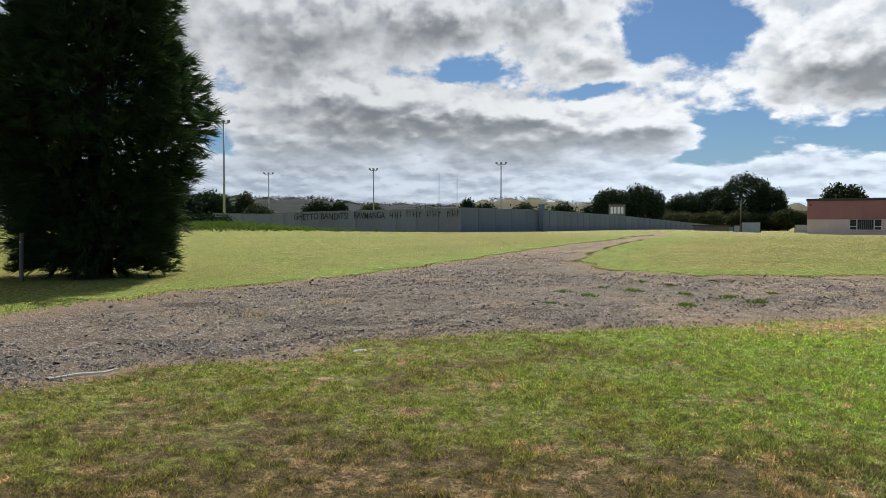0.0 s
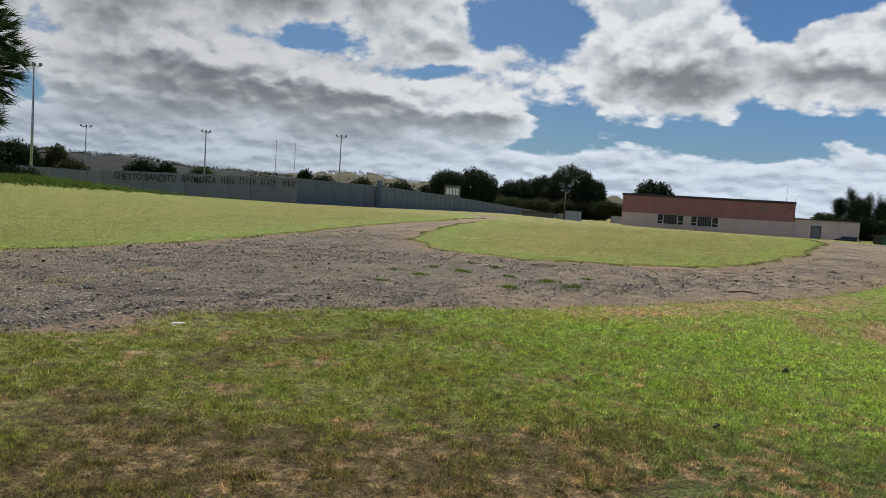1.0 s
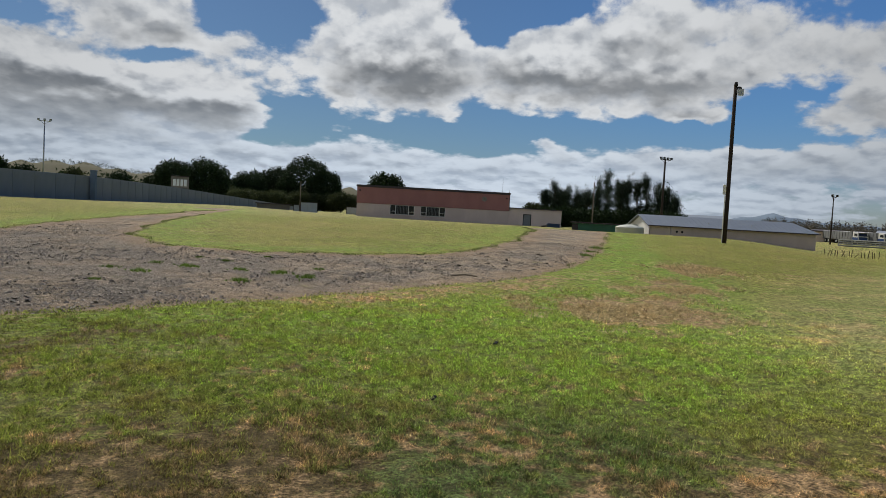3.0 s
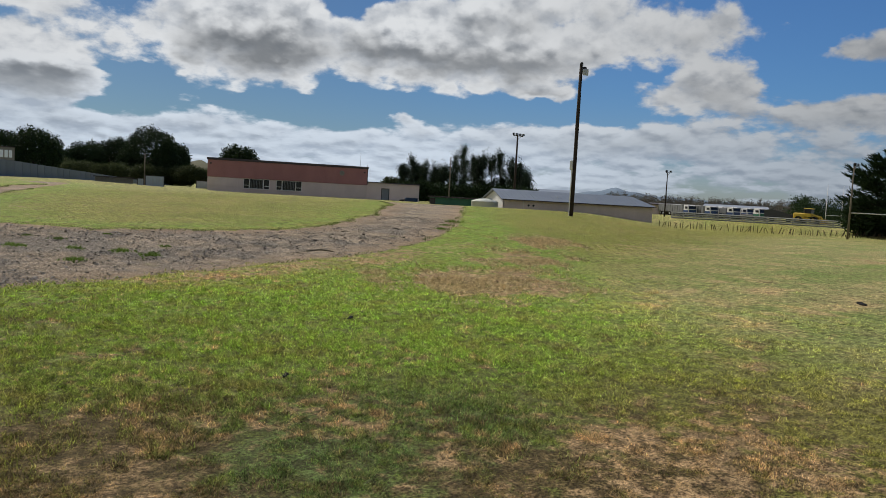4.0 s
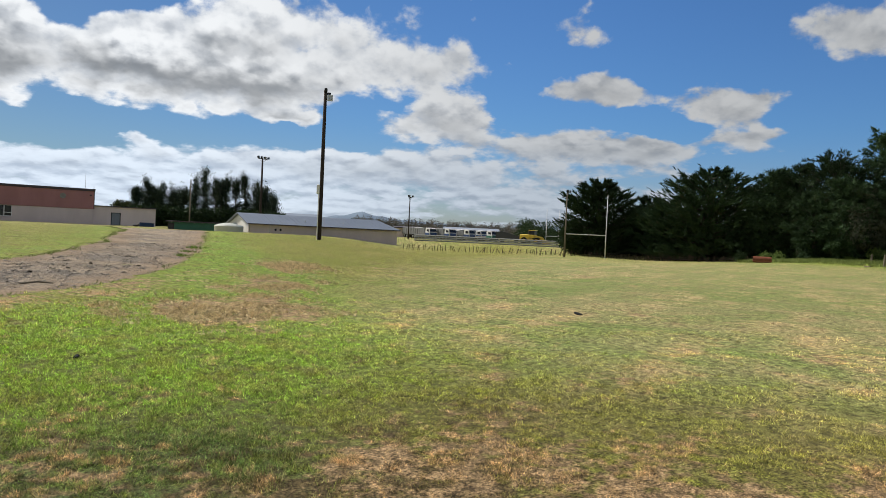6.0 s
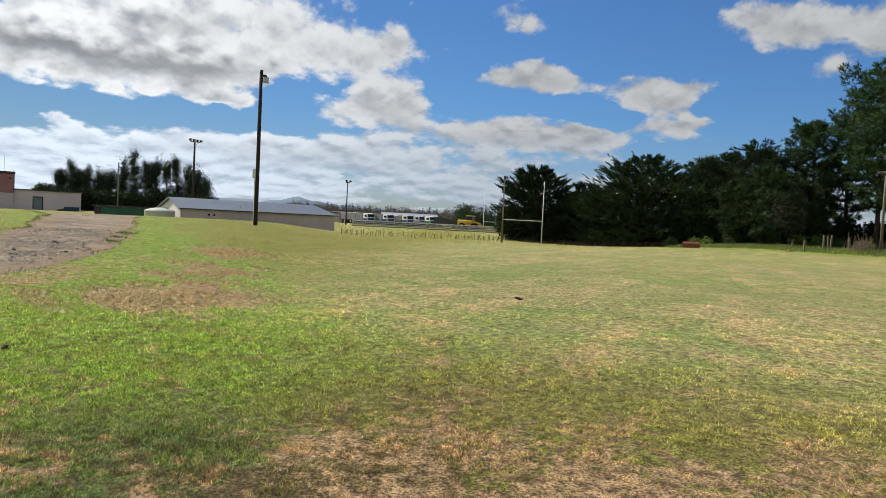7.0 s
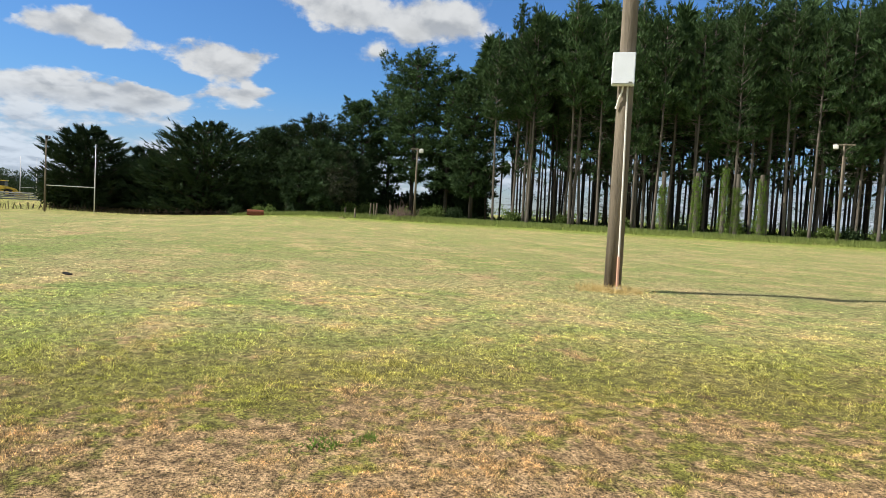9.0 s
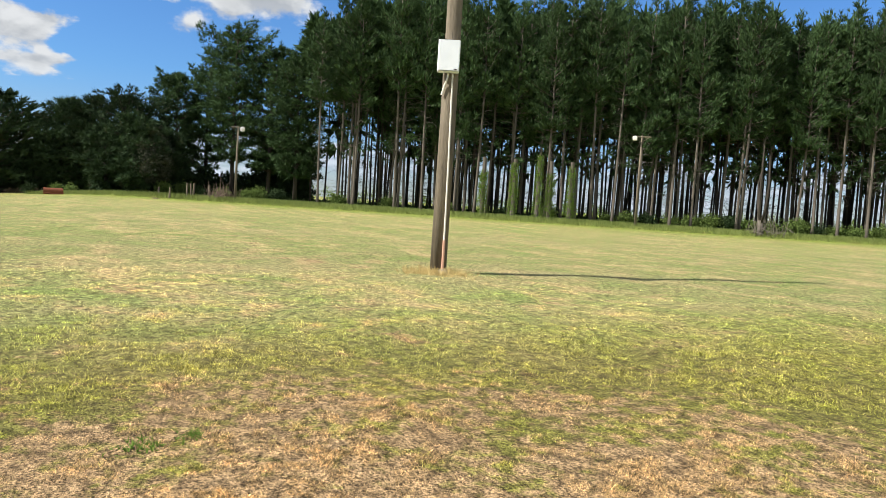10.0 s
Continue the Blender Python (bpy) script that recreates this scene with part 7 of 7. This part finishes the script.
def edge_grass():
    """Overhanging lip of longer grass where turf meets the gravel."""
    rng = np.random.default_rng(47)
    pts = []
    for line, per in ((FAR_EDGE[:13], 90), (LEFT_EDGE[1:9], 60), (NEAR_EDGE[1:14], 26)):
        for (ax, ay), (bx, by) in zip(line, line[1:]):
            n = int(per * math.hypot(bx - ax, by - ay))
            t = rng.uniform(0, 1, n)
            pts.append(np.stack([ax + (bx - ax) * t, ay + (by - ay) * t], 1) + rng.normal(size=(n, 2)) * 0.09)
    q = np.concatenate(pts)
    x, y = q[:, 0] + 0.18 * np.sin(q[:, 1] * 1.7), q[:, 1] + 0.12 * np.sin(q[:, 0] * 2.3)
    n = len(x)
    h_, la, face = rng.uniform(0.04, 0.085, n), rng.uniform(0, 6.28, n), rng.uniform(0, 3.14, n)
    z = land(x, y) - 0.05
    dx, dy = np.cos(face) * 0.016, np.sin(face) * 0.016
    t = np.stack([np.stack([x - dx, y - dy, z], 1), np.stack([x + dx, y + dy, z], 1), np.stack([x + np.cos(la) * h_ * 0.6, y + np.sin(la) * h_ * 0.6, z + h_], 1)], 1)
    me = triangles("edge_grass", M_LONGGRASS, t)
    tagged(new("edge_grass", me), "ragged longer grass along the edge of the gravel", "grass", kind="stuff")


edge_grass()

x_, y_ = 10.6, 14.9
st = thing("fallen_stick", "pale bent stick lying on the gravel verge", "stick", pose(x_, y_, ground_z(x_, y_) + 0.02, 0, 0, -25))
part("stick", Geo().tube([(-0.35, 0, 0), (0, 0.02, 0.04), (0.3, -0.05, 0.01)], [0.022, 0.022, 0.014], 7), M_POLE, st)
for x_, y_, s_ in ((15.2, 4.0, 0.12), (3.4, 5.1, 0.05), (5.6, 7.1, 0.06)):
    c_ = thing("dark_clod", "dark clod of earth lying on the grass", "clod", pose(x_, y_, ground_z(x_, y_) + 0.02, 0, 0, 40), "clods")
    part("lump", Geo().box(0, 0, 0, s_ * 2.2, s_ * 0.8, s_ * 0.34, s_ * 0.15).box(s_ * 0.7, 0, s_ * 0.1, s_, s_ * 0.6, s_ * 0.3, s_ * 0.12, 0.6).box(-s_ * 0.9, s_ * 0.1, 0, s_ * 0.8, s_ * 0.35, s_ * 0.2, s_ * 0.08, -0.4), M_TYRE, c_)
x_, y_ = polar(-27.1, 8.7)
st = thing("fallen_stick", "thin pale stick lying at the edge of the gravel", "stick", pose(x_, y_, ground_z(x_, y_) + 0.0, 0, 0, 28))
part("stick", Geo().tube([(-0.32, 0, -0.02), (-0.05, 0.03, 0.0), (0.2, 0.0, 0.0), (0.34, 0.06, 0.02)], [0.014, 0.016, 0.013, 0.008], 7), M_PVC, st)
x_, y_ = polar(-7.3, 9.2)
fs = thing("pale_stone", "flat pale stone at the edge of the gravel", "stone", pose(x_, y_, ground_z(x_, y_) - 0.02, 0, 0, 15))
part("rock", Geo().box(0, 0, 0.01, 0.17, 0.07, 0.04, 0.015), M_TRIM, fs)
rw = np.random.default_rng(50)
for az_, di_, s_ in ((94.0, 4.75, 0.13), (97.5, 4.9, 0.08), (45.6, 32, 0.26), (44.6, 28, 0.22), (45.0, 30, 0.2), (18, 17.5, 0.16), (14.5, 18, 0.14), (21, 17, 0.15), *((8.0 + (i * 37 % 17), 15.2 + (i * 11 % 9) * 0.75, 0.10 + 0.03 * (i * 3 % 4)) for i in range(12))):
    x_, y_ = polar(az_, di_)
    wd_ = thing("weed", "small bright green weed tuft", "weed", pose(x_, y_, ground_z(x_, y_)), "weeds")
    n_ = 40
    c_ = rw.normal(size=(n_, 3)) * (s_ * 0.6, s_ * 0.6, 0)
    part("foliage", triangles("foliage", M_IVY, clumps(needle_tuft(6, 0.9, 0.12, rw), c_, rw.normal(size=(n_, 3)) * 0.5 + (0, 0, 0.8), rw.uniform(0.3, 0.6, n_) * s_, rw)), M_IVY, wd_)
for az_, di_, s_ in ((-15.4, 13.2, 0.30), (-14.6, 13.6, 0.26), (-9.5, 15.2, 0.30), (-8.4, 15.6, 0.24)):
    x_, y_ = polar(az_, di_)
    wd_ = thing("dry_weed", "flat yellowed weed patch growing in the gravel", "weed", pose(x_, y_, ground_z(x_, y_) - 0.04), "dry weeds")
    c_ = rw.normal(size=(46, 3)) * (s_, s_ * 0.8, 0)
    part("foliage", triangles("foliage", M_STRAW, clumps(needle_tuft(6, 1.2, 0.10, rw), c_, rw.normal(size=(46, 3)) * 0.6 + (0, 0, 0.5), rw.uniform(0.03, 0.07, 46), rw)), M_STRAW, wd_)
n_ = 500
c_ = rw.normal(size=(n_, 3)) * (0.42, 0.32, 0)
x_, y_ = polar(115.75, 16.75)
c_ = c_ + (x_, y_, 0)
c_[:, 2] = land(c_[:, 0], c_[:, 1])
tagged(new("dry_grass", triangles("dry_grass", M_STRAW, clumps(needle_tuft(5, 1.2, 0.08, rw), c_, rw.normal(size=(n_, 3)) * 0.7 + (0, 0, 0.7), rw.uniform(0.08, 0.2, n_), rw))), "yellow dry cut grass round the foot of the pole", "grass", kind="stuff")


def heap_weeds():
    rng = np.random.default_rng(61)
    n = 2600
    c = np.stack([rng.normal(size=n) * 5.5 - 26, rng.normal(size=n) * 2.0 + 83.0, np.zeros(n)], 1)
    c[:, 2] = land(c[:, 0], c[:, 1])
    me = triangles("heap_weeds", M_IVY, clumps(needle_tuft(7, 1.2, 0.12, rng), c, rng.normal(size=(n, 3)) * 0.5 + (0, 0, 0.9), rng.uniform(0.25, 0.6, n), rng))
    tagged(new("heap_weeds", me), "rank bright green weeds over the earth heap by the wall", "weeds", kind="stuff")


heap_weeds()
